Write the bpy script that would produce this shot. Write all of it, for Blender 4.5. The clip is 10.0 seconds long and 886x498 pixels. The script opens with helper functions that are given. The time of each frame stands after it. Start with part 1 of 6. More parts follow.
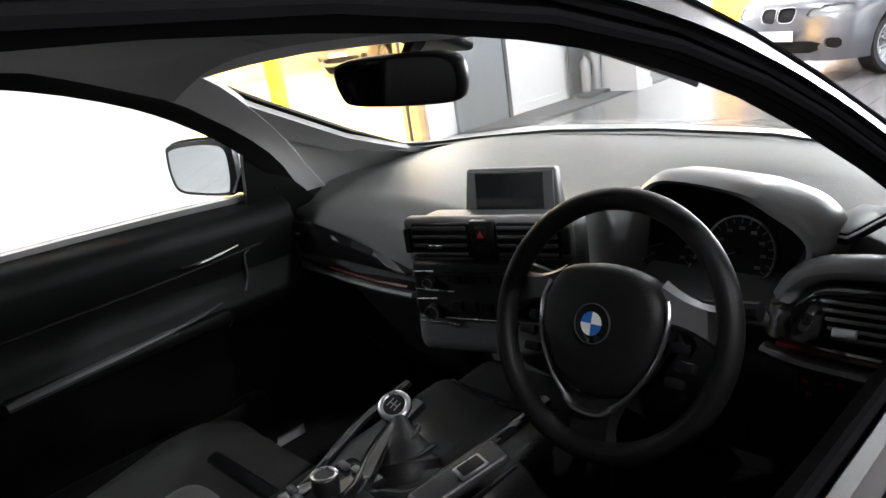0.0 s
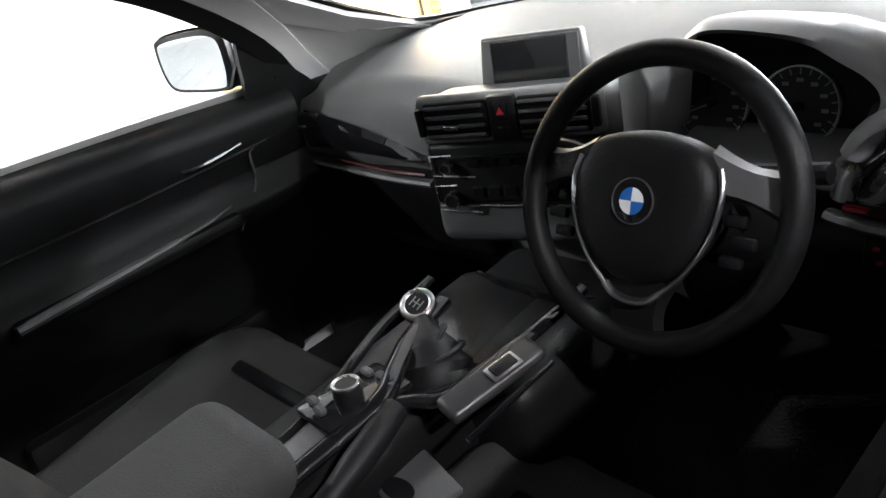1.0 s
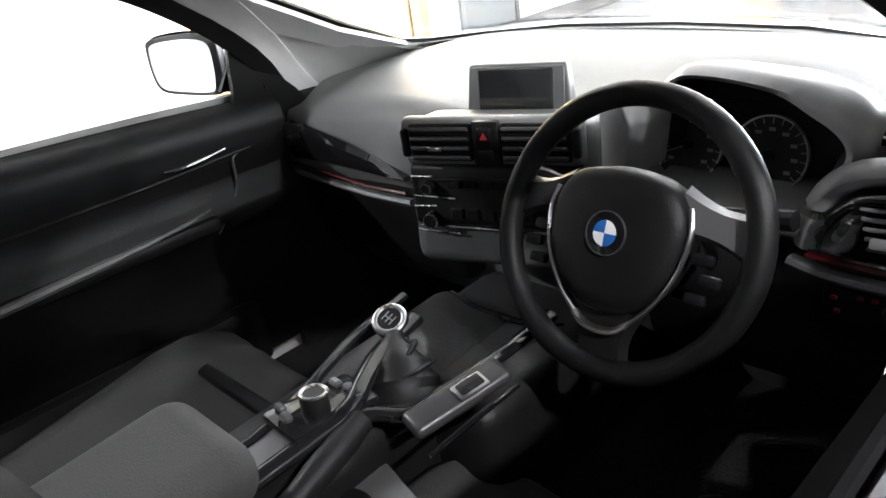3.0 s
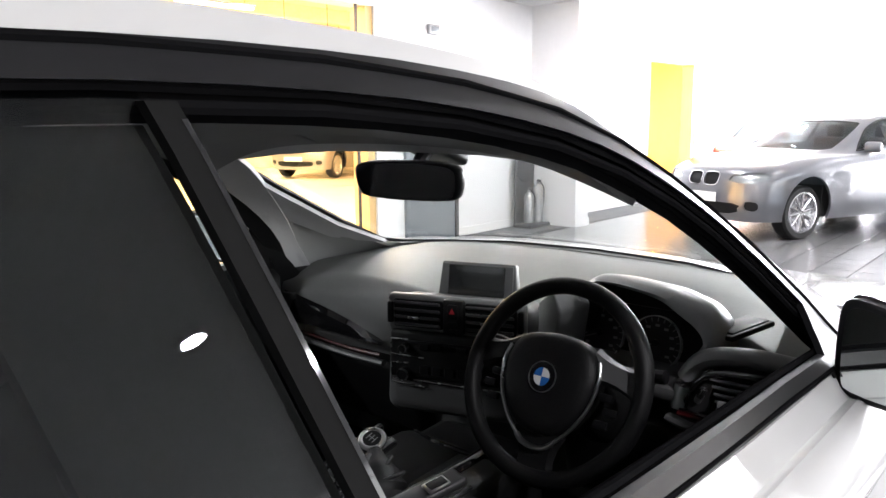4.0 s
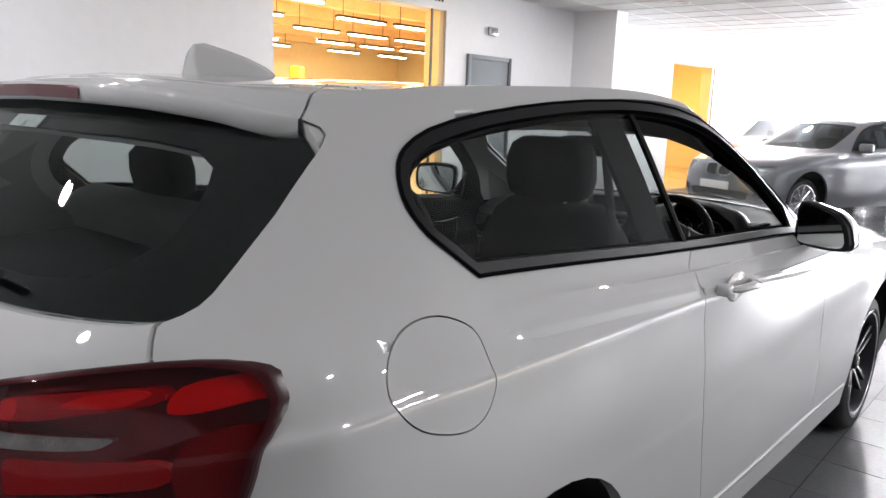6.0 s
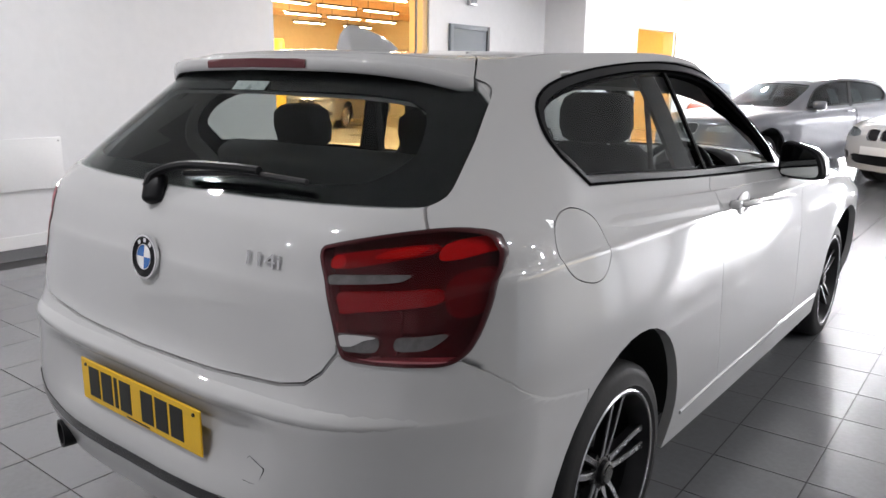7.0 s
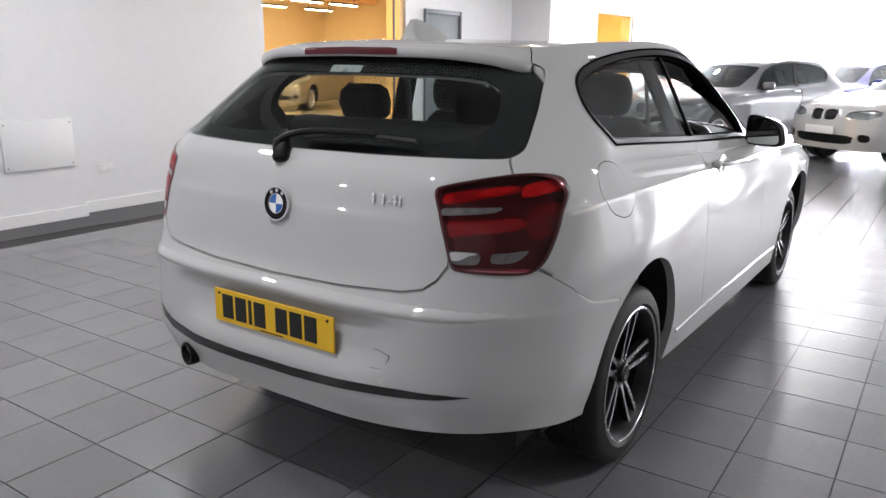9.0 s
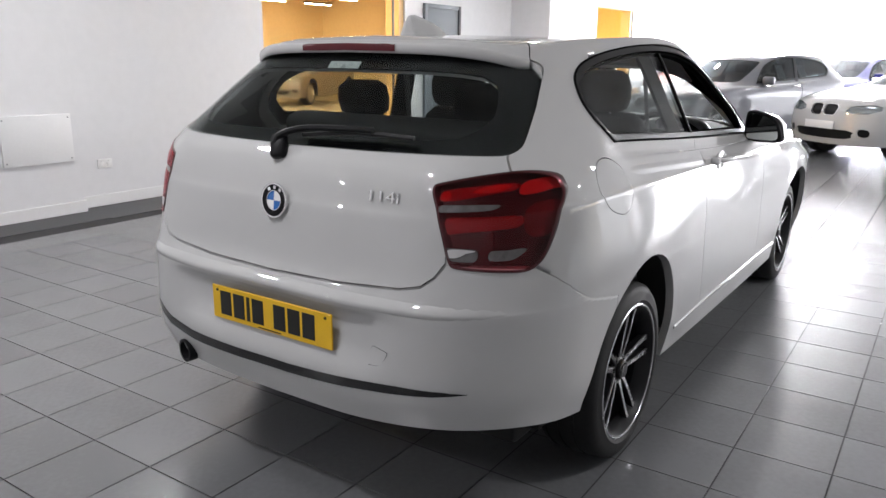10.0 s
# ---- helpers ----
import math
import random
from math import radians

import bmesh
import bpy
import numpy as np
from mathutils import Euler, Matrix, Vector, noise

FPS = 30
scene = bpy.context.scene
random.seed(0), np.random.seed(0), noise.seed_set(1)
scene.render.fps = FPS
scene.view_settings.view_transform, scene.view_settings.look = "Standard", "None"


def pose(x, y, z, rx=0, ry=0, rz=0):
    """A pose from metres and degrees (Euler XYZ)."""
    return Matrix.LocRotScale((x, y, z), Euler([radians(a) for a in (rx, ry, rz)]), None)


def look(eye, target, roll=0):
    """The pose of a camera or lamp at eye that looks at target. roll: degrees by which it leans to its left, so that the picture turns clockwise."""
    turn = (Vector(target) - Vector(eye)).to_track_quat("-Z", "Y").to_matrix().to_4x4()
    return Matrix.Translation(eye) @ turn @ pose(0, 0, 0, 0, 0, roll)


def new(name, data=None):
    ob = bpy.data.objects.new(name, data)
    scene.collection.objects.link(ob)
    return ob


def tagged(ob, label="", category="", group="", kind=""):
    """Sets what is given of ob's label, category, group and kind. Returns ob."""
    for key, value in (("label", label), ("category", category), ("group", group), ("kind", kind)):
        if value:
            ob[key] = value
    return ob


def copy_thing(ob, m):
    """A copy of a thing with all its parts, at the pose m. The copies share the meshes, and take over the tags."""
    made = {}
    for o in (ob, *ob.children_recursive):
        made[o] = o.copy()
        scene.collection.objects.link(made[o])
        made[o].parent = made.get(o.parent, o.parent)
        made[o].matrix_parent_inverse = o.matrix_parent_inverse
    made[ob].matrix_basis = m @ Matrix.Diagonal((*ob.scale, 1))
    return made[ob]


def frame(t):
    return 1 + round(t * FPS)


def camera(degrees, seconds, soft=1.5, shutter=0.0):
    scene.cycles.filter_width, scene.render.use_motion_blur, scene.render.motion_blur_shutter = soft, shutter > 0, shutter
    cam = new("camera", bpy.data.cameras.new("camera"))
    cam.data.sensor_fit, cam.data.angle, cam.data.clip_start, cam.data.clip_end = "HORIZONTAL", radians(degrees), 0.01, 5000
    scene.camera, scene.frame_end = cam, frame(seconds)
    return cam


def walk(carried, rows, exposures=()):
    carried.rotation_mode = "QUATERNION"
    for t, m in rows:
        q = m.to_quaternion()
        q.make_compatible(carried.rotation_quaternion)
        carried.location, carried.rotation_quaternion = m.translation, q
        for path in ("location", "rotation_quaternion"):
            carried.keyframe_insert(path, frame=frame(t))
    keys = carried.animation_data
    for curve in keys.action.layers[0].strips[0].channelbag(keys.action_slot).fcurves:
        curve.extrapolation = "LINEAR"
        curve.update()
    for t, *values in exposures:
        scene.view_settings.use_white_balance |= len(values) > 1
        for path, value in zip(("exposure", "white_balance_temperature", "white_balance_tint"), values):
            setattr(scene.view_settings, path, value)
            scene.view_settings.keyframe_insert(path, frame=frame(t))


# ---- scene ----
cam = camera(61.0, 10.0)
PATH = [
    (0, (0.885, 0.722, 1.384), (-0.436, 1.954, 0.794), -8.5),
    (0.5, (0.839, 0.776, 1.36), (-0.428, 1.972, 0.602), -11.5),
    (1, (0.812, 0.801, 1.335), (-0.514, 1.879, 0.504), -13.9),
    (1.5, (0.811, 0.804, 1.335), (-0.491, 1.905, 0.497), -13.6),
    (2, (0.811, 0.798, 1.335), (-0.479, 1.921, 0.506), -11.3),
    (3.3, (0.84, 0.772, 1.353), (-0.448, 1.949, 0.6), -7.0),
    (3.5, (0.885, 0.72, 1.386), (-0.399, 1.963, 0.742), -4.1),
    (3.6, (0.915, 0.656, 1.386), (-0.349, 1.971, 0.851), -2.4),
    (4, (1.032, 0.423, 1.392), (-0.195, 1.838, 1.076), -0.4),
    (4.2, (1.081, 0.311, 1.408), (-0.153, 1.731, 1.142), 0.4),
    (4.5, (1.173, 0.126, 1.401), (-0.115, 1.511, 1.218), 1.9),
    (4.7, (1.245, -0.028, 1.407), (-0.085, 1.311, 1.188), 2.1),
    (4.9, (1.304, -0.185, 1.411), (-0.035, 1.135, 1.135), 2.1),
    (5, (1.336, -0.295, 1.408), (0.010, 1.038, 1.136), 2.1),
    (5.2, (1.377, -0.473, 1.39), (0.083, 0.891, 1.118), 1.8),
    (6.3, (1.574, -1.328, 1.406), (0.305, 0.171, 1.027), 1.8),
    (6.5, (1.578, -1.48, 1.382), (0.34, 0.046, 1.009), 1.1),
    (6.8, (1.598, -1.686, 1.378), (0.392, -0.15, 0.945), -0.4),
    (7, (1.623, -1.797, 1.377), (0.421, -0.26, 0.936), 0.7),
    (7.5, (1.671, -2.097, 1.376), (0.471, -0.559, 0.934), -0.4),
    (8, (1.666, -2.312, 1.38), (0.519, -0.74, 0.917), 1.2),
    (8.5, (1.686, -2.42, 1.377), (0.57, -0.829, 0.903), 1.1),
    (9, (1.687, -2.43, 1.378), (0.588, -0.83, 0.896), 0.6),
    (9.5, (1.683, -2.428, 1.377), (0.592, -0.825, 0.889), 0.6),
    (10, (1.69, -2.425, 1.385), (0.594, -0.828, 0.889), 0.6),
]
walk(cam, [(t, look(eye, target, roll)) for t, eye, target, roll in PATH],
     [(t, stops, 6540, 13) for t, stops in ((0, 1.45), (0.6, 1.9), (2.2, 2.3), (3.3, 2.6), (3.5, 2.6), (3.75, 1.75), (4.2, 1.15), (4.8, 0.55), (6.3, 0.02), (10, 0.0))])

# ---------------------------------------------------------------- world and lights
world = bpy.data.worlds.new("world")
scene.world = world
world.use_nodes = True
wn = world.node_tree
sky = wn.nodes.new("ShaderNodeTexSky")
sky.sky_type = "NISHITA"
sky.sun_disc = False
sky.sun_elevation, sky.sun_rotation = radians(35), radians(40)
wn.links.new(sky.outputs[0], wn.nodes["Background"].inputs[0])
wn.nodes["Background"].inputs[1].default_value = 0.12


def area_lamp(name, m, power, size, size_y=None, colour=(1, 1, 1), spread=180):
    data = bpy.data.lights.new(name, "AREA")
    data.energy, data.color, data.size = power, colour, size
    if size_y:
        data.shape, data.size_y = "RECTANGLE", size_y
    data.spread = radians(spread)
    ob = new(name, data)
    ob.matrix_world = m
    return ob


CEIL = 2.90
WEST = -4.85
FAR = 22.0
EAST = 9.0
BACK = -8.0
LAMPS = [(-3.0, y) for y in (-4.5, 0.6, 4.3, 6.5, 8.75, 13.2)] + [(-2.25, -1.35)] + [(-0.1, y) for y in (-4.5, -1.9, 4.3, 8.75, 13.2)] + [(2.8, y) for y in (0.6, 13.2)] + [(3.7, 2.55), (4.6, 3.9), (4.5, 5.4), (4.6, 7.2)]
# daylight that comes in through the far and the east glazing
area_lamp("daylight_far", look((-1.3, FAR - 0.25, 1.45), (-1.3, 0, 1.2)), 4000, 5.8, 2.5, (0.95, 0.97, 1.0))
for x0, x1, power in ((2.9, 5.0, 520), (5.9, 8.1, 520)):
    area_lamp("daylight_far", look(((x0 + x1) / 2, FAR - 0.25, 1.45), ((x0 + x1) / 2, 0, 1.2)), power, x1 - x0, 2.5, (0.95, 0.97, 1.0))
area_lamp("daylight_east", look((EAST - 0.25, 9.0, 1.5), (0, 9.0, 1.0)), 110, 16.0, 2.6, (0.93, 0.96, 1.0))


def disc_lamp(name, m, power, size, colour=(1, 1, 1)):
    ob = area_lamp(name, m, power, size, None, colour)
    ob.data.shape = "DISK"
    return ob


# ceiling downlights
for x, y in LAMPS:
    disc_lamp("downlight_bulb", look((x, y, CEIL - 0.012), (x, y, 0)), 31, 0.15, (0.97, 0.98, 1.0))
# warm lamps of the next showroom
for x, y in ((-7.5, 3.5), (-7.5, 8.0), (-11.5, 3.5), (-11.5, 9.0), (-15.5, 12.0)):
    area_lamp("warm_tube", look((x, y, 3.35), (x, y, 0)), 430, 1.6, 0.2, (1.0, 0.80, 0.51))
for x, y in ((-7.2, 13.6), (-7.2, 16.5)):
    area_lamp("warm_tube", look((x, y, 3.2), (x, y, 0)), 260, 1.4, 0.2, (1.0, 0.55, 0.14))

# ---------------------------------------------------------------- materials
def principled(name, colour, rough=0.5, metal=0.0, spec=None, coat=0.0, bump=0.0, bump_scale=40.0, var=0.0, var_scale=3.0,
               rough_var=0.0, emit=None, emit_power=0.0, trans=0.0, island=False, per_object=False, ior=None):
    """A procedural surface: colour varied at two scales, roughness variation and fine relief."""
    m = bpy.data.materials.new(name)
    m.use_nodes = True
    nt = m.node_tree
    b = nt.nodes["Principled BSDF"]
    b.inputs["Base Color"].default_value = (*colour, 1)
    b.inputs["Roughness"].default_value = rough
    b.inputs["Metallic"].default_value = metal
    if spec is not None:
        b.inputs["Specular IOR Level"].default_value = spec
    if ior:
        b.inputs["IOR"].default_value = ior
    b.inputs["Coat Weight"].default_value = coat
    b.inputs["Coat Roughness"].default_value = 0.015
    b.inputs["Transmission Weight"].default_value = trans
    if emit:
        b.inputs["Emission Color"].default_value = (*emit, 1)
        b.inputs["Emission Strength"].default_value = emit_power
    co = nt.nodes.new("ShaderNodeTexCoord")
    if var or rough_var:
        n1 = nt.nodes.new("ShaderNodeTexNoise")
        n1.inputs["Scale"].default_value = var_scale
        n1.inputs["Detail"].default_value = 6
        n2 = nt.nodes.new("ShaderNodeTexNoise")
        n2.inputs["Scale"].default_value = var_scale * 14
        n2.inputs["Detail"].default_value = 3
        nt.links.new(co.outputs["Object"], n1.inputs["Vector"])
        nt.links.new(co.outputs["Object"], n2.inputs["Vector"])
        add = nt.nodes.new("ShaderNodeMath")
        add.operation = "ADD"
        nt.links.new(n1.outputs[0], add.inputs[0])
        nt.links.new(n2.outputs[0], add.inputs[1])
        src = add.outputs[0]
        if per_object:
            info = nt.nodes.new("ShaderNodeObjectInfo")
            add2 = nt.nodes.new("ShaderNodeMath")
            add2.operation = "MULTIPLY_ADD"
            add2.inputs[1].default_value = 0.9
            nt.links.new(info.outputs["Random"], add2.inputs[0])
            nt.links.new(src, add2.inputs[2])
            sub = nt.nodes.new("ShaderNodeMath")
            sub.operation = "SUBTRACT"
            sub.inputs[1].default_value = 0.45
            nt.links.new(add2.outputs[0], sub.inputs[0])
            src = sub.outputs[0]
        if var:
            mr = nt.nodes.new("ShaderNodeMapRange")
            mr.inputs[1].default_value, mr.inputs[2].default_value = 0.6, 1.4
            mr.inputs[3].default_value, mr.inputs[4].default_value = 1 - var, 1 + var
            nt.links.new(src, mr.inputs[0])
            mul = nt.nodes.new("ShaderNodeVectorMath")
            mul.operation = "SCALE"
            mul.inputs[0].default_value = colour
            nt.links.new(mr.outputs[0], mul.inputs["Scale"])
            nt.links.new(mul.outputs[0], b.inputs["Base Color"])
        if rough_var:
            mr = nt.nodes.new("ShaderNodeMapRange")
            mr.inputs[1].default_value, mr.inputs[2].default_value = 0.6, 1.4
            mr.inputs[3].default_value, mr.inputs[4].default_value = max(0.01, rough - rough_var), min(1, rough + rough_var)
            nt.links.new(src, mr.inputs[0])
            nt.links.new(mr.outputs[0], b.inputs["Roughness"])
    if bump:
        nb = nt.nodes.new("ShaderNodeTexNoise")
        nb.inputs["Scale"].default_value = bump_scale
        nb.inputs["Detail"].default_value = 4
        nt.links.new(co.outputs["Object"], nb.inputs["Vector"])
        bp = nt.nodes.new("ShaderNodeBump")
        bp.inputs["Strength"].default_value = bump
        bp.inputs["Distance"].default_value = 0.002
        nt.links.new(nb.outputs[0], bp.inputs["Height"])
        nt.links.new(bp.outputs[0], b.inputs["Normal"])
    return m


def glass(name, tint, rough=0.0, refl=1.0):
    """Thin car or window glass: tinted see-through with a mirror coat that grows at grazing angles."""
    m = bpy.data.materials.new(name)
    m.use_nodes = True
    nt = m.node_tree
    nt.nodes.remove(nt.nodes["Principled BSDF"])
    out = nt.nodes["Material Output"]
    tr = nt.nodes.new("ShaderNodeBsdfTransparent")
    tr.inputs[0].default_value = (*tint, 1)
    gl = nt.nodes.new("ShaderNodeBsdfGlossy")
    gl.inputs["Roughness"].default_value = rough
    fr = nt.nodes.new("ShaderNodeLayerWeight")
    fr.inputs[0].default_value = 0.5
    pw = nt.nodes.new("ShaderNodeMath")
    pw.operation = "POWER"
    pw.inputs[1].default_value = 5.0
    mul = nt.nodes.new("ShaderNodeMath")
    mul.operation = "MULTIPLY_ADD"
    mul.inputs[1].default_value, mul.inputs[2].default_value = 0.6 * refl, 0.04 * refl
    mix = nt.nodes.new("ShaderNodeMixShader")
    nt.links.new(fr.outputs["Facing"], pw.inputs[0])
    nt.links.new(pw.outputs[0], mul.inputs[0])
    nt.links.new(mul.outputs[0], mix.inputs[0])
    nt.links.new(tr.outputs[0], mix.inputs[1])
    nt.links.new(gl.outputs[0], mix.inputs[2])
    nt.links.new(mix.outputs[0], out.inputs[0])
    return m


M_PAINT = principled("white_paint", (0.47, 0.47, 0.465), 0.5, coat=1.0, spec=0.2, var=0.01, var_scale=2)
M_WALL = principled("wall_paint", (0.74, 0.74, 0.75), 0.7, var=0.03, var_scale=0.8, bump=0.15, bump_scale=120)
M_CEIL = principled("ceiling_tile", (0.68, 0.68, 0.68), 0.85, var=0.05, var_scale=1.5, bump=0.5, bump_scale=180)
M_GRID = principled("ceiling_grid", (0.72, 0.72, 0.72), 0.4)
M_TILE = principled("floor_tile", (0.165, 0.167, 0.173), 0.22, var=0.10, var_scale=3.0, rough_var=0.03, bump=0.22, bump_scale=240, per_object=True, ior=1.85)
M_PAINT.node_tree.nodes["Principled BSDF"].inputs["Coat IOR"].default_value = 1.7
M_GROUT = principled("grout", (0.03, 0.03, 0.031), 0.8, var=0.15)
M_STRIP = principled("floor_margin", (0.075, 0.076, 0.08), 0.6, var=0.15, bump=0.3)
M_BLACK = principled("black_trim", (0.008, 0.008, 0.009), 0.38, spec=0.16, var=0.1)
M_GLOSS = principled("gloss_black", (0.008, 0.008, 0.009), 0.06, coat=0.5)
M_RUBBER = principled("rubber", (0.016, 0.016, 0.017), 0.6, spec=0.35, var=0.2, bump=0.2)
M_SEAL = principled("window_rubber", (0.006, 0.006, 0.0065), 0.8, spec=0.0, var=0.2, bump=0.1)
M_CHROME = principled("chrome", (0.85, 0.85, 0.86), 0.08, metal=1.0)
M_ALLOY = principled("alloy", (0.62, 0.62, 0.64), 0.25, metal=1.0, rough_var=0.05, var=0.04)
M_GLASS = glass("tinted_glass", (0.80, 0.825, 0.82), 0.0, 0.75)
M_CLEAR = glass("clear_glass", (0.965, 0.985, 0.98))
M_DAY = principled("outdoor_haze", (0.8, 0.8, 0.8), 0.9, emit=(0.95, 0.97, 1.0), emit_power=3.0)

# ---------------------------------------------------------------- mesh helpers
def mesh_ob(name, bm, material, parent=None, label="", smooth=True, angle=35):
    me = bpy.data.meshes.new(name)
    bm.normal_update()
    bm.to_mesh(me)
    bm.free()
    me.materials.append(material)
    if smooth:
        for p in me.polygons:
            p.use_smooth = True
        sharp_edges(me, angle)
    ob = new(name, me)
    if parent:
        ob.parent = parent
    if label:
        tagged(ob, label)
    return ob


def sharp_edges(me, angle):
    bm = bmesh.new()
    bm.from_mesh(me)
    for e in bm.edges:
        if len(e.link_faces) == 2 and e.calc_face_angle(0) > radians(angle):
            e.smooth = False
    bm.to_mesh(me)
    bm.free()


def part(name, bm, material, parent, label="", smooth=True, angle=35):
    return mesh_ob(name, bm, material, parent, label, smooth, angle)


def thing(name, label, category, group="", kind="", at=(0, 0, 0)):
    ob = new(name)
    ob.empty_display_size = 0.1
    ob.location = at
    return tagged(ob, label, category, group, kind)


def box(x0, x1, y0, y1, z0, z1, bevel=0.0, seg=2, bm=None):
    bm = bm or bmesh.new()
    geo = bmesh.ops.create_cube(bm, size=1)
    for v in geo["verts"]:
        v.co = Vector(((x0 + x1) / 2 + v.co.x * (x1 - x0), (y0 + y1) / 2 + v.co.y * (y1 - y0), (z0 + z1) / 2 + v.co.z * (z1 - z0)))
    if bevel:
        edges = list({e for v in geo["verts"] for e in v.link_edges})
        bmesh.ops.bevel(bm, geom=edges, offset=bevel, segments=seg, profile=0.5, affect="EDGES")
    return bm


def rot_box(m, sx, sy, sz, bevel=0.0, seg=2, bm=None):
    """A bevelled box of that size about the pose m."""
    b2 = box(-sx / 2, sx / 2, -sy / 2, sy / 2, -sz / 2, sz / 2, bevel, seg)
    b2.transform(m)
    return join(bm, b2)


def join(bm, b2):
    if bm is None:
        return b2
    me = bpy.data.meshes.new("tmp")
    b2.to_mesh(me)
    b2.free()
    bm.from_mesh(me)
    bpy.data.meshes.remove(me)
    return bm


def lathe(profile, seg=32, m=None, bm=None, cap=True):
    """Turns (radius, height) pairs round z, then places by m."""
    b2 = bmesh.new()
    rings = []
    for r, h in profile:
        if r < 1e-6:
            rings.append([b2.verts.new((0, 0, h))])
        else:
            rings.append([b2.verts.new((r * math.cos(2 * math.pi * i / seg), r * math.sin(2 * math.pi * i / seg), h)) for i in range(seg)])
    for a, b in zip(rings, rings[1:]):
        for i in range(seg):
            j = (i + 1) % seg
            if len(a) == 1 and len(b) > 1:
                b2.faces.new((a[0], b[j], b[i]))
            elif len(b) == 1 and len(a) > 1:
                b2.faces.new((a[i], a[j], b[0]))
            elif len(a) > 1:
                b2.faces.new((a[i], a[j], b[j], b[i]))
    if cap:
        for r in (rings[0], rings[-1]):
            if len(r) > 1:
                b2.faces.new(r)
    bmesh.ops.recalc_face_normals(b2, faces=b2.faces)
    if m is not None:
        b2.transform(m)
    return join(bm, b2)


def spline(pts, n):
    """n points along a Catmull-Rom curve through pts."""
    pts = [Vector(p) for p in pts]
    out = []
    k = len(pts) - 1
    for i in range(n):
        s = i / (n - 1) * k
        j = min(int(s), k - 1)
        f = s - j
        p1, p2 = pts[j], pts[j + 1]
        p0 = pts[j - 1] if j > 0 else p1 * 2 - p2
        p3 = pts[j + 2] if j + 2 <= k else p2 * 2 - p1
        out.append(0.5 * (2 * p1 + (p2 - p0) * f + (2 * p0 - 5 * p1 + 4 * p2 - p3) * f * f + (3 * p1 - p0 - 3 * p2 + p3) * f ** 3))
    return out


def tube(pts, radius, seg=10, n=None, closed=False, bm=None, flat=1.0):
    """A round bar along a curve; radius may be a list."""
    P = spline(pts, n) if n else [Vector(p) for p in pts]
    b2 = bmesh.new()
    rings = []
    N = len(P)
    up = Vector((0, 0, 1))
    for i, p in enumerate(P):
        d = (P[(i + 1) % N] - P[i - 1]) if closed else (P[min(i + 1, N - 1)] - P[max(i - 1, 0)])
        d.normalize()
        a = d.cross(up if abs(d.z) < 0.95 else Vector((1, 0, 0))).normalized()
        b = d.cross(a).normalized()
        r = radius[i * len(radius) // N] if isinstance(radius, (list, tuple)) else radius
        rings.append([b2.verts.new(p + a * r * math.cos(2 * math.pi * k / seg) + b * r * flat * math.sin(2 * math.pi * k / seg)) for k in range(seg)])
    for i in range(N if closed else N - 1):
        a, b = rings[i], rings[(i + 1) % N]
        for k in range(seg):
            b2.faces.new((a[k], a[(k + 1) % seg], b[(k + 1) % seg], b[k]))
    if not closed:
        b2.faces.new(rings[0])
        b2.faces.new(rings[-1])
    bmesh.ops.recalc_face_normals(b2, faces=b2.faces)
    return join(bm, b2)


def prism(poly, axis, lo, hi, bm=None):
    """A solid from an outline: (y, z) pairs along x, (x, z) pairs along y, or (x, y) pairs along z."""
    b2 = bmesh.new()
    def co(p, h):
        return {"x": (h, p[0], p[1]), "y": (p[0], h, p[1]), "z": (p[0], p[1], h)}[axis]
    a = [b2.verts.new(co(p, lo)) for p in poly]
    b = [b2.verts.new(co(p, hi)) for p in poly]
    n = len(poly)
    b2.faces.new(a)
    b2.faces.new(b)
    for i in range(n):
        b2.faces.new((a[i], a[(i + 1) % n], b[(i + 1) % n], b[i]))
    bmesh.ops.recalc_face_normals(b2, faces=b2.faces)
    return join(bm, b2)


def smooth_poly(pts, n=6):
    """A closed outline rounded through its points (x, y pairs); a doubled point stays sharp."""
    out = []
    k = len(pts)
    for i in range(k):
        p0, p1, p2, p3 = (Vector(pts[(i + d) % k]) for d in (-1, 0, 1, 2))
        if (p2 - p1).length < 1e-6:
            continue
        if (p1 - p0).length < 1e-6:
            p0 = p1 * 2 - p2
        if (p3 - p2).length < 1e-6:
            p3 = p2 * 2 - p1
        for j in range(n):
            f = j / n
            q = 0.5 * (2 * p1 + (p2 - p0) * f + (2 * p0 - 5 * p1 + 4 * p2 - p3) * f * f + (3 * p1 - p0 - 3 * p2 + p3) * f ** 3)
            out.append((q.x, q.y))
    return out


def grow(poly, d):
    """The outline moved outwards by d (inwards where negative)."""
    n = len(poly)
    area = sum(poly[i][0] * poly[(i + 1) % n][1] - poly[(i + 1) % n][0] * poly[i][1] for i in range(n))
    s = 1 if area > 0 else -1
    out = []
    for i in range(n):
        a, b, c = Vector(poly[i - 1]), Vector(poly[i]), Vector(poly[(i + 1) % n])
        t1, t2 = (b - a).normalized(), (c - b).normalized()
        nn = Vector((t1.y + t2.y, -t1.x - t2.x))
        nn = nn.normalized() if nn.length > 1e-6 else Vector((t1.y, -t1.x))
        k = max(0.6, nn.dot(Vector((t1.y, -t1.x))))
        q = b + nn * (s * d / k)
        out.append((q.x, q.y))
    return out


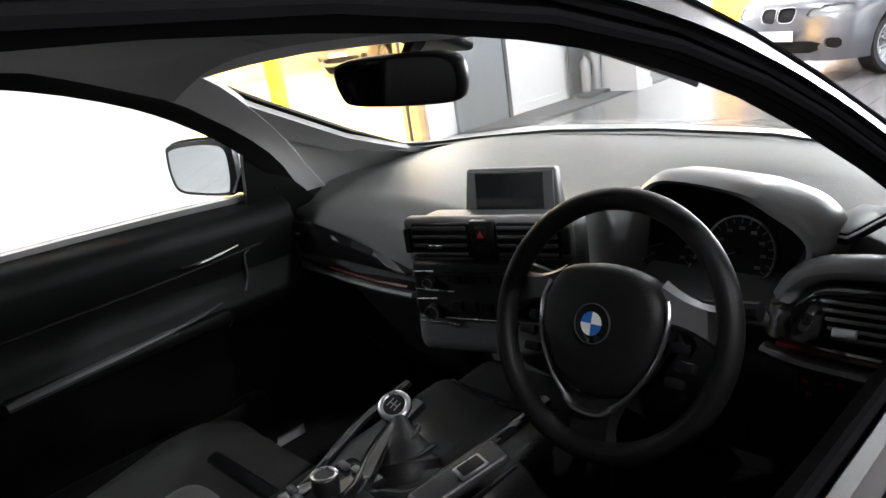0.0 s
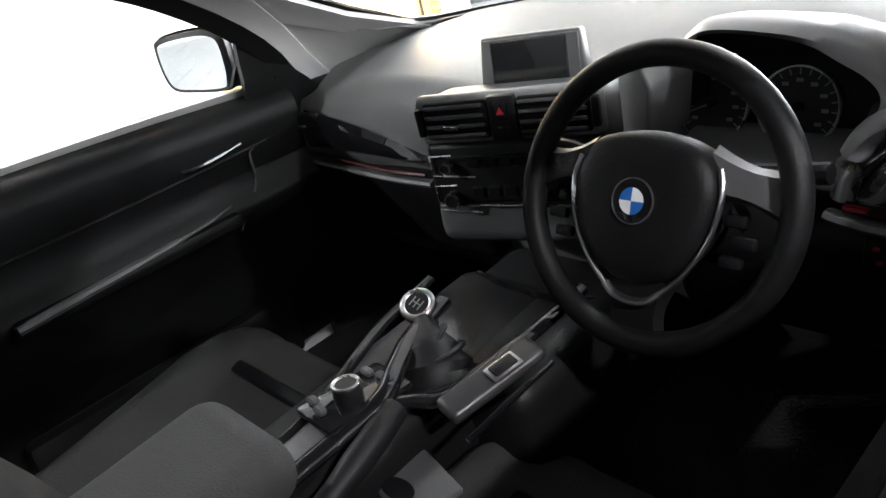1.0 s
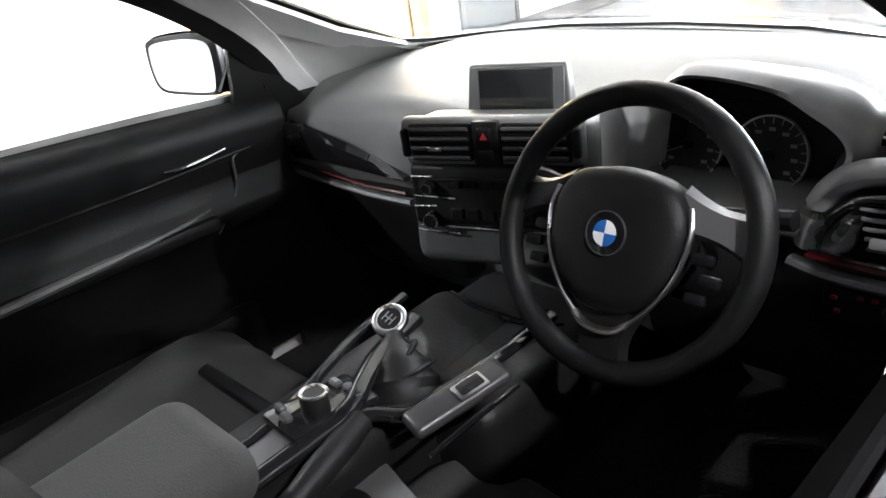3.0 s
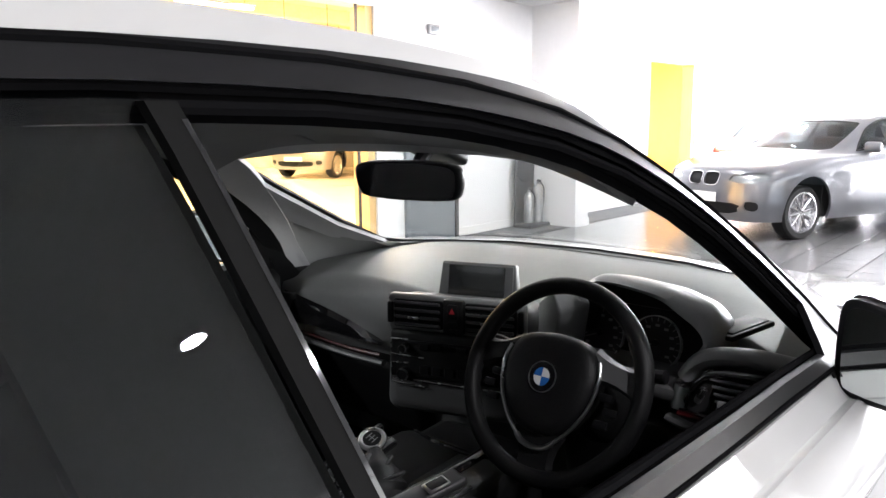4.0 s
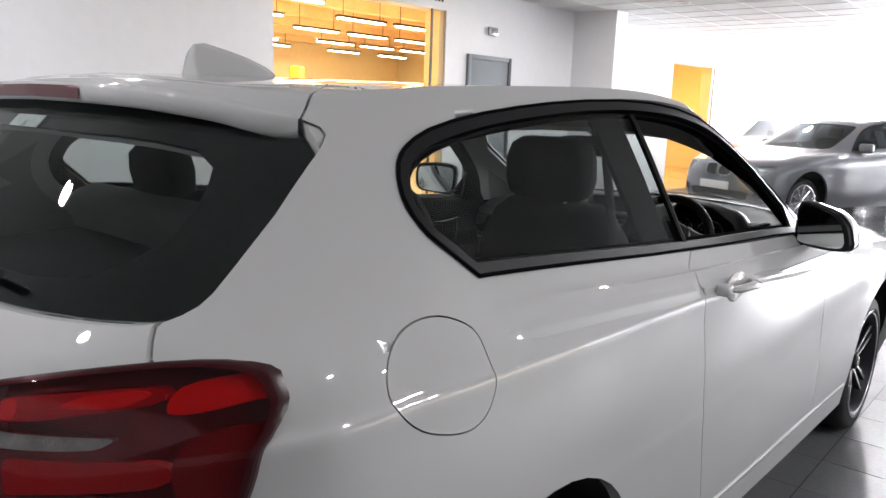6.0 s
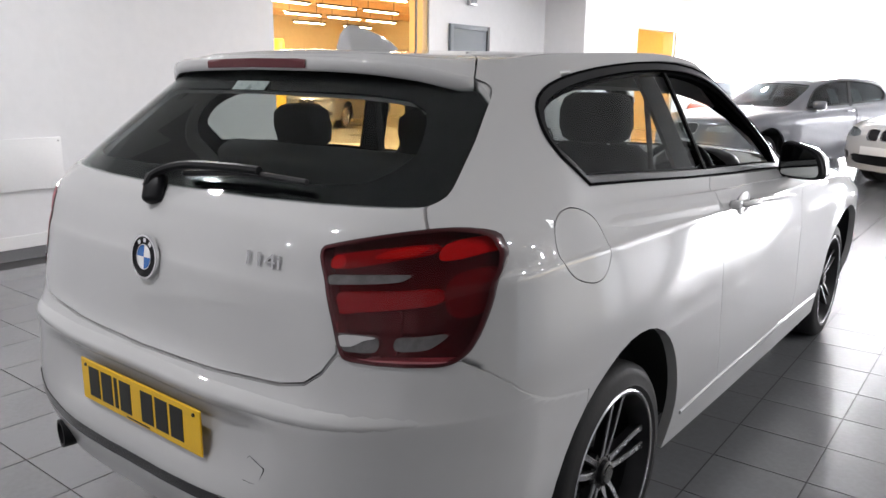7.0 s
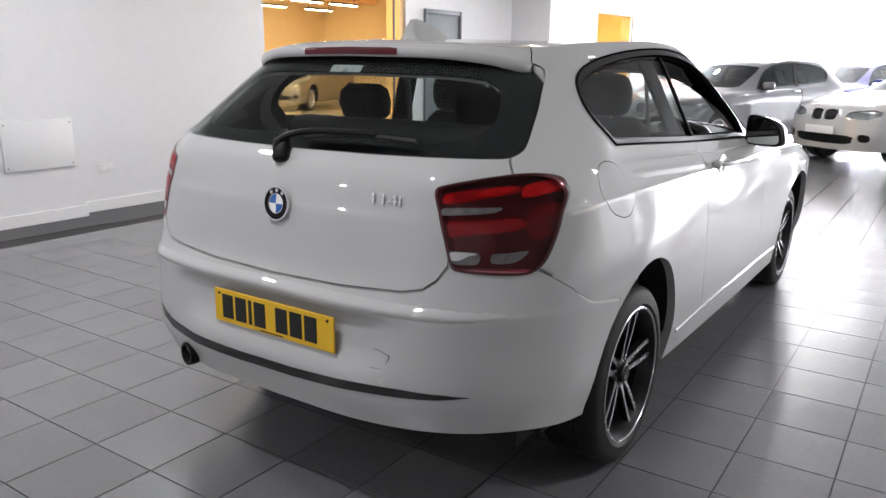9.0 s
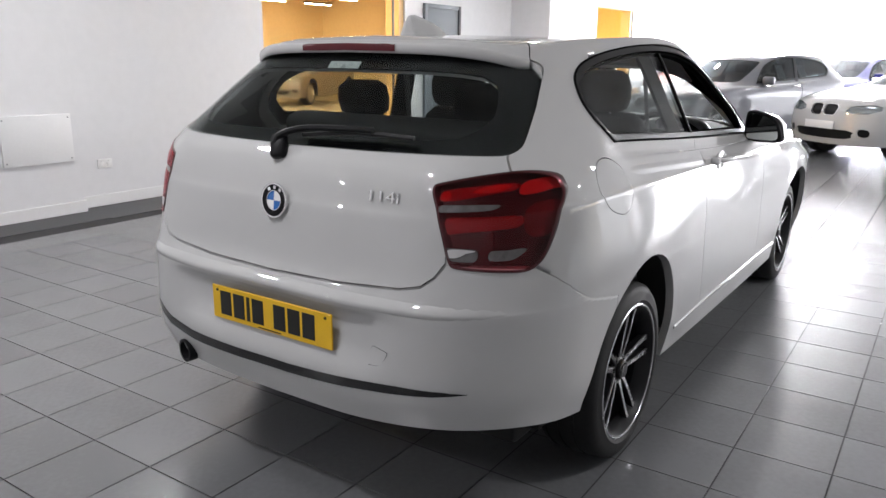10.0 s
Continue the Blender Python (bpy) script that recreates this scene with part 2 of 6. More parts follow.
def carve(src, ops, name, material, parent=None, label="", angle=30):
    """src: a mesh; ops: ('+' keep inside | '-' cut away, bmesh of a solid). Gives the carved mesh as an object."""
    ob = new(name, src.copy())
    tmp = []
    need = None
    for op, bm in ops:
        me = bpy.data.meshes.new("cutter")
        bm.to_mesh(me)
        cutter = new("cutter", me)
        tmp.append(cutter)
        if op == "+" and need is None:
            need = [(min(v.co[i] for v in me.vertices) - .01, max(v.co[i] for v in me.vertices) + .01) for i in range(3)]
        mod = ob.modifiers.new("cut", "BOOLEAN")
        mod.operation = "INTERSECT" if op == "+" else "DIFFERENCE"
        mod.solver = "EXACT"
        mod.object = cutter
    for attempt in range(3):
        for mod in ob.modifiers:
            mod.use_self, mod.use_hole_tolerant = attempt > 0, attempt > 1
        bpy.context.view_layer.update()
        me = bpy.data.meshes.new_from_object(ob.evaluated_get(bpy.context.evaluated_depsgraph_get()))
        n = len(me.vertices)
        if need:
            good = n > 7 and all(lo <= v.co[i] <= hi for v in me.vertices for i, (lo, hi) in enumerate(need))
        else:
            good = n > len(src.vertices) * 0.3
        if good:
            break
    me.name = name
    ob.modifiers.clear()
    ob.data = me
    for c in tmp:
        bpy.data.objects.remove(c)
    me.materials.clear()
    me.materials.append(material)
    bm = bmesh.new()
    bm.from_mesh(me)
    bmesh.ops.remove_doubles(bm, verts=bm.verts, dist=1e-4)
    bmesh.ops.dissolve_degenerate(bm, edges=bm.edges, dist=1e-4)
    bmesh.ops.recalc_face_normals(bm, faces=bm.faces)
    for f in bm.faces:
        f.smooth = True
    for e in bm.edges:
        e.smooth = not (len(e.link_faces) == 2 and e.calc_face_angle(0) > radians(angle))
    bm.to_mesh(me)
    bm.free()
    if parent:
        ob.parent = parent
    if label:
        tagged(ob, label)
    return ob


def text_bm(body_text, size, m, depth=0.004, bold=0.0):
    cu = bpy.data.curves.new("text", "FONT")
    cu.body, cu.size, cu.extrude, cu.offset = body_text, size, depth / 2, bold
    cu.resolution_u = 3
    ob = new("text", cu)
    bpy.context.view_layer.update()
    me = bpy.data.meshes.new_from_object(ob.evaluated_get(bpy.context.evaluated_depsgraph_get()))
    bpy.data.objects.remove(ob)
    bm = bmesh.new()
    bm.from_mesh(me)
    bpy.data.meshes.remove(me)
    bm.transform(m)
    return bm

# ---------------------------------------------------------------- the showroom
D1 = (3.55, 6.13, 2.59)      # wide opening into the next showroom: from, to, height
D2 = (12.6, 14.6, 2.42)      # the second opening
T = 0.25


def wall_bm(axis, at, thick, a0, a1, z1, holes=()):
    """A wall along y (axis 'x') or x (axis 'y') made of blocks round its openings (from, to, sill, head)."""
    bm = bmesh.new()
    def blk(p, q, za, zb):
        if q - p > 1e-4 and zb - za > 1e-4:
            if axis == "x":
                box(at - thick, at, p, q, za, zb, bm=bm)
            else:
                box(p, q, at, at + thick, za, zb, bm=bm)
    cur = a0
    for p, q, s, h in sorted(holes):
        blk(cur, p, 0, z1)
        blk(p, q, 0, s)
        blk(p, q, h, z1)
        cur = q
    blk(cur, a1, 0, z1)
    return bm


def structure(name, bm, material, label, smooth=False):
    return tagged(mesh_ob(name, bm, material, None, "", smooth), label, name.split("_")[0], "", "structure")


structure("wall_west", wall_bm("x", WEST, T, 1.22, FAR, CEIL, [(D1[0], D1[1], 0, D1[2]), (D2[0], D2[1], 0, D2[2])]), M_WALL, "white painted plaster wall with two wide openings")
structure("wall_west_pier", box(WEST - T, -4.715, BACK, 1.22, 0, CEIL), M_WALL, "white painted wall pier standing proud of the wall")
structure("wall_column", box(WEST + 0.002, -4.13, 9.05, 9.38, 0, CEIL), M_WALL, "white square column beside the wall")
structure("wall_south", box(-5.1, EAST + T, BACK - T, BACK, 0, CEIL), M_WALL, "plain white wall closing the showroom")
structure("wall_east", wall_bm("x", EAST + T, T, BACK, FAR + T, CEIL, [(1.0, 17.0, 0.15, 2.75)]), M_WALL, "white wall with long glazing")
structure("wall_north", wall_bm("y", FAR, T, WEST - T, EAST + T, CEIL, [(-4.2, 1.6, 0.15, 2.75), (2.9, 5.0, 0.15, 2.75), (5.9, 8.1, 0.15, 2.75)]), M_WALL, "white end wall with wide shop windows")
structure("ceiling", box(WEST - T, EAST + T, BACK - T, FAR + T, CEIL, CEIL + 0.2), M_CEIL, "white suspended ceiling of square mineral tiles")
structure("floor", box(-30, 30, BACK - T, 40, -0.3, -0.006), M_GROUT, "dark grey grout bed under the floor tiles")
structure("backdrop_north", box(-25, 25, 39, 39.2, -0.2, 12), M_DAY, "bright overcast daylight beyond the shop windows")
# floor margins, skirting
M_SKIRT = principled("skirting_paint", (0.78, 0.78, 0.78), 0.4, var=0.03)
M_WOOD = principled("warm_ceiling_wood", (0.82, 0.60, 0.36), 0.6, var=0.15, var_scale=1.5, bump=0.2)
M_CREAM = principled("cream_wall", (0.72, 0.62, 0.42), 0.7, var=0.05, var_scale=0.7)
M_WARMFLOOR = principled("polished_stone", (0.50, 0.44, 0.33), 0.18, var=0.06, var_scale=1.5, rough_var=0.05)
M_YELLOWP = principled("yellow_paint", (0.75, 0.42, 0.02), 0.5, var=0.05)
M_GREYDOOR = principled("grey_door_paint", (0.16, 0.18, 0.20), 0.45, var=0.06, bump=0.1)
M_LETTER = principled("sign_letter", (0.04, 0.04, 0.045), 0.4)
M_FRAMEY = principled("opening_frame", (0.70, 0.48, 0.22), 0.5, var=0.05)
M_LAMPRIM = principled("lamp_rim", (0.8, 0.8, 0.8), 0.3)
M_TUBE = principled("lit_tube", (0.9, 0.8, 0.6), 0.4, emit=(1.0, 0.78, 0.45), emit_power=26)
M_CYL = principled("silver_cylinder", (0.36, 0.36, 0.37), 0.35, metal=0.9)
M_PANELW = principled("heater_white", (0.78, 0.78, 0.78), 0.45, var=0.02)

structure("floor_margin", box(WEST, -4.27, 1.20, FAR, -0.006, 0.001), M_STRIP, "dark grey floor margin along the wall")
structure("floor_margin_pier", box(-4.715, -4.30, BACK, 1.20, -0.006, 0.0015), M_STRIP, "dark grey floor margin along the wall")
for nm, bb in (("baseboard_pier", box(-4.715, -4.697, BACK, 1.238, 0.002, 0.105, .003)), ("baseboard_return", box(WEST, -4.715, 1.22, 1.238, 0.002, 0.105)), ("baseboard_west", box(WEST, WEST + .018, 1.24, D1[0], 0.002, 0.105, .003)),
               ("baseboard_mid", box(WEST, WEST + .018, 7.48, 9.05, 0.002, 0.105, .003)), ("baseboard_column", box(-4.13, -4.115, 9.035, 9.395, 0.002, 0.105)),
               ("baseboard_far", box(WEST, WEST + .018, 9.4, D2[0], 0.002, 0.105, .003))):
    structure(nm, bb, M_SKIRT, "white painted skirting board")
# ceiling grid
bm = bmesh.new()
g = 0.6
x = -4.8
while x < EAST:
    box(x - .010, x + .010, BACK, FAR, CEIL - .004, CEIL + .01, bm=bm)
    x += g
y = BACK + .3
while y < FAR:
    box(WEST, EAST, y - .010, y + .010, CEIL - .005, CEIL + .01, bm=bm)
    y += g
structure("ceiling_grid", bm, M_GRID, "white metal ceiling grid")
# downlights
first = None
for x, y in LAMPS:
    if first is None:
        first = thing("ceiling_light", "round recessed ceiling downlight, lit", "ceiling light", "ceiling downlights", at=(x, y, CEIL))
        part("trim_ring", lathe([(.078, -.004), (.098, -.010), (.102, -.006), (.100, .0), (.076, .0)], 32, None, cap=False), M_LAMPRIM, first)
        part("reflector", lathe([(.078, -.004), (.079, -.001), (0, -.001)], 32, None, cap=False), M_LAMPRIM, first)
    else:
        copy_thing(first, Matrix.Translation((x, y, CEIL)))
# sign over the first opening, smaller one over the second
for yy, zz, size, xx, back, wide in ((3.705, 2.69, .182, WEST + .006, False, 2.35), (12.72, 2.47, .15, WEST + .012, True, 1.72)):
    sign = thing("wall_sign", "dark grey lettering fixed to the white wall" if not back else "white sign board with dark lettering", "sign", at=(0, 0, 0))
    m = Matrix(((0, 0, 1, xx), (1, 0, 0, yy), (0, 1, 0, zz), (0, 0, 0, 1)))
    words, past = ("Approved", "Used", "Showroom"), ""
    line = text_bm(" ".join(words), size, Matrix(), .010, .006)
    m = m @ Matrix.Diagonal((wide / max(v.co.x for v in line.verts), 1, 1, 1))
    line.free()
    for word in words:
        whole, alone = text_bm(past + word, size, Matrix(), .010, .006), text_bm(word, size, Matrix(), .010, .006)
        shift = max(v.co.x for v in whole.verts) - max(v.co.x for v in alone.verts)
        whole.free()
        alone.transform(m @ Matrix.Translation((shift, 0, 0)))
        part("lettered_word", alone, M_LETTER, sign)
        past += word + " "
    if back:
        part("sign_board", box(WEST + .001, WEST + .008, 12.6, 14.6, 2.42, 2.62), M_WALL, sign)
# white wall panel and socket
pan = thing("wall_panel", "flat white wall panel held by corner screws", "panel", at=(-4.715, .86, .672))
part("panel_sheet", box(0, .03, -.30, .30, -.205, .205, .004), M_PANELW, pan)
for sy in (-.275, .275):
    for sz in (-.175, .175):
        part("screw_head", lathe([(0, .034), (.006, .033), (.007, .03)], 12, pose(0, sy, sz, 0, 90, 0)), M_CYL, pan)
so = thing("wall_socket", "white double plug socket on the wall", "socket", at=(WEST, 1.53, .39))
part("socket_plate", box(0, .012, -.073, .073, -.043, .043, .004), M_PANELW, so)
for dy in (-.035, .035):
    part("socket_face", box(.012, .016, dy - .02, dy + .02, -.025, .012, .003), M_SKIRT, so)
    part("rocker", box(.012, .018, dy - .007, dy + .007, .018, .034, .002), M_SKIRT, so)
# switches and small box between opening and column
bx = thing("wall_sounder", "small grey alarm box high on the wall", "alarm", at=(WEST, 7.04, 2.43))
part("alarm_body", box(0, .05, -.09, .09, -.055, .055, .012), M_CYL, bx)
part("alarm_grille", box(.05, .054, -.06, .06, -.03, .03, .006), M_GREYDOOR, bx)
for k, (yy, zz, w, h) in enumerate(((6.66, 2.02, .13, .13), (6.84, 2.02, .13, .13))):
    sw_ = thing("notice_plate", "small grey notice plate on the wall", "sign", "wall notices", at=(WEST, yy, zz))
    part("plate_sheet", box(0, .012, -w / 2, w / 2, -h / 2, h / 2, .002), M_CYL, sw_)
    part("text_bar", box(.012, .014, -w * .3, w * .3, -h * .1, h * .2), M_LETTER, sw_)
dr = thing("notice_board", "dark notice strip on the wall", "sign", at=(WEST, 6.95, 1.86))
part("strip", box(0, .015, -.22, .22, -.05, .05, .003), M_GREYDOOR, dr)
# grey service door beside the opening
gd = thing("service_door", "grey painted service door, shut", "door", at=(WEST, 7.0, 0))
part("door_leaf", box(.004, .03, -.40, .40, .005, 2.05, .004), M_GREYDOOR, gd)
part("door_frame", box(.002, .045, .40, .46, .002, 2.11, .004), M_LETTER, gd)
part("door_frame", box(.002, .045, -.46, -.40, .002, 2.11, .004), M_GREYDOOR, gd)
part("door_frame", box(.002, .045, -.40, .40, 2.05, 2.11, .004), M_GREYDOOR, gd)
part("lever_handle", tube([(.03, .32, 1.02), (.07, .32, 1.02), (.07, .22, 1.02)], .009, 8), M_CYL, gd, "silver lever handle")
# fire point: dark stand with two extinguisher cylinders
fp = thing("extinguisher_stand", "dark stand holding two silver fire extinguishers", "extinguisher", at=(-4.62, 8.78, 0))
part("stand_back", box(-.16, -.13, -.22, .22, .03, .82, .015), M_LETTER, fp)
part("stand_base", box(-.16, .13, -.24, .24, 0, .05, .015), M_LETTER, fp)
part("stand_hood", lathe([(.0, .0), (.22, .0), (.20, .03), (0, .05)], 24, pose(-.145, 0, .80, 0, 90, 0)), M_LETTER, fp)
for dy, r, h in ((-.09, .065, .40), (.11, .075, .50)):
    part("cylinder", lathe([(0, .06), (r, .065), (r, h), (r * .7, h + .05), (.02, h + .07), (.02, h + .10), (0, h + .10)], 24, pose(0, dy, 0)), M_CYL, fp, "silver extinguisher cylinder")
    part("valve", rot_box(pose(.02, dy, h + .11), .07, .02, .03, .006), M_LETTER, fp)
    part("hose", tube([(.02, dy + .02, h + .10), (.05, dy + r, h), (.03, dy + r + .01, .25)], .010, 8, 12), M_LETTER, fp)
# frames of the openings
for nm, (a, b_, h) in (("opening_frame_1", D1), ("opening_frame_2", D2)):
    bm = box(WEST - T - .01, WEST - .03, b_ - .10, b_ + .001, 0, h, bm=None)
    structure(nm, bm, M_FRAMEY, "warm timber lining of the opening")
structure("opening_edge_1", box(WEST - .028, WEST - .005, D1[1] - .26, D1[1] - .235, 0, D1[2]), M_LETTER, "dark door track in the opening")
# the next showroom, warm lit
structure("floor_warm", box(-19, WEST + .002, .6, 19.5, -.02, .004), M_WARMFLOOR, "polished cream stone floor")
structure("ceiling_warm", box(-19, WEST - T, .6, 19.5, 3.6, 3.8), M_WOOD, "warm timber ceiling")
structure("wall_warm_far", box(-19.2, -19, .6, 19.5, 0, 3.7), M_CREAM, "cream end wall")
structure("wall_warm_south", box(-19, WEST - T, .4, .6, 0, 3.7), M_CREAM, "cream side wall")
structure("wall_warm_north", box(-19, WEST - T, 19.5, 19.7, 0, 3.7), M_CREAM, "cream side wall")
structure("wall_warm_upper", box(WEST - T, WEST - T + .1, .6, 19.5, CEIL, 3.7), M_CREAM, "cream upper wall")
for k in range(7):
    bmx = box(-18.5 + k * 1.9, -18.3 + k * 1.9, .6, 19.5, 3.35, 3.6)
    structure("ceiling_beam_%d" % (k + 1), bmx, M_WOOD, "warm timber ceiling beam")
yc = thing("yellow_post", "round yellow painted post", "post", at=(-9.2, 7.2, .004))
part("post_shaft", lathe([(.13, 0), (.13, 2.0), (.11, 2.03), (0, 2.04)], 24), M_YELLOWP, yc)
part("post_collar", lathe([(.15, 0), (.15, .12), (.13, .14)], 24), M_YELLOWP, yc)
track0 = None
for k, (x, y) in enumerate(((-7.0, 4.4), (-7.0, 6.2), (-8.8, 4.6), (-8.8, 6.8), (-11, 5.2), (-11, 7.6), (-13.5, 6.0), (-13.5, 9.0), (-6.2, 8.2), (-15.8, 8), (-15.8, 11), (-10.2, 9.6), (-10.2, 11.2), (-10.2, 12.8), (-12.6, 10.4), (-12.6, 12.0), (-12.6, 13.6), (-15, 13.0), (-15, 14.6), (-15, 16.2), (-17.4, 12.6), (-17.4, 15.4), (-17.4, 17.6))):
    if track0 is None:
        track0 = thing("track_light", "lit strip light hung under the timber ceiling", "light", "warm strip lights", at=(x, y, 3.1))
        part("tube", box(-.05, .05, -.62, .62, -.03, .0, .008), M_TUBE, track0)
        part("batten", box(-.06, .06, -.66, .66, .0, .05, .006), M_LETTER, track0)
        for dy in (-.5, .5):
            part("hanger", tube([(0, dy, .05), (0, dy, .502)], .008, 6), M_LETTER, track0)
    else:
        copy_thing(track0, Matrix.Translation((x, y, 3.1)))

# ---------------------------------------------------------------- body surface of the white hatchback
CURVES = [
    [(0, -.895, .345), (.35, -.895, .355), (.62, -.825, .365), (.785, -.62, .345), (.835, -.40, .32), (.835, 0, .27), (.832, .75, .245), (.83, 1.3, .235), (.83, 1.82, .23), (.83, 2.3, .23), (.825, 2.69, .23), (.80, 3.05, .23), (.68, 3.3, .23), (.36, 3.42, .23), (0, 3.45, .23)],
    [(0, -.935, .47), (.35, -.93, .47), (.64, -.855, .47), (.82, -.62, .46), (.868, -.38, .45), (.872, 0, .43), (.852, .75, .41), (.85, 1.3, .40), (.85, 1.82, .40), (.86, 2.3, .42), (.868, 2.69, .43), (.85, 3.05, .42), (.74, 3.32, .42), (.38, 3.46, .42), (0, 3.49, .42)],
    [(0, -.925, .70), (.35, -.92, .70), (.65, -.845, .70), (.84, -.60, .70), (.885, -.36, .70), (.892, 0, .70), (.865, .75, .66), (.86, 1.3, .66), (.86, 1.82, .66), (.87, 2.3, .68), (.885, 2.69, .70), (.86, 3.05, .68), (.74, 3.3, .66), (.38, 3.44, .66), (0, 3.48, .66)],
    [(0, -.885, .78), (.35, -.88, .78), (.64, -.825, .78), (.845, -.585, .80), (.888, -.35, .82), (.893, 0, .82), (.868, .75, .80), (.866, 1.3, .80), (.865, 1.82, .80), (.872, 2.3, .82), (.882, 2.69, .82), (.85, 3.05, .78), (.72, 3.27, .74), (.37, 3.42, .73), (0, 3.46, .73)],
    [(0, -.862, .955), (.35, -.856, .955), (.62, -.80, .96), (.835, -.575, .985), (.868, -.33, .99), (.868, 0, .985), (.858, .75, .965), (.855, 1.3, .955), (.852, 1.82, .945), (.85, 2.3, .93), (.84, 2.69, .90), (.80, 3.05, .85), (.68, 3.25, .80), (.36, 3.38, .80), (0, 3.42, .80)],
    [(0, -.83, 1.06), (.35, -.82, 1.06), (.60, -.78, 1.06), (.795, -.57, 1.065), (.825, -.31, 1.065), (.81, 0, 1.06), (.815, .75, 1.02), (.815, 1.3, 1.0), (.808, 1.82, .985), (.78, 2.3, .97), (.72, 2.72, .945), (.64, 3.0, .90), (.50, 3.15, .87), (.28, 3.25, .86), (0, 3.28, .86)],
    [(0, -.772, 1.135), (.35, -.758, 1.135), (.572, -.716, 1.135), (.714, -.588, 1.135), (.775, -.30, 1.135), (.765, 0, 1.115), (.770, .78, 1.065), (.770, 1.3, 1.043), (.748, 1.82, 1.015), (.67, 2.08, 1.005), (.56, 2.22, 1.01), (.42, 2.30, 1.015), (.28, 2.34, 1.02), (.14, 2.36, 1.02), (0, 2.37, 1.02)],
    [(0, -.507, 1.403), (.31, -.492, 1.398), (.47, -.436, 1.386), (.568, -.362, 1.373), (.60, -.2, 1.395), (.605, .05, 1.415), (.612, .65, 1.430), (.607, 1.0, 1.414), (.595, 1.2, 1.384), (.570, 1.30, 1.364), (.48, 1.38, 1.365), (.38, 1.42, 1.378), (.26, 1.44, 1.388), (.13, 1.45, 1.392), (0, 1.45, 1.394)],
    [(0, -.44, 1.442), (.29, -.425, 1.439), (.42, -.372, 1.431), (.475, -.305, 1.430), (.50, -.15, 1.437), (.505, .08, 1.450), (.515, .6, 1.460), (.512, .95, 1.448), (.495, 1.12, 1.431), (.47, 1.22, 1.414), (.40, 1.28, 1.405), (.32, 1.31, 1.41), (.22, 1.33, 1.415), (.11, 1.34, 1.418), (0, 1.34, 1.42)],
    [(0, -.39, 1.452), (0, -.36, 1.4535), (0, -.32, 1.455), (0, -.25, 1.458), (0, -.1, 1.463), (0, .12, 1.468), (0, .55, 1.47), (0, .85, 1.465), (0, 1.0, 1.457), (0, 1.1, 1.45), (0, 1.16, 1.444), (0, 1.2, 1.44), (0, 1.23, 1.436), (0, 1.26, 1.433), (0, 1.28, 1.43)],
]


def surface_mesh(curves, nu=85, nv=66, thick=0.03, offset=0.0, name="shell", folds=(2, 4)):
    """A closed shell of that thickness under the surface that the curves span, both halves."""
    base = [spline(c, nu) for c in curves]
    lines = []
    for k, ln in enumerate(base):
        if k in folds:                     # bumper ledge and shoulder line: tighter folds
            lines.append([p.lerp(q, .75) for p, q in zip(base[k - 1], ln)])
            lines.append(ln)
            lines.append([p.lerp(q, .25) for p, q in zip(ln, base[k + 1])])
        else:
            lines.append(ln)
    cols = [spline([ln[i] for ln in lines], nv) for i in range(nu)]
    bm = bmesh.new()
    right = [[bm.verts.new(p) for p in col] for col in cols]
    left = [[bm.verts.new((-p.x, p.y, p.z)) for p in col] for col in cols]
    for g, flip in ((right, False), (left, True)):
        for a, b in zip(g, g[1:]):
            for j in range(nv - 1):
                q = (a[j], b[j], b[j + 1], a[j + 1])
                bm.faces.new(q[::-1] if flip else q)
    bmesh.ops.remove_doubles(bm, verts=bm.verts, dist=0.0015)
    bmesh.ops.dissolve_degenerate(bm, edges=bm.edges, dist=0.0005)
    bmesh.ops.recalc_face_normals(bm, faces=bm.faces)
    bm.normal_update()
    top = max(bm.faces, key=lambda f: f.calc_center_median().z)
    if top.normal.z < 0:
        bmesh.ops.reverse_faces(bm, faces=bm.faces)
        bm.normal_update()
    if offset:
        for v, n in [(v, v.normal.copy()) for v in bm.verts]:
            v.co += n * offset
        bm.normal_update()
    if thick:
        old = list(bm.verts)
        inner = {v: bm.verts.new(v.co - v.normal * thick) for v in old}
        rim = [e for e in bm.edges if e.is_boundary]
        faces = list(bm.faces)
        for f in faces:
            bm.faces.new([inner[v] for v in reversed(f.verts)])
        for e in rim:
            f = e.link_faces[0]
            vs = [l.vert for l in f.loops]
            i = vs.index(e.verts[0])
            a, b = (e.verts[0], e.verts[1]) if vs[(i + 1) % len(vs)] == e.verts[1] else (e.verts[1], e.verts[0])
            bm.faces.new((b, a, inner[a], inner[b]))
    me = bpy.data.meshes.new(name)
    bm.to_mesh(me)
    bm.free()
    return me



WIN = [(-.12, 1.123), (-.12, 1.123), (-.17, 1.163), (-.215, 1.2), (-.238, 1.245), (-.23, 1.29), (-.205, 1.325), (-.155, 1.353), (-.08, 1.375), (.06, 1.399), (.25, 1.42), (.46, 1.435),
       (.70, 1.440), (.94, 1.427), (1.17, 1.389), (1.36, 1.322), (1.50, 1.245), (1.66, 1.120), (1.775, 1.008), (1.775, 1.008), (1.40, 1.036), (.75, 1.067), (.18, 1.104)]
RAISE = {.70: .004, .94: .010, 1.17: .019, 1.36: .024, 1.50: .023, 1.66: .018}
WIN_OUT = smooth_poly([(y, z + RAISE.get(y, 0)) for y, z in WIN], 3)      # outer edge of the black surround
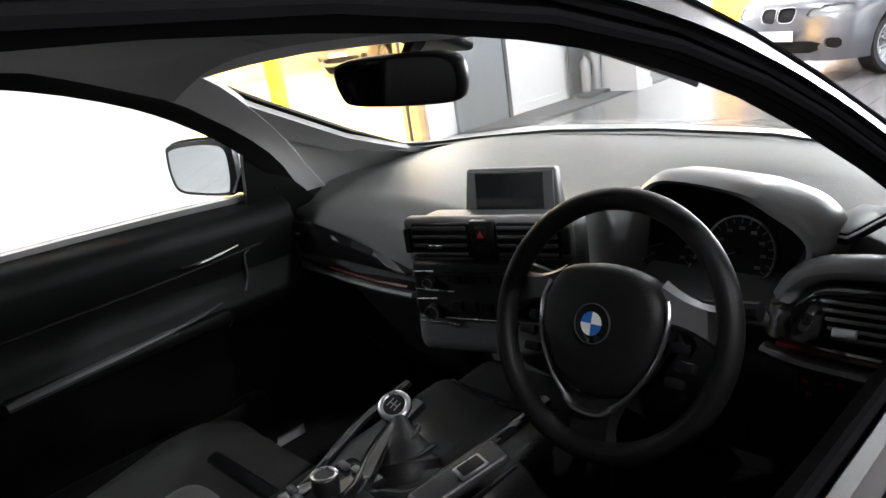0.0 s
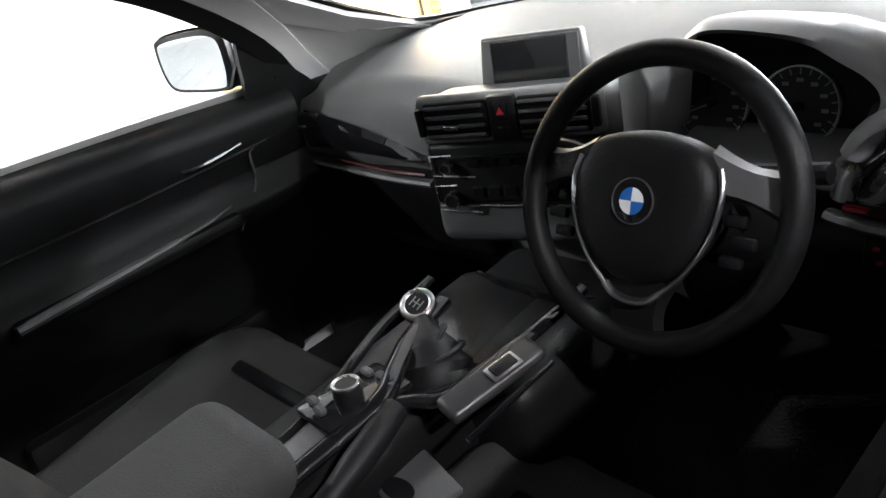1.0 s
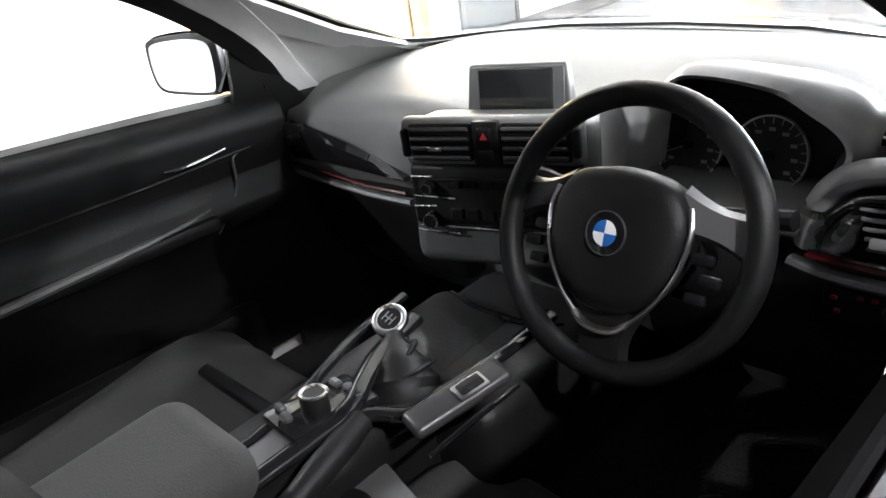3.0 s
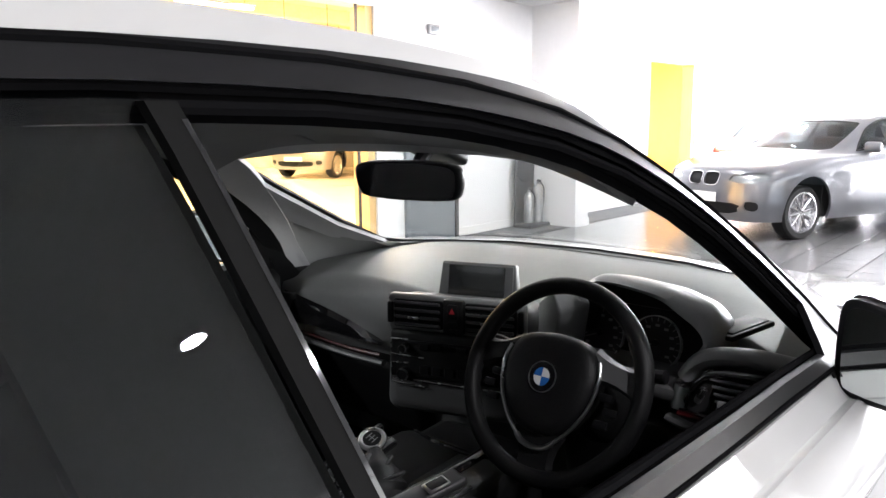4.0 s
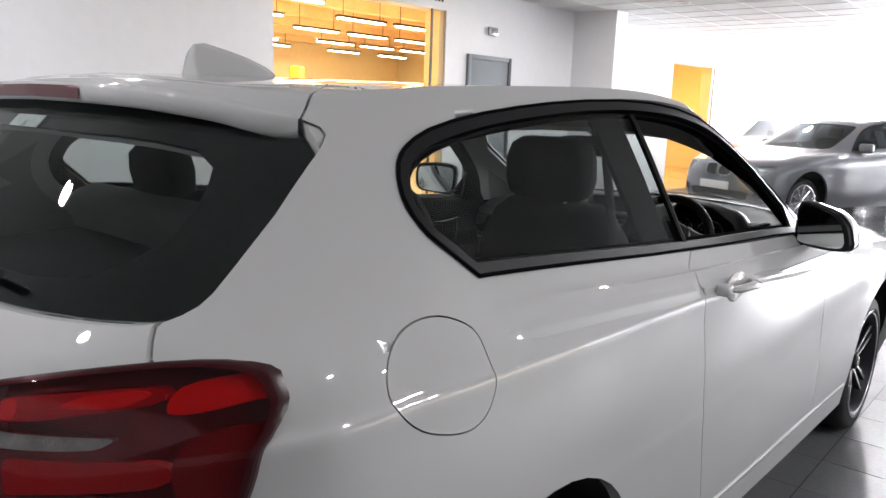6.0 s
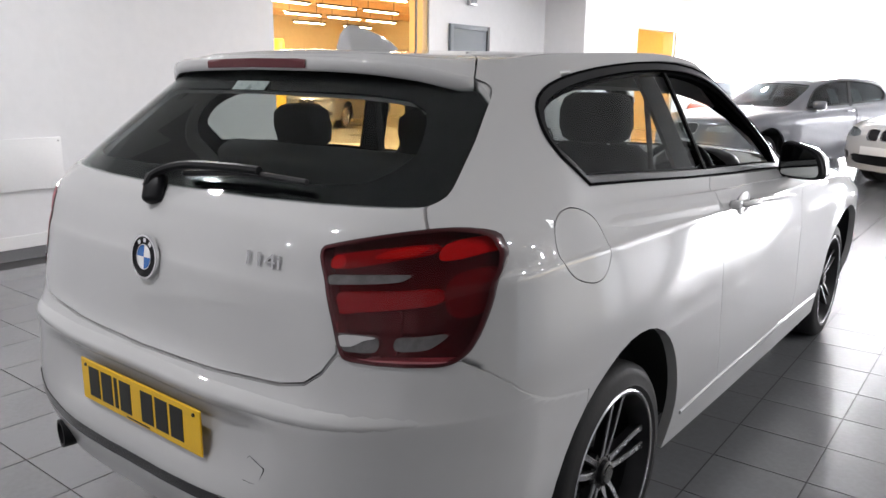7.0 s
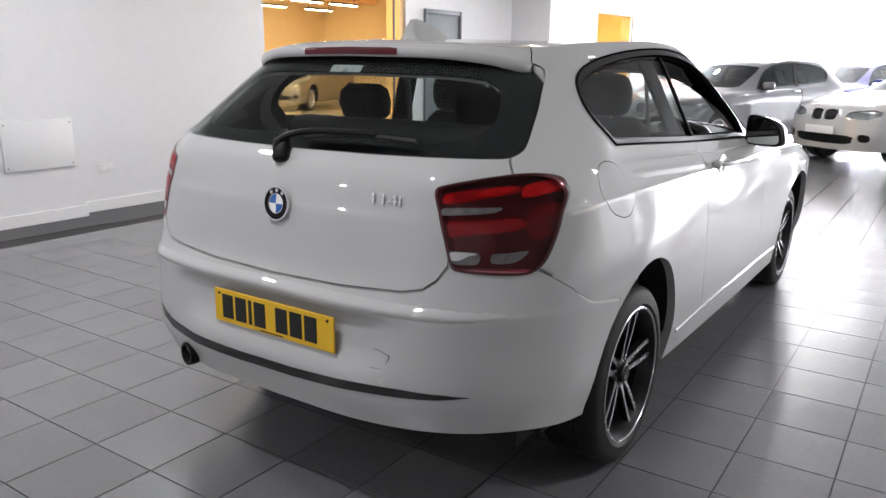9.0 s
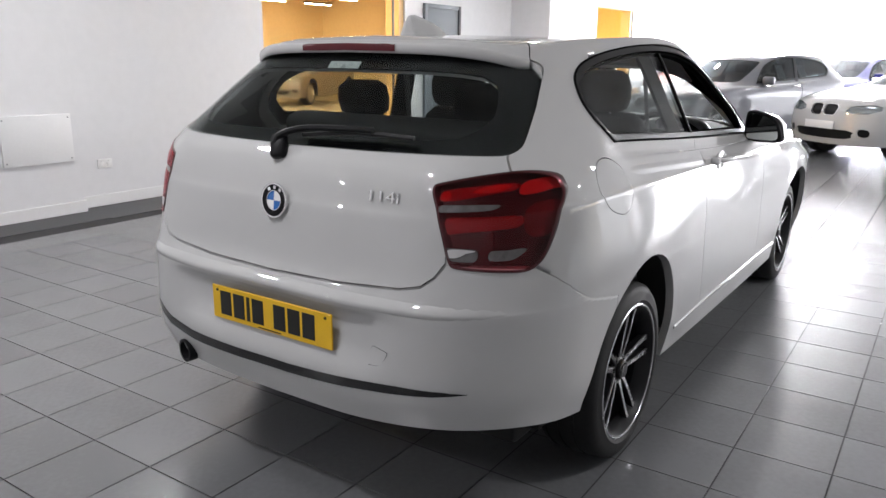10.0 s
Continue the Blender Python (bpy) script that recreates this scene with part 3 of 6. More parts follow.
WIN_FAR = smooth_poly([(y, z - (.027 if y > .7 and z < 1.1 else 0)) for y, z in WIN], 3)     # the far side, with a lower belt
WIN = smooth_poly(WIN, 3)


def inset(d, side=-1):
    """The side window outline moved inwards, but hardly so along the belt of the closed far door."""
    if side > 0:
        return grow(WIN, d)
    low = grow(WIN_FAR, max(d, -0.012))
    return [q if z - (1.083 - .0575 * y) < .02 and y > .72 else p for p, q, (y, z) in zip(grow(WIN_FAR, d), low, WIN_FAR)]


def bline(z):
    """The slanted rear edge of the door window."""
    return 0.656 + (1.395 - z) * 0.262


def clip_y(poly, front, gap=0.0):
    """The part of a (y, z) outline in front of (or behind) the slanted edge."""
    out = []
    n = len(poly)
    def s(p):
        d = p[0] - bline(p[1]) - gap
        return d if front else -d
    for i in range(n):
        p, q = poly[i], poly[(i + 1) % n]
        a, b = s(p), s(q)
        if a >= 0:
            out.append(p)
        if (a >= 0) != (b >= 0):
            f = a / (a - b)
            out.append((p[0] + (q[0] - p[0]) * f, p[1] + (q[1] - p[1]) * f))
    return out


def sym(half):
    """Closes a right-hand (x, z) outline given from the bottom centre to the top centre."""
    return half + [(-x, z) for x, z in reversed(half) if x > 1e-6]


def mirror_poly(poly):
    return [(-x, z) for x, z in reversed(poly)]


GLASS_R = sym([(0, 1.118), (.3, 1.120), (.53, 1.124), (.655, 1.124), (.672, 1.1255), (.685, 1.129), (.693, 1.136), (.696, 1.145), (.694, 1.157), (.688, 1.175), (.661, 1.245), (.626, 1.322), (.616, 1.342), (.606, 1.357), (.593, 1.369), (.575, 1.378), (.550, 1.385), (.40, 1.394), (0, 1.396)])
LIGHT = smooth_poly([(.548, 1.047), (.576, 1.062), (.67, 1.083), (.74, 1.090), (.787, 1.078), (.808, 1.056), (.820, 1.03), (.822, .98), (.816, .92), (.804, .865), (.790, .838), (.770, .826), (.725, .827), (.637, .837), (.611, .852), (.588, .92), (.561, 1.0)], 3)
GATE = sym([(0, .749), (.28, .756), (.48, .768), (.542, .782), (.578, .810), (.603, .85), (.60, .95), (.64, 1.06), (.708, 1.086), (.682, 1.124), (.6835, 1.1305), (.691, 1.137), (.694, 1.145), (.692, 1.157), (.686, 1.175), (.659, 1.245), (.624, 1.321), (.614, 1.341), (.6045, 1.3555), (.592, 1.367), (.5745, 1.376), (.5495, 1.383), (.40, 1.392), (0, 1.394)])
BUMPER = sym([(0, .1), (.99, .1), (.99, .66), (.89, .672), (.868, .735), (.85, .773), (.825, .803), (.79, .832), (.72, .838), (.62, .845), (.606, .846), (.580, .806), (.544, .778), (.48, .764), (.28, .752), (0, .745)])
WIND = sym([(0, 1.035), (.28, 1.033), (.47, 1.027), (.58, 1.028), (.625, 1.045), (.60, 1.14), (.56, 1.26), (.525, 1.335), (.49, 1.352), (.36, 1.368), (.2, 1.378), (0, 1.380)])
FUEL = smooth_poly([(-.392, 1.055), (-.335, 1.087), (-.262, 1.090), (-.198, 1.062), (-.19, 1.018), (-.20, .968), (-.232, .936), (-.284, .930), (-.360, .955), (-.408, 1.005)], 4)
DOOR = [(.752, 1.066), (.70, 1.035), (.655, .985), (.650, .90), (.672, .75), (.712, .60), (.768, .42), (.785, .355), (.83, .335), (1.2, .325), (1.70, .325), (1.77, .36), (1.80, .42), (1.765, .58), (1.70, .83), (1.695, .93), (1.725, 1.016), (1.4, 1.032)]


def arch(cy, r=0.385, cz=0.362, n=40):
    return [(cy + r * math.cos(2 * math.pi * i / n), cz + r * math.sin(2 * math.pi * i / n)) for i in range(n)]


def ring_prism(outer, inner, axis, lo, hi):
    """A solid between two outlines that match point for point."""
    b2 = bmesh.new()
    def co(p, h):
        return {"x": (h, p[0], p[1]), "y": (p[0], h, p[1])}[axis]
    n = len(outer)
    g = [[b2.verts.new(co(p, h)) for p in poly] for poly, h in ((outer, lo), (outer, hi), (inner, hi), (inner, lo))]
    for a, b in zip(g, g[1:] + g[:1]):
        for i in range(n):
            b2.faces.new((a[i], a[(i + 1) % n], b[(i + 1) % n], b[i]))
    bmesh.ops.recalc_face_normals(b2, faces=b2.faces)
    return b2


def polar(poly, centre, n=120):
    """The outline seen from its centre, one point for each of n directions."""
    out = []
    for i in range(n):
        a = 2 * math.pi * i / n
        d = Vector((math.cos(a), math.sin(a)))
        best = None
        for p, q in zip(poly, poly[1:] + poly[:1]):
            p, e = Vector(p) - Vector(centre), Vector(q) - Vector(p)
            det = d.x * e.y - d.y * e.x
            if abs(det) < 1e-12:
                continue
            t = (p.x * e.y - p.y * e.x) / det
            u = (p.x * d.y - p.y * d.x) / det
            if t > 0 and -1e-6 <= u <= 1 + 1e-6 and (best is None or t > best):
                best = t
        out.append((centre[0] + d.x * best, centre[1] + d.y * best))
    return out


def on_skin(axis, side, p):
    """The point of the body surface that lies over p, seen from outside along an axis, and its normal."""
    o, d = {"x": (Vector((side * 3, p[0], p[1])), Vector((-side, 0, 0))), "y": (Vector((p[0], side * 6, p[1])), Vector((0, -side, 0))),
            "z": (Vector((p[0], p[1], 4)), Vector((0, 0, -1)))}[axis]
    ok, co, no, _ = MOULD.ray_cast(o, d)
    return (co, no) if ok else None


def band(outer, inner, axis, side, depth, thick=0.008, steps=4):
    """A moulding that follows the body surface between two matching outlines, at a depth under it."""
    rows = []
    for a, b in zip(outer, inner):
        row, last = [], None
        for k in range(steps + 1):
            f = k / steps
            h = on_skin(axis, side, (a[0] + (b[0] - a[0]) * f, a[1] + (b[1] - a[1]) * f))
            row.append(h)
        for k in range(steps, -1, -1):
            if row[k] is None:
                row[k] = last
            last = row[k]
        rows.append([(co - no * depth, co - no * (depth + thick)) for co, no in row])
    b2 = bmesh.new()
    top = [[b2.verts.new(p[0]) for p in r] for r in rows]
    low = [[b2.verts.new(p[1]) for p in r] for r in rows]
    n = len(rows)
    for i in range(n):
        j = (i + 1) % n
        for k in range(steps):
            b2.faces.new((top[i][k], top[j][k], top[j][k + 1], top[i][k + 1]))
            b2.faces.new((low[i][k + 1], low[j][k + 1], low[j][k], low[i][k]))
        b2.faces.new((top[j][0], top[i][0], low[i][0], low[j][0]))
        b2.faces.new((top[i][steps], top[j][steps], low[j][steps], low[i][steps]))
    bmesh.ops.remove_doubles(b2, verts=b2.verts, dist=1e-5)
    bmesh.ops.recalc_face_normals(b2, faces=b2.faces)
    return b2


car = thing("hatchback_car", "white three-door hatchback car with its driver window open", "car")
BODY = surface_mesh(CURVES)
SKIN = surface_mesh(CURVES, thick=0.010, offset=0.0025)      # black trims, a little proud
PANE = surface_mesh(CURVES, thick=0.004, offset=-0.008)      # window panes, a little sunk
LENS = surface_mesh(CURVES, thick=0.005, offset=0.003)       # lamp lenses
DEEP = surface_mesh(CURVES, thick=0.01, offset=-0.022)       # lamp insides and window surrounds
MOULD = new("mould", surface_mesh(CURVES, 85, 66, 0))
bpy.context.view_layer.update()

R, L = (0.53, 1.2), (-1.2, -0.53)
cut_arches = [("-", prism(arch(y), "x", *s)) for y in (-0.035, 2.665) for s in ((0.5, 1.2), (-1.2, -0.5))]


def both(poly, lo=0.53, hi=1.2):
    return [prism(poly, "x", lo, hi), prism(poly, "x", -hi, -lo)]


windows = [("-", prism(grow(WIN, -0.012), "x", *R)), ("-", prism(grow(WIN_FAR, -0.012), "x", *L))] + [("-", prism(GLASS_R, "y", -1.2, -0.30)), ("-", prism(WIND, "y", 1.30, 2.5))]
G = 0.0022
# gap between the roof and the spoiler (across, along)
GAP = [(x, y) for x, y, _ in spline([(x, y, 0) for x, y in ((0, -.212), (.2, -.202), (.36, -.168), (.44, -.176), (.51, -.248), (.55, -.302), (.572, -.338), (.592, -.375))], 29)]
slot = GAP + [(x - .0032, y - .0032) for x, y in reversed(GAP)]
body = carve(BODY, windows + [("-", prism(grow(LIGHT, 0.001), "y", -1.2, -0.45)), ("-", prism(grow(mirror_poly(LIGHT), 0.001), "y", -1.2, -0.45)),
             ("-", prism(grow(BUMPER, 0.001), "y", -1.3, -0.30)), ("-", prism(grow(GATE, G), "y", -1.3, -0.30)), ("-", prism(grow(FUEL, G), "x", 0.6, 1.2))]
             + [("-", b) for b in both(grow(DOOR, G), 0.5)] + cut_arches + [("-", prism(q, "z", 1.345, 1.6)) for q in (slot, mirror_poly(slot))], "body", M_PAINT, car)
tail = carve(BODY, [("+", prism(grow(GATE, -G), "y", -1.3, -0.30)), ("-", prism(GLASS_R, "y", -1.3, -0.34)), ("-", prism(grow(LIGHT, 0.001), "y", -1.2, -0.45)),
                    ("-", prism(grow(mirror_poly(LIGHT), 0.001), "y", -1.2, -0.45))], "tailgate", M_PAINT, car)
bump = carve(BODY, [("+", prism(grow(BUMPER, -0.001), "y", -1.3, -0.302))] + cut_arches, "rear_bumper", M_PAINT, car)


def press(x, z):
    """How far the bumper is pressed in round the number plate."""
    def step(a, b, v):
        f = min(1, max(0, (v - a) / (b - a)))
        return f * f * (3 - 2 * f)
    side = step(.47, .36, abs(x - .01))
    return .026 * side * step(.512, .565, z) * step(.705, .665, z)


for v in bump.data.vertices:
    if v.co.y < -.6:
        v.co.y += press(v.co.x, v.co.z)
flap = carve(BODY, [("+", prism(grow(FUEL, -0.0005), "x", 0.6, 1.2))], "fuel_flap", M_PAINT, car)
door_r = carve(BODY, [("+", prism(grow(DOOR, -0.0005), "x", 0.5, 1.2)), ("-", prism(grow(WIN, -0.012), "x", *R))], "door", M_PAINT, car)
door_l = carve(BODY, [("+", prism(grow(DOOR, -0.0005), "x", -1.2, -0.5)), ("-", prism(grow(WIN_FAR, -0.012), "x", *L))], "door", M_PAINT, car)
# side window surrounds and panes
for side, (lo, hi), sg in (("r", R, 1), ("l", L, -1)):
    carve(SKIN, [("+", ring_prism(WIN_OUT if sg > 0 else grow(WIN_FAR, .004), inset(-0.024, sg), "x", lo, hi))], "window_trim", M_BLACK, car, "satin black window surround")
    part("window_seal", band(grow(WIN if sg > 0 else WIN_FAR, 0.002), inset(-0.032, sg), "x", sg, 0.016, 0.008, 3), M_SEAL, car, "black rubber window seal")
    carve(PANE, [("+", prism(clip_y(grow(WIN, -0.02), False, -0.012), "x", lo, hi))], "quarter_window", M_GLASS, car, "tinted rear side window")
carve(PANE, [("+", prism(clip_y(grow(WIN_FAR, -0.02), True, -0.008), "x", *L))], "door_window", M_CLEAR, door_l, "clear side window")
carve(PANE, [("+", prism(GLASS_R, "y", -1.2, -0.346))], "rear_window", M_GLASS, tail, "dark tinted rear window")
carve(PANE, [("+", prism(WIND, "y", 1.30, 2.5))], "windscreen", M_CLEAR, car, "clear windscreen")
FRIT_IN = sym([(0, 1.165), (.45, 1.165), (.55, 1.175), (.60, 1.215), (.575, 1.28), (.53, 1.335), (.40, 1.352), (0, 1.356)])
part("window_border", band(polar(grow(GLASS_R, 0.010), (0, 1.26)), polar(FRIT_IN, (0, 1.26)), "y", -1, 0.0135, 0.006), M_GLOSS, tail, "black border of the rear window")
part("windscreen_border", band(grow(WIND, 0.010), grow(WIND, -0.02), "y", 1, 0.014, 0.006), M_BLACK, car, "black windscreen border")

# rubber beads that run round the side windows
for sg in (1, -1):
    for d, dep, r in ((-.003, -.003, .0035), (-.022, .008, .004), (-.031, .014, .005)):
        pts = []
        for p in inset(d, sg)[::2]:
            h = on_skin("x", sg, p)
            pts.append(h[0] - h[1] * dep)
        part("weather_strip", tube(pts, r, 6, None, True), M_SEAL, car, "rubber window bead")

# ---------------------------------------------------------------- outside parts of the hatchback
M_RED = principled("lamp_red", (0.33, 0.008, 0.014), 0.25, coat=1.0, var=0.1, var_scale=60)
M_REDLIT = principled("lamp_red_bright", (0.66, 0.026, 0.022), 0.2, coat=1.0, var=0.15, var_scale=80)
M_CRIMSON = principled("lamp_crimson", (0.13, 0.004, 0.010), 0.3, coat=1.0, var=0.2, var_scale=60)
M_REDDARK = principled("lamp_red_dark", (0.035, 0.004, 0.006), 0.3, coat=1.0, var=0.2, var_scale=30)
M_LAMPGREY = principled("lamp_clear_grey", (0.10, 0.095, 0.095), 0.2, spec=0.4, coat=0.6, var=0.5, var_scale=45, bump=0.3, bump_scale=160)
M_LAMPWHITE = principled("lamp_reflector", (0.55, 0.54, 0.54), 0.3, metal=0.3, bump=0.6, bump_scale=220)
M_REDGLASS = glass("lamp_lens", (0.86, 0.50, 0.53), 0.0, 0.6)
M_BRAKE = principled("brake_lamp_red", (0.075, 0.004, 0.009), 0.3, spec=0.3, coat=0.25, var=0.15, var_scale=60)
M_YELLOW = principled("plate_yellow", (0.78, 0.47, 0.02), 0.35, var=0.05, var_scale=8, bump=0.1, bump_scale=200)
M_INK = principled("plate_black", (0.01, 0.01, 0.01), 0.4)
M_BLUE = principled("roundel_blue", (0.02, 0.13, 0.42), 0.2, coat=0.6)
M_WHITE = principled("roundel_white", (0.8, 0.8, 0.8), 0.2, coat=0.6)
M_UNDER = principled("underbody", (0.012, 0.012, 0.012), 0.9)
M_BPOST = principled("post_trim", (0.007, 0.007, 0.007), 0.9, spec=0.1)
M_MIRROR = principled("mirror_glass", (0.92, 0.96, 0.95), 0.02, metal=1.0)
M_TYRE = principled("tyre_rubber", (0.011, 0.011, 0.0115), 0.6, spec=0.3, var=0.25, var_scale=8, bump=0.3, bump_scale=60)
M_DARKRIM = principled("dark_rim_paint", (0.010, 0.010, 0.011), 0.4, spec=0.3, var=0.1)
M_DISC = principled("brake_steel", (0.12, 0.12, 0.12), 0.45, metal=0.8)


def ring(r0, r1, h0, h1, seg=48, m=None):
    return lathe([(r0, h0), (r1, h0), (r1, h1), (r0, h1), (r0, h0)], seg, m, cap=False)


def wheel(name, at, side, parent, turn=0.0):
    """A tyre on a five double-spoke alloy rim; side +1 has its face to +x."""
    m = pose(*at, 0, 90 * side, 0)
    w = new(name)
    w.parent = parent
    tagged(w, "alloy wheel with five twin spokes and a black tyre")
    b = [(.232, -.105), (.262, -.112), (.296, -.106), (.313, -.092), (.317, -.075), (.3125, -.072), (.3125, -.064), (.317, -.061), (.317, -.026), (.3125, -.023), (.3125, -.015), (.317, -.012), (.317, .026), (.3125, .029), (.3125, .037), (.317, .04),
         (.317, .075), (.313, .092), (.303, .101), (.300, .104), (.282, .110), (.262, .112), (.256, .1145), (.250, .112), (.238, .104), (.232, .100)]
    tyre = lathe(b, 72, m, cap=False)
    part("tyre", tyre, M_TYRE, w, "black low-profile tyre with moulded tread")
    rim = lathe([(.205, -.10), (.215, -.10), (.215, .07), (.226, .085), (.240, .098), (.243, .106), (.238, .110), (.230, .107), (.222, .092), (.206, .06), (.205, -.10)], 72, m, cap=False)
    part("rim", rim, M_DARKRIM, w, "dark alloy rim")
    part("rim_lip", lathe([(.233, .106), (.236, .111), (.240, .1115), (.2445, .108), (.2445, .104)], 72, m, cap=False), M_ALLOY, w, "machined rim lip")
    inner = lathe([(.0, -.02), (.20, -.02), (.206, .055), (.204, -.09)], 48, m, cap=False)
    part("barrel", inner, M_BLACK, w, "dark wheel barrel")
    part("brake_disc", lathe([(0, .0), (.15, .0), (.15, .012), (.08, .014), (.075, .03), (0, .03)], 48, m), M_DISC, w, "dull steel brake disc")
    sp, pocket = None, None
    for i in range(5):
        a = turn + 72 * i
        for s in (-1, 1):
            b2 = bmesh.new()
            sec = []
            for t in range(7):
                f = t / 6
                r = .045 + f * .185
                off = s * (.013 + .017 * f + .004 * math.sin(f * 3.14))
                hw = .0105 - .001 * math.sin(f * 3.14) + (.003 if t in (0, 6) else 0)
                z = .088 - .018 * (1 - f) * (1 - f) - .003 * math.sin(f * 3.14) + (0.004 if t == 6 else 0)
                sec.append([b2.verts.new((off + dx, r, zz)) for dx, zz in ((-hw, z - .028), (-hw, z - .003), (-hw + .003, z), (hw - .003, z), (hw, z - .003), (hw, z - .028))])
            for p, q in zip(sec, sec[1:]):
                for k in range(6):
                    b2.faces.new((p[k], p[(k + 1) % 6], q[(k + 1) % 6], q[k]))
            b2.faces.new(sec[0])
            b2.faces.new(sec[-1])
            bmesh.ops.recalc_face_normals(b2, faces=b2.faces)
            b2.transform(m @ pose(0, 0, 0, 0, 0, a))
            sp = b2
            o = part("spoke", sp, M_ALLOY, w, "", True, 30)
            o.data.materials.append(M_DARKRIM)
            out = Vector((side, 0, 0))
            for f in o.data.polygons:
                f.material_index = 0 if f.normal.dot(out) > .8 else 1
    hub = lathe([(0, .088), (.028, .087), (.034, .083), (.036, .070), (.060, .062), (.062, .03), (0, .03)], 40, m)
    part("hub", hub, M_DARKRIM, w)
    part("hub_cap", lathe([(0, .0905), (.026, .0895), (.027, .087), (0, .087)], 32, m), M_GLOSS, w, "black hub cap")
    for i in range(5):
        p = m @ pose(0, 0, 0, 0, 0, turn + 72 * i + 36) @ Matrix.Translation((0, .048, .064))
        part("wheel_bolt", lathe([(0, .006), (.006, .006), (.0075, 0), (.0075, -.01)], 6, p), M_DISC, w)
    return w


wheel("rear_wheel", (.735, -.02, .317), 1, car, 8)
wheel("rear_wheel", (-.735, -.02, .317), -1, car, 20)
wheel("front_wheel", (.715, 2.69, .317), 1, car, 30)
wheel("front_wheel", (-.715, 2.69, .317), -1, car, 0)

# underbody and arch liners
part("underbody", box(-.68, .68, -.55, 3.1, .21, .30, .02), M_UNDER, car, "black underbody")
for cy in (-.035, 2.665):
    for s in (-1, 1):
        b = bmesh.new()
        n = 24
        rr = .395
        a = [[b.verts.new((s * x, cy + rr * math.cos(math.pi * (i / n)), .362 + rr * math.sin(math.pi * (i / n)))) for i in range(n + 1)] for x in (.45, .84)]
        for i in range(n):
            b.faces.new((a[0][i], a[0][i + 1], a[1][i + 1], a[1][i]))
        b.faces.new(a[0])
        part("arch_liner", b, M_UNDER, car, "black wheel arch liner")

# tail lamps: each light bar as an outline (across, up)
MID = surface_mesh(CURVES, thick=0.008, offset=-0.010)
RIM = surface_mesh(CURVES, thick=0.018, offset=-0.0030)
FLUSH = surface_mesh(CURVES, thick=0.004, offset=0.0006)
DEPTH = {"light_bar": MID, "bar_core": surface_mesh(CURVES, thick=0.006, offset=-0.0085), "clear_lens": surface_mesh(CURVES, thick=0.004, offset=0.0018), "reflector": surface_mesh(CURVES, thick=0.004, offset=0.0042), "divider": surface_mesh(CURVES, thick=0.006, offset=-0.0060)}
LAMP_BARS = [
    (M_RED, "light_bar", [(.566, 1.012), (.570, 1.036), (.62, 1.047), (.70, 1.058), (.722, 1.054), (.720, 1.040), (.65, 1.024), (.60, 1.013)]),
    (M_REDLIT, "bar_core", [(.568, 1.014), (.570, 1.034), (.584, 1.037), (.592, 1.026), (.586, 1.013)]),
    (M_REDLIT, "bar_core", [(.64, 1.034), (.66, 1.048), (.70, 1.055), (.714, 1.050), (.69, 1.036)]),
    (M_REDLIT, "light_bar", [(.733, 1.030), (.734, 1.058), (.77, 1.070), (.800, 1.062), (.812, 1.046), (.79, 1.040), (.76, 1.030)]),
    (M_LAMPGREY, "clear_lens", [(.572, .984), (.573, 1.000), (.60, 1.004), (.68, 1.006), (.706, 1.005), (.700, .996), (.68, .990), (.61, .985)]),
    (M_RED, "light_bar", [(.590, .926), (.586, .964), (.62, .970), (.70, .973), (.735, .974), (.752, .962), (.742, .944), (.69, .936), (.63, .930)]),
    (M_CRIMSON, "light_bar", [(.758, .930), (.752, .978), (.765, 1.004), (.80, 1.01), (.812, .98), (.806, .93), (.78, .915)]),
    (M_LAMPGREY, "clear_lens", [(.596, .884), (.604, .892), (.64, .891), (.672, .886), (.672, .858), (.64, .856), (.612, .860)]),
    (M_LAMPWHITE, "reflector", [(.610, .868), (.606, .886), (.63, .889), (.668, .885), (.650, .879), (.632, .868)]),
    (M_LAMPGREY, "clear_lens", [(.700, .860), (.700, .884), (.73, .886), (.762, .890), (.770, .884), (.752, .864), (.735, .858)]),
    # dark column mirrored in the lens, modelled as a red-black bar
    (M_REDDARK, "divider", [(.672, .850), (.672, .925), (.684, .932), (.698, .925), (.698, .850), (.685, .846)]),
]
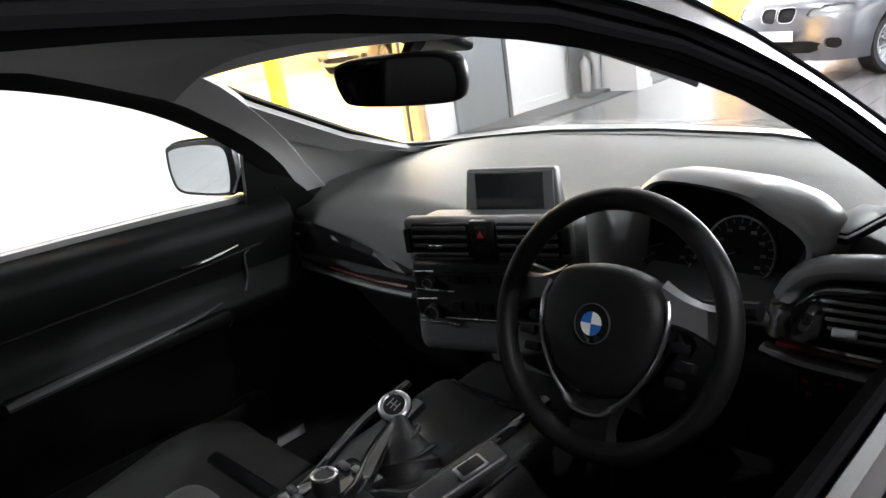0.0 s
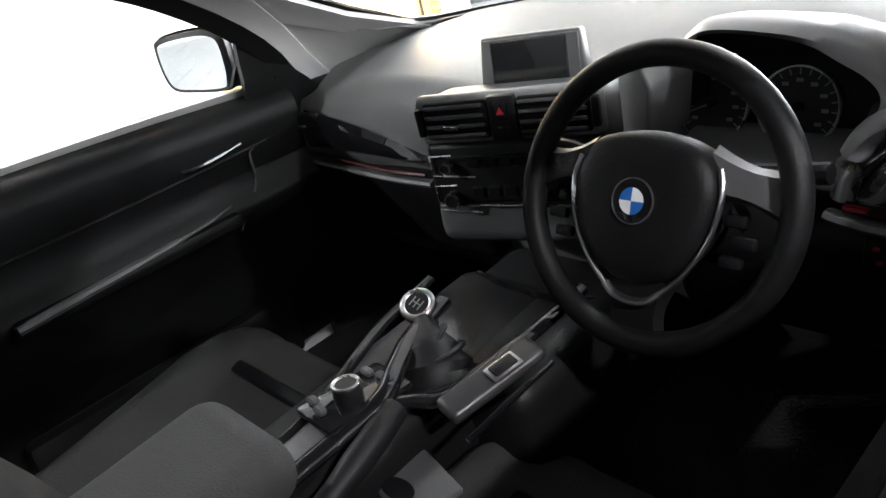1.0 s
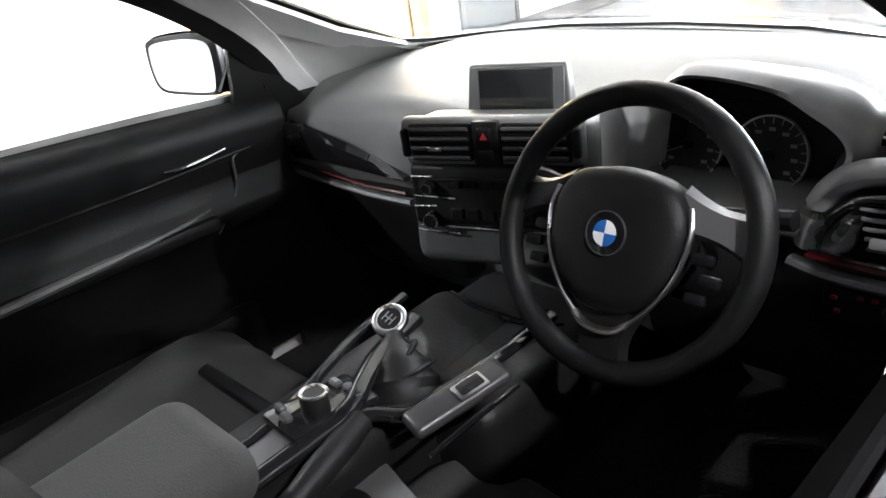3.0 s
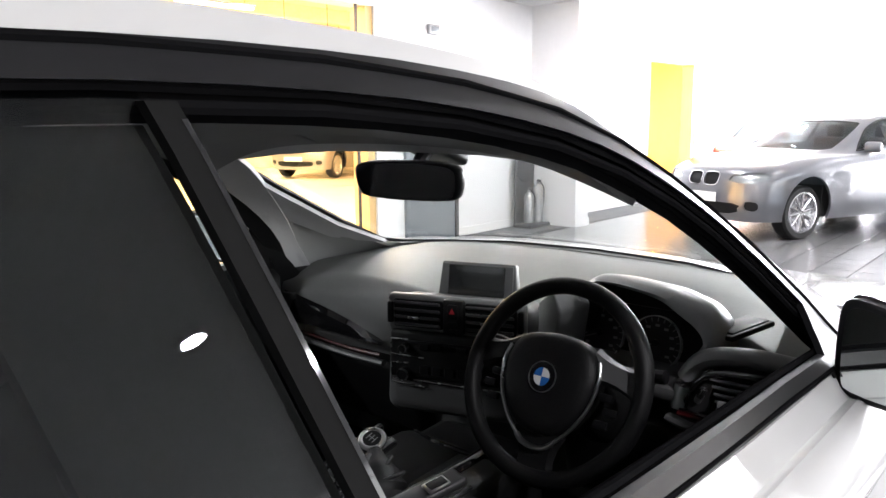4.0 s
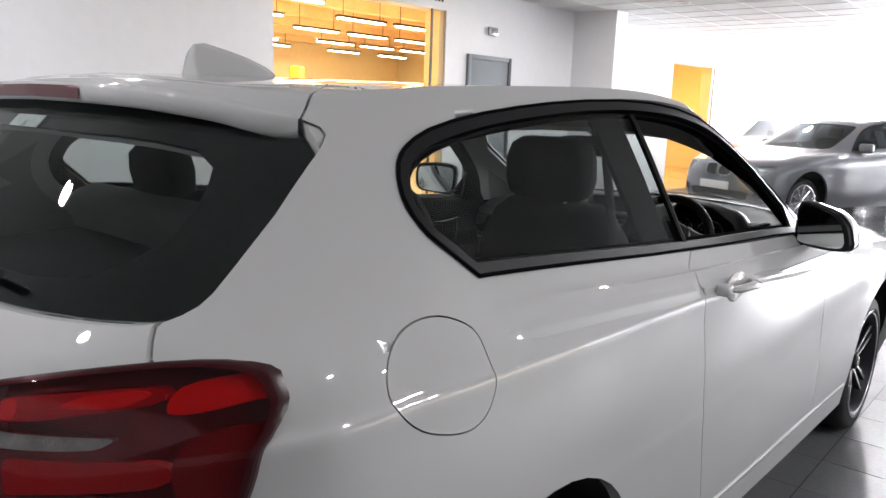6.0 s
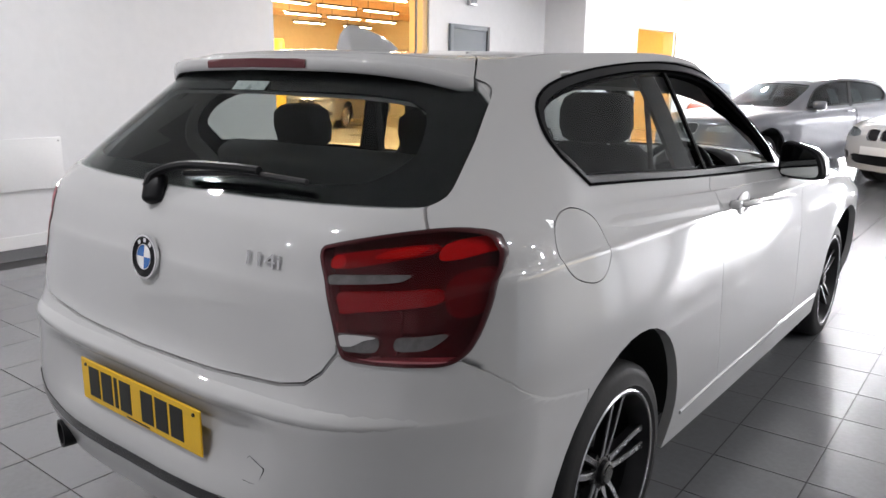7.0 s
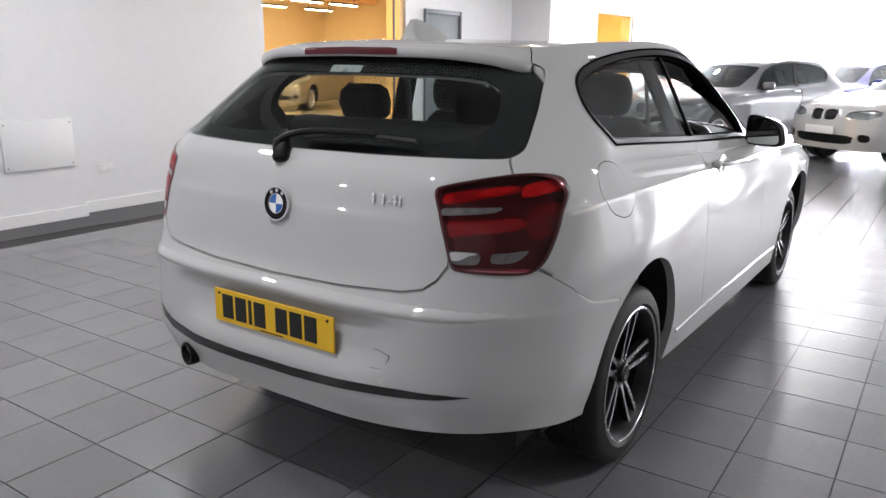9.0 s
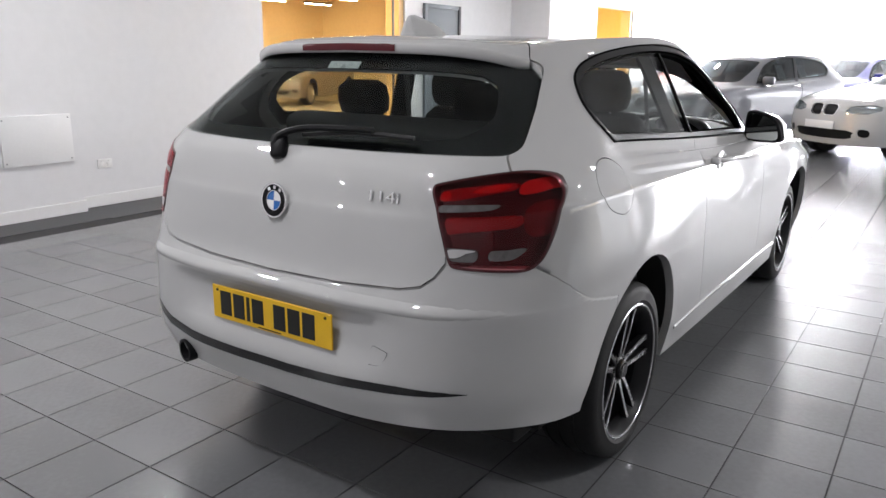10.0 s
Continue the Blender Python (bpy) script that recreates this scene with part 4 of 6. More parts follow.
for poly, s in ((LIGHT, 1), (mirror_poly(LIGHT), -1)):
    lamp = new("tail_lamp")
    lamp.parent = car
    tagged(lamp, "dark red tail lamp with layered light bars")
    def bar(pts):
        q = smooth_poly(pts, 3)
        return prism(q if s > 0 else mirror_poly(q), "y", -1.2, -0.45)
    carve(DEEP, [("+", prism(grow(poly, 0.004), "y", -1.2, -0.45))], "housing", M_REDDARK, lamp)
    inner = ("+", prism(grow(poly, -0.007), "y", -1.2, -0.45))
    for mat, nm, pts in LAMP_BARS:
        carve(DEPTH[nm], [("+", bar(pts)), inner], nm, mat, lamp)
    carve(RIM, [("+", prism(grow(poly, 0.002), "y", -1.2, -0.45)), ("-", prism(grow(poly, -0.007), "y", -1.3, -0.4))], "lamp_rim", M_REDDARK, lamp)
    carve(LENS, [("+", prism(grow(poly, -0.0015), "y", -1.2, -0.45))] + [("-", bar(pts)) for mat, nm, pts in LAMP_BARS if nm == "clear_lens"], "lens", M_REDGLASS, lamp, "glossy red outer lens")
    carve(SKIN, [("+", prism(grow(poly, 0.001), "y", -1.2, -0.45)), ("-", prism(grow(poly, -0.006), "y", -1.3, -0.4))], "lamp_frame", M_REDDARK, lamp, "dark lamp edge")

# roundel, model figures, plate
def on_tail(x, z, y, lean):
    return pose(x, y, z, 90 - lean, 0, 0)


mb = on_tail(.002, .958, -.864, 7)
badge = new("roundel")
badge.parent = tail
tagged(badge, "chrome-ringed blue and white roundel")
part("chrome_ring", ring(.048, .053, 0, .009, 56, mb), M_CHROME, badge)
part("black_ring", lathe([(0, 0), (.048, 0), (.048, .006), (0, .006)], 48, mb), M_BLACK, badge)
for a in (35, 0, -35):
    part("ring_mark", rot_box(mb @ pose(0, 0, .0062, 0, 0, a) @ Matrix.Translation((0, .0395, 0)), .011, .010, .002), M_CHROME, badge)
part("inner_ring", ring(.0285, .0305, .005, .0085, 48, mb), M_CHROME, badge)
for k in range(4):
    b = bmesh.new()
    c = b.verts.new((0, 0, .0078))
    arc = [b.verts.new((.0285 * math.cos(radians(90 * k + 11.25 * i)), .0285 * math.sin(radians(90 * k + 11.25 * i)), .0072)) for i in range(9)]
    for i in range(8):
        b.faces.new((c, arc[i], arc[i + 1]))
    b.transform(mb)
    part("quarter", b, M_BLUE if k % 2 else M_WHITE, badge)
past = ""
for ch in "114i":
    whole, alone = text_bm(past + ch, .042, Matrix(), .006), text_bm(ch, .042, Matrix(), .006)
    shift = max(v.co.x for v in whole.verts) - max(v.co.x for v in alone.verts)
    whole.free()
    alone.transform(pose(.345, -.846, .996, 83, 0, 5) @ Matrix.Diagonal((1.55, 1, 1, 1)) @ Matrix.Translation((shift, 0, 0)))
    part("model_figure", alone, M_CHROME, tail, "chrome model figure")
    past += ch

plate = new("number_plate")
plate.parent = bump
tagged(plate, "yellow rear number plate with dark characters as bars")
mp = pose(.02, -.925, .612, 90, 0, 0)
b = box(-.26, .26, -.0555, .0555, 0, .004, .003, 1)
b.transform(mp)
part("plate_base", b, M_YELLOW, plate)
cx = -.222
for k, wd in enumerate((.05, .05, .014, .05, 0, .05, .05, .05)):
    if not wd:
        cx += .034
        continue
    b = box(cx, cx + wd, -.0395, .0395, .004, .0052)
    b.transform(mp)
    part("character_bar", b, M_INK, plate)
    cx += wd + .011
b = box(-.05, .05, -.051, -.0475, .004, .0048)
b.transform(mp)
part("small_print_bar", b, M_INK, plate)
for sx in (-.235, .235):
    part("plate_screw", lathe([(0, .0075), (.004, .007), (.005, .004)], 12, mp @ Matrix.Translation((sx, .04, 0))), M_INK, plate)

# bumper strip, towing cover, exhaust
STRIP = [(-.60, .530), (-.50, .499), (-.36, .482), (-.12, .475), (.1, .477), (.31, .488), (.5, .498), (.62, .497), (.68, .490), (.60, .481), (.48, .472), (.31, .459), (.1, .446), (-.12, .443), (-.36, .449), (-.50, .468), (-.58, .497)]
carve(SKIN, [("+", prism(STRIP, "y", -1.2, -.6))], "bumper_strip", M_GLOSS, bump, "black bumper strip")
TOW = smooth_poly([(.372, .545), (.378, .562), (.404, .590), (.415, .594), (.458, .590), (.465, .583), (.450, .555), (.442, .547), (.42, .542), (.39, .541)], 2)
gap = carve(FLUSH, [("+", prism(grow(TOW, .0008), "y", -1.2, -.6)), ("-", prism(TOW, "y", -1.3, -.5))], "cover_gap", M_BLACK, bump)
for v in gap.data.vertices:
    v.co.y += press(v.co.x, v.co.z)
pipe = tube([(-.41, -.70, .392), (-.415, -.84, .390), (-.425, -.892, .386)], .040, 24)
part("exhaust_pipe", pipe, M_BLACK, car, "blackened exhaust tailpipe")
part("exhaust_tip", ring(.032, .0405, 0, .03, 32, pose(-.424, -.888, .386, 90, 0, -12)), M_BLACK, car, "blackened exhaust tip")

# spoiler lip with the high brake lamp, wiper, fin
sp = new("roof_spoiler")
sp.parent = tail
tagged(sp, "white roof spoiler over the rear window")
b = bmesh.new()
lip7, lip8 = spline(CURVES[7][:5], 41), spline(CURVES[8][:5], 41)
END = 31


def lip_point(k, out, up, sg=1):
    """A point of the spoiler's rear edge, moved outwards and up."""
    t = lip7[k + 1] - lip7[max(k - 1, 0)]
    o = Vector((t.y, -t.x, 0)).normalized()
    p = lip7[k] + o * out + Vector((0, 0, up))
    return Vector((sg * p.x, p.y, p.z))


rows = []
for i in range(-END, END + 1):
    k, sg = abs(i), 1 if i > 0 else -1
    e = (k / END) ** 3
    top = lip8[k] + Vector((0, 0, .002))
    pts = [Vector((sg * top.x, top.y, top.z)), lip_point(k, -.030, .026 - .012 * e, sg), lip_point(k, .012 - .012 * e, .028 - .018 * e, sg), lip_point(k, .020 - .018 * e, .024 - .018 * e, sg),
           lip_point(k, .023 - .020 * e, .017 - .018 * e, sg), lip_point(k, .022 - .020 * e, -.003 - .020 * e, sg), lip_point(k, .016 - .017 * e, -.008 - .020 * e, sg), lip_point(k, -.03, .002, sg)]
    rows.append([b.verts.new(p) for p in pts])
for p, q in zip(rows, rows[1:]):
    for k in range(7):
        b.faces.new((p[k], p[k + 1], q[k + 1], q[k]))
bmesh.ops.recalc_face_normals(b, faces=b.faces)
part("spoiler_lip", b, M_PAINT, sp, "", True, 50)
b = bmesh.new()
rows = []
for i in range(-6, 7):
    sg = 1 if i > 0 else -1
    rows.append([b.verts.new(lip_point(abs(i), out, up, sg)) for out, up in ((.010, .0245), (.0245, .0205 if abs(i) < 6 else .018), (.0262, .012), (.0250, -.0015), (.012, -.004))])
for p, q in zip(rows, rows[1:]):
    for k in range(4):
        b.faces.new((p[k], p[k + 1], q[k + 1], q[k]))
bmesh.ops.recalc_face_normals(b, faces=b.faces)
part("brake_lamp", b, M_BRAKE, sp, "dark red high-level brake lamp", True, 60)
wiper = new("rear_wiper")
wiper.parent = tail
tagged(wiper, "black rear window wiper")
part("wiper_pivot", rot_box(pose(-.028, -.812, 1.113, 62, 0, 34), .05, .075, .04, .012, 3), M_BLACK, wiper)
part("wiper_arm", tube([(-.038, -.828, 1.118), (-.022, -.812, 1.15), (.05, -.778, 1.172), (.22, -.765, 1.178), (.30, -.758, 1.177)], .0105, 8, 18), M_BLACK, wiper)
part("wiper_blade", tube([(.03, -.765, 1.150), (.18, -.757, 1.163), (.30, -.752, 1.168), (.435, -.742, 1.163)], .007, 8, 14), M_RUBBER, wiper)
fin = bmesh.new()
prof = [(-.20, 1.470, .028), (-.197, 1.508, .020), (-.186, 1.524, .013), (-.165, 1.528, .012), (-.11, 1.517, .016), (-.06, 1.504, .022), (-.01, 1.486, .026), (.02, 1.472, .016)]
rr = []
for y, z, hw in prof:
    rr.append([fin.verts.new(p) for p in ((-.034, y, 1.455), (-hw, y, z - .012), (-hw * .5, y, z), (hw * .5, y, z), (hw, y, z - .012), (.034, y, 1.455))])
for p, q in zip(rr, rr[1:]):
    for k in range(5):
        fin.faces.new((p[k], p[k + 1], q[k + 1], q[k]))
fin.faces.new(rr[0])
fin.faces.new(rr[-1])
bmesh.ops.recalc_face_normals(fin, faces=fin.faces)
part("aerial_fin", fin, M_PAINT, car, "white shark-fin roof aerial", True, 60)
part("window_sticker", rot_box(pose(.0, -.538, 1.355, -44, 0, 0), .13, .002, .03), principled("sticker", (.35, .4, .38), .5, var=.3, var_scale=90), tail, "pale sticker on the rear window")

# door handles
for s, d in ((1, door_r), (-1, door_l)):
    h = new("door_handle")
    h.parent = d
    tagged(h, "white pull door handle")
    part("handle_bar", tube([(s * .843, .76, .982), (s * .885, .785, .981), (s * .892, .85, .979), (s * .888, .915, .976), (s * .852, .935, .974)], [.012, .013, .015, .015, .012], 10, 16, flat=.75), M_PAINT, h)
    part("handle_cup", lathe([(0, -.012), (.03, -.008), (.042, .0), (.045, .004), (.042, .006)], 24, pose(s * .856, .85, .975, 0, 90 * s, 0) @ Matrix.Diagonal((.9, 1.5, 1, 1))), M_PAINT, h)
    part("lock_cap", rot_box(pose(s * .866, .752, .981, 0, 0, 0), .035, .042, .030, .01, 3), M_PAINT, h)

# door mirrors
for s, d in ((1, door_r), (-1, door_l)):
    mi = new("door_mirror")
    mi.parent = d
    tagged(mi, "door mirror with a dark housing and white cap")
    b = bmesh.new()
    # outline of the mirror head, seen from behind: across, up
    OUT = smooth_poly([(-.098, .045), (-.085, .066), (-.02, .074), (.06, .072), (.098, .056), (.102, .01), (.092, -.05), (.07, -.068), (-.03, -.062), (-.085, -.050), (-.100, -.01)], 3)
    if s > 0:
        OUT = smooth_poly([(-.106, -.03), (-.088, .018), (-.05, .048), (.0, .064), (.06, .074), (.092, .068), (.101, .03), (.100, -.05), (.08, -.072), (-.02, -.074), (-.09, -.068), (-.107, -.052)], 3)
    rings = []
    for dep, k in ((.0, .93), (.004, 1.0), (.03, 1.0), (.065, .90), (.09, .68), (.102, .35)):
        rings.append([b.verts.new((x * k + (1 - k) * .03, dep, z * k)) for x, z in OUT])
    n = len(OUT)
    for p, q in zip(rings, rings[1:]):
        for i in range(n):
            b.faces.new((p[i], p[(i + 1) % n], q[(i + 1) % n], q[i]))
    b.faces.new(rings[0])
    b.faces.new(rings[-1])
    bmesh.ops.recalc_face_normals(b, faces=b.faces)
    # across: from the outside (-) to the car (+) on the car's left
    mm = pose(-.858, 1.575, 1.062 if s > 0 else 1.072, 0, 0, 24)
    if s > 0:
        mm = Matrix.Diagonal((-1, 1, 1, 1)) @ mm
    b.transform(mm)
    bmesh.ops.recalc_face_normals(b, faces=b.faces)
    part("mirror_housing", b, M_BLACK, mi, "black mirror housing", True, 50)
    b = bmesh.new()
    inner = [b.verts.new((x * .86, -.003, z * .86)) for x, z in OUT]
    b.faces.new(inner)
    b.transform(mm)
    part("mirror_pane", b, M_MIRROR, mi, "silvered mirror pane")
    b = bmesh.new()
    rings = []
    for dep, k in ((.022, 1.03), (.066, .93), (.092, .70), (.105, .35)):
        rings.append([b.verts.new((x * k + (1 - k) * .03, dep, z * k + .002)) for x, z in OUT])
    for p, q in zip(rings, rings[1:]):
        for i in range(n):
            b.faces.new((p[i], p[(i + 1) % n], q[(i + 1) % n], q[i]))
    b.faces.new(rings[-1])
    b.transform(mm)
    bmesh.ops.recalc_face_normals(b, faces=b.faces)
    part("mirror_cap", b, M_PAINT, mi, "white mirror cap")
    part("mirror_foot", tube([(s * .72, 1.70, 1.015), (s * .76, 1.67, 1.012), (s * .81, 1.63, 1.022)], .022, 10, 8, flat=.7), M_BLACK, mi)
# sail panel at the front corner of each side window
for s in (1, -1):
    q = [(1.60, 1.016), (1.775, 1.008), (1.69, 1.085), (1.63, 1.118)]
    carve(SKIN, [("+", prism(q, "x", *(R if s > 0 else L)))], "corner_panel", M_BLACK, door_r if s > 0 else door_l, "black mirror corner panel")
# edge strip of the quarter window beside the open door window
for s in (1, -1):
    q = [(bline(z) - .017 if k < 2 else bline(z) + .003, z) for k, z in enumerate((1.405, 1.092, 1.092, 1.405))]
    carve(SKIN, [("+", prism(q, "x", *(R if s > 0 else L)))], "pillar_strip", M_BPOST, car, "black pillar strip")
    q = [(bline(z) + (-.001 if k < 2 else .003), z) for k, z in enumerate((1.395, 1.092, 1.092, 1.395))]
    carve(LENS, [("+", prism(q, "x", *(R if s > 0 else L)))], "strip_edge", M_GLOSS, car, "gloss edge of the pillar strip")

# folded ledge across the rear bumper
b = bmesh.new()
rows = []
for k in range(49):
    x = -.80 + k * 1.6 / 48
    f = 1 - abs(x / .80) ** 6
    row = []
    for dz, out in ((.036, -.010), (.024, .0005), (.012, .006), (.003, .0090), (-.003, .0085), (-.010, .003), (-.022, -.010)):
        h = on_skin("y", -1, (x, .713 + dz))
        row.append(b.verts.new(h[0] + h[1] * (out * f - .004 * (1 - f))))
    rows.append(row)
for p, q in zip(rows, rows[1:]):
    for k in range(6):
        b.faces.new((p[k], p[k + 1], q[k + 1], q[k]))
bmesh.ops.recalc_face_normals(b, faces=b.faces)
part("bumper_ledge", b, M_PAINT, bump, "folded white ledge", True, 80)

# pressed shoulder line along each flank, parted at the door gap
for s, d in ((1, door_r), (-1, door_l)):
    for owner, line in ((car, [(-.16, 1.0405), (.09, 1.025), (.41, 1.006), (.635, .9925)]), (d, [(.672, .990), (1.0, .968), (1.3, .945), (1.66, .914)])):
        b = bmesh.new()
        rows = []
        P3 = spline([(0, y, z) for y, z in line], 33)
        for k, p in enumerate(P3):
            f = min(1, k / 6 + .05) if owner == car else min(1, (32 - k) / 10 + .05)
            row = []
            for dz, out in ((.020, -.0012), (.006, .0018), (.001, .0042), (-.003, .0040), (-.008, .0012), (-.022, -.0012)):
                h = on_skin("x", s, (p.y, p.z + dz))
                row.append(b.verts.new(h[0] + h[1] * (out * f - .0012 * (1 - f))))
            rows.append(row)
        for p, q in zip(rows, rows[1:]):
            for k in range(5):
                b.faces.new((p[k], p[k + 1], q[k + 1], q[k]))
        bmesh.ops.recalc_face_normals(b, faces=b.faces)
        part("shoulder_line", b, M_PAINT, owner, "pressed white shoulder line", True, 80)

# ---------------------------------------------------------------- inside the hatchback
# near-black dash plastic, lifted to grey: windscreen light put into its colour
M_DASH = principled("dash_plastic_lit", (0.145, 0.146, 0.146), 0.48, var=0.06, var_scale=6, bump=0.12, bump_scale=260)
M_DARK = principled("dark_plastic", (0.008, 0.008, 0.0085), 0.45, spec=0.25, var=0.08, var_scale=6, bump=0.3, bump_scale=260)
M_LEATHER = principled("black_leather", (0.007, 0.007, 0.0075), 0.5, spec=0.2, var=0.1, var_scale=9, bump=0.2, bump_scale=220)
M_FABRIC = principled("seat_fabric", (0.026, 0.026, 0.0255), 0.9, var=0.12, var_scale=10, bump=0.6, bump_scale=420)
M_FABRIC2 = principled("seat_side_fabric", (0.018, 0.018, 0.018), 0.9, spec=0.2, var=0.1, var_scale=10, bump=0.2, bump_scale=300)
# bench back far paler than the cushion: downlight on it put into colour
M_BENCH = principled("bench_fabric_lit", (0.15, 0.15, 0.148), 0.9, var=0.10, var_scale=10, bump=0.3, bump_scale=300)
M_LINER = principled("headliner", (0.30, 0.29, 0.29), 0.9, var=0.04, var_scale=6, bump=0.4, bump_scale=300)
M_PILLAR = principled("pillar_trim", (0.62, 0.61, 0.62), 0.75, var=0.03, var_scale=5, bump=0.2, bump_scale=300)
M_CARPET = principled("carpet", (0.006, 0.006, 0.0065), 0.95, bump=0.8, bump_scale=200)
M_SCREEN = principled("screen_glass", (0.012, 0.013, 0.014), 0.12, coat=0.4)
M_SATIN = principled("satin_metal", (0.55, 0.55, 0.56), 0.28, metal=1.0, rough_var=0.05)
M_GREYP = principled("grey_plastic", (0.09, 0.09, 0.092), 0.45, var=0.05)
M_REDLINE = principled("red_accent", (0.05, 0.004, 0.006), 0.25, coat=0.5)
M_HAZ = principled("hazard_red", (0.45, 0.02, 0.03), 0.4)
M_REDSW = principled("switch_red", (0.35, 0.02, 0.03), 0.4)
M_SLAT = principled("vent_slat_plastic", (0.05, 0.05, 0.052), 0.32, var=0.06)
# paler copy of the slat plastic: reflections on the driver's vent, as colour
M_SLATLIT = principled("lit_vent_slat", (0.13, 0.13, 0.135), 0.3, var=0.06)
M_SILVERTAB = principled("silver_tab", (0.75, 0.75, 0.76), 0.3, metal=0.3)
# paler copy of the dash plastic: skylight on the hood put into colour
M_HOOD = principled("hood_plastic_lit", (0.19, 0.19, 0.195), 0.34, spec=0.6, var=0.05, var_scale=6, bump=0.08, bump_scale=260)
M_GREYD = principled("dark_grey_plastic", (0.028, 0.028, 0.029), 0.35, var=0.06)
M_DIAL = principled("dial_face", (0.010, 0.010, 0.011), 0.35)
M_MARK = principled("dial_mark", (0.22, 0.22, 0.225), 0.5)
M_BELT = principled("belt_webbing", (0.03, 0.03, 0.032), 0.8, bump=0.5, bump_scale=300)

# inner trim over the belt line: headliner, pillars
b = bmesh.new()
grid = []
for i in range(31):
    y = -.43 + i * (1.42 + .43) / 30
    row = []
    for k in range(25):
        h = on_skin("z", 1, ((-.56 + k * 1.12 / 24), y))
        row.append(b.verts.new(h[0] - h[1] * .045) if h and h[0].z > 1.3 else None)
    grid.append(row)
for p, q in zip(grid, grid[1:]):
    for k in range(24):
        f = [v for v in (p[k], p[k + 1], q[k + 1], q[k]) if v]
        if len(f) > 2:
            b.faces.new(f)
bmesh.ops.delete(b, geom=[v for v in b.verts if not v.link_faces], context="VERTS")
bmesh.ops.recalc_face_normals(b, faces=b.faces)
bmesh.ops.solidify(b, geom=list(b.faces), thickness=0.01)
part("headliner", b, M_LINER, car, "grey woven roof lining", True, 60)
# same trim on both sides: near coloured as shaded, far as lit
for s in (1, -1):
    if s > 0:
        part("cant_rail", band([(y, max(z, 1.04)) for y, z in grow(WIN, .055)], [(y, max(z, 1.035)) for y, z in inset(-.030, s)], "x", s, .026, .012, 4), M_SEAL, car, "trim round the near side windows, coloured black as in shade")
        continue
    part("cant_rail", band([(y, max(z, .99)) for y, z in grow(WIN_FAR, .055)], [(y, max(z, .99)) for y, z in grow(WIN_FAR, .009)], "x", s, .026, .012, 4), M_PILLAR, car, "trim over the far side windows, coloured pale as if lit")
    part("frame_lining", band(grow(WIN_FAR, .010), inset(-.030, s), "x", s, .028, .012, 3), M_DARK, door_l, "black door frame lining")
    b = bmesh.new()
    near, deep = [], []
    for y, z in smooth_poly([(1.612, .955), (1.602, 1.03), (1.598, 1.105), (1.606, 1.124), (1.625, 1.112), (1.70, 1.046), (1.77, .985), (1.81, .935), (1.81, .90), (1.71, .905)], 2):
        x = -.728 + (z - .95) * .30
        near.append(b.verts.new((x, y, z)))
        deep.append(b.verts.new((x - .014, y, z)))
    b.faces.new(near)
    b.faces.new(deep[::-1])
    for k in range(len(near)):
        b.faces.new((near[k], near[k - 1], deep[k - 1], deep[k]))
    bmesh.ops.recalc_face_normals(b, faces=b.faces)
    part("corner_cover", b, M_DARK, door_l, "black inner mirror corner cover", True, 50)
part("windscreen_trim", band([(x, z if z > 1.07 else .99) for x, z in grow(WIND, .05)], [(x, z if z > 1.07 else 1.0) for x, z in grow(WIND, -.012)], "y", 1, .024, .012, 4), M_PILLAR, car, "pale grey windscreen pillar and header trim")
part("hatch_trim", band(polar(grow(GLASS_R, 0.05), (0, 1.26)), polar(grow(FRIT_IN, .004), (0, 1.26)), "y", -1, .026, .012), M_PILLAR, tail, "grey lining round the rear window")
# B pillar trim, behind the front edge of the quarter windows
for s in (1, -1):
    o, n = [], []
    for k in range(15):
        z = 1.04 + k * .37 / 14
        o.append((bline(z) + .004, z))
        n.append((bline(z) - .13 - .02 * (1.41 - z), z))
    rows = []
    b = bmesh.new()
    for p, q in zip(o, n):
        row = []
        for k in range(5):
            h = on_skin("x", s, (p[0] + (q[0] - p[0]) * k / 4, p[1]))
            row.append(b.verts.new(h[0] - h[1] * .040))
        rows.append(row)
    for p, q in zip(rows, rows[1:]):
        for k in range(4):
            b.faces.new((p[k], p[k + 1], q[k + 1], q[k]))
    bmesh.ops.recalc_face_normals(b, faces=b.faces)
    bmesh.ops.solidify(b, geom=list(b.faces), thickness=0.012)
    part("pillar_panel", b, M_BPOST, car, "dark centre pillar trim")
    part("seat_belt", tube([(s * .60, .575, 1.33), (s * .615, .62, 1.1), (s * .64, .67, .8), (s * .66, .70, .55)], .022, 6, 10, flat=.15), M_BELT, car, "black seat belt webbing")

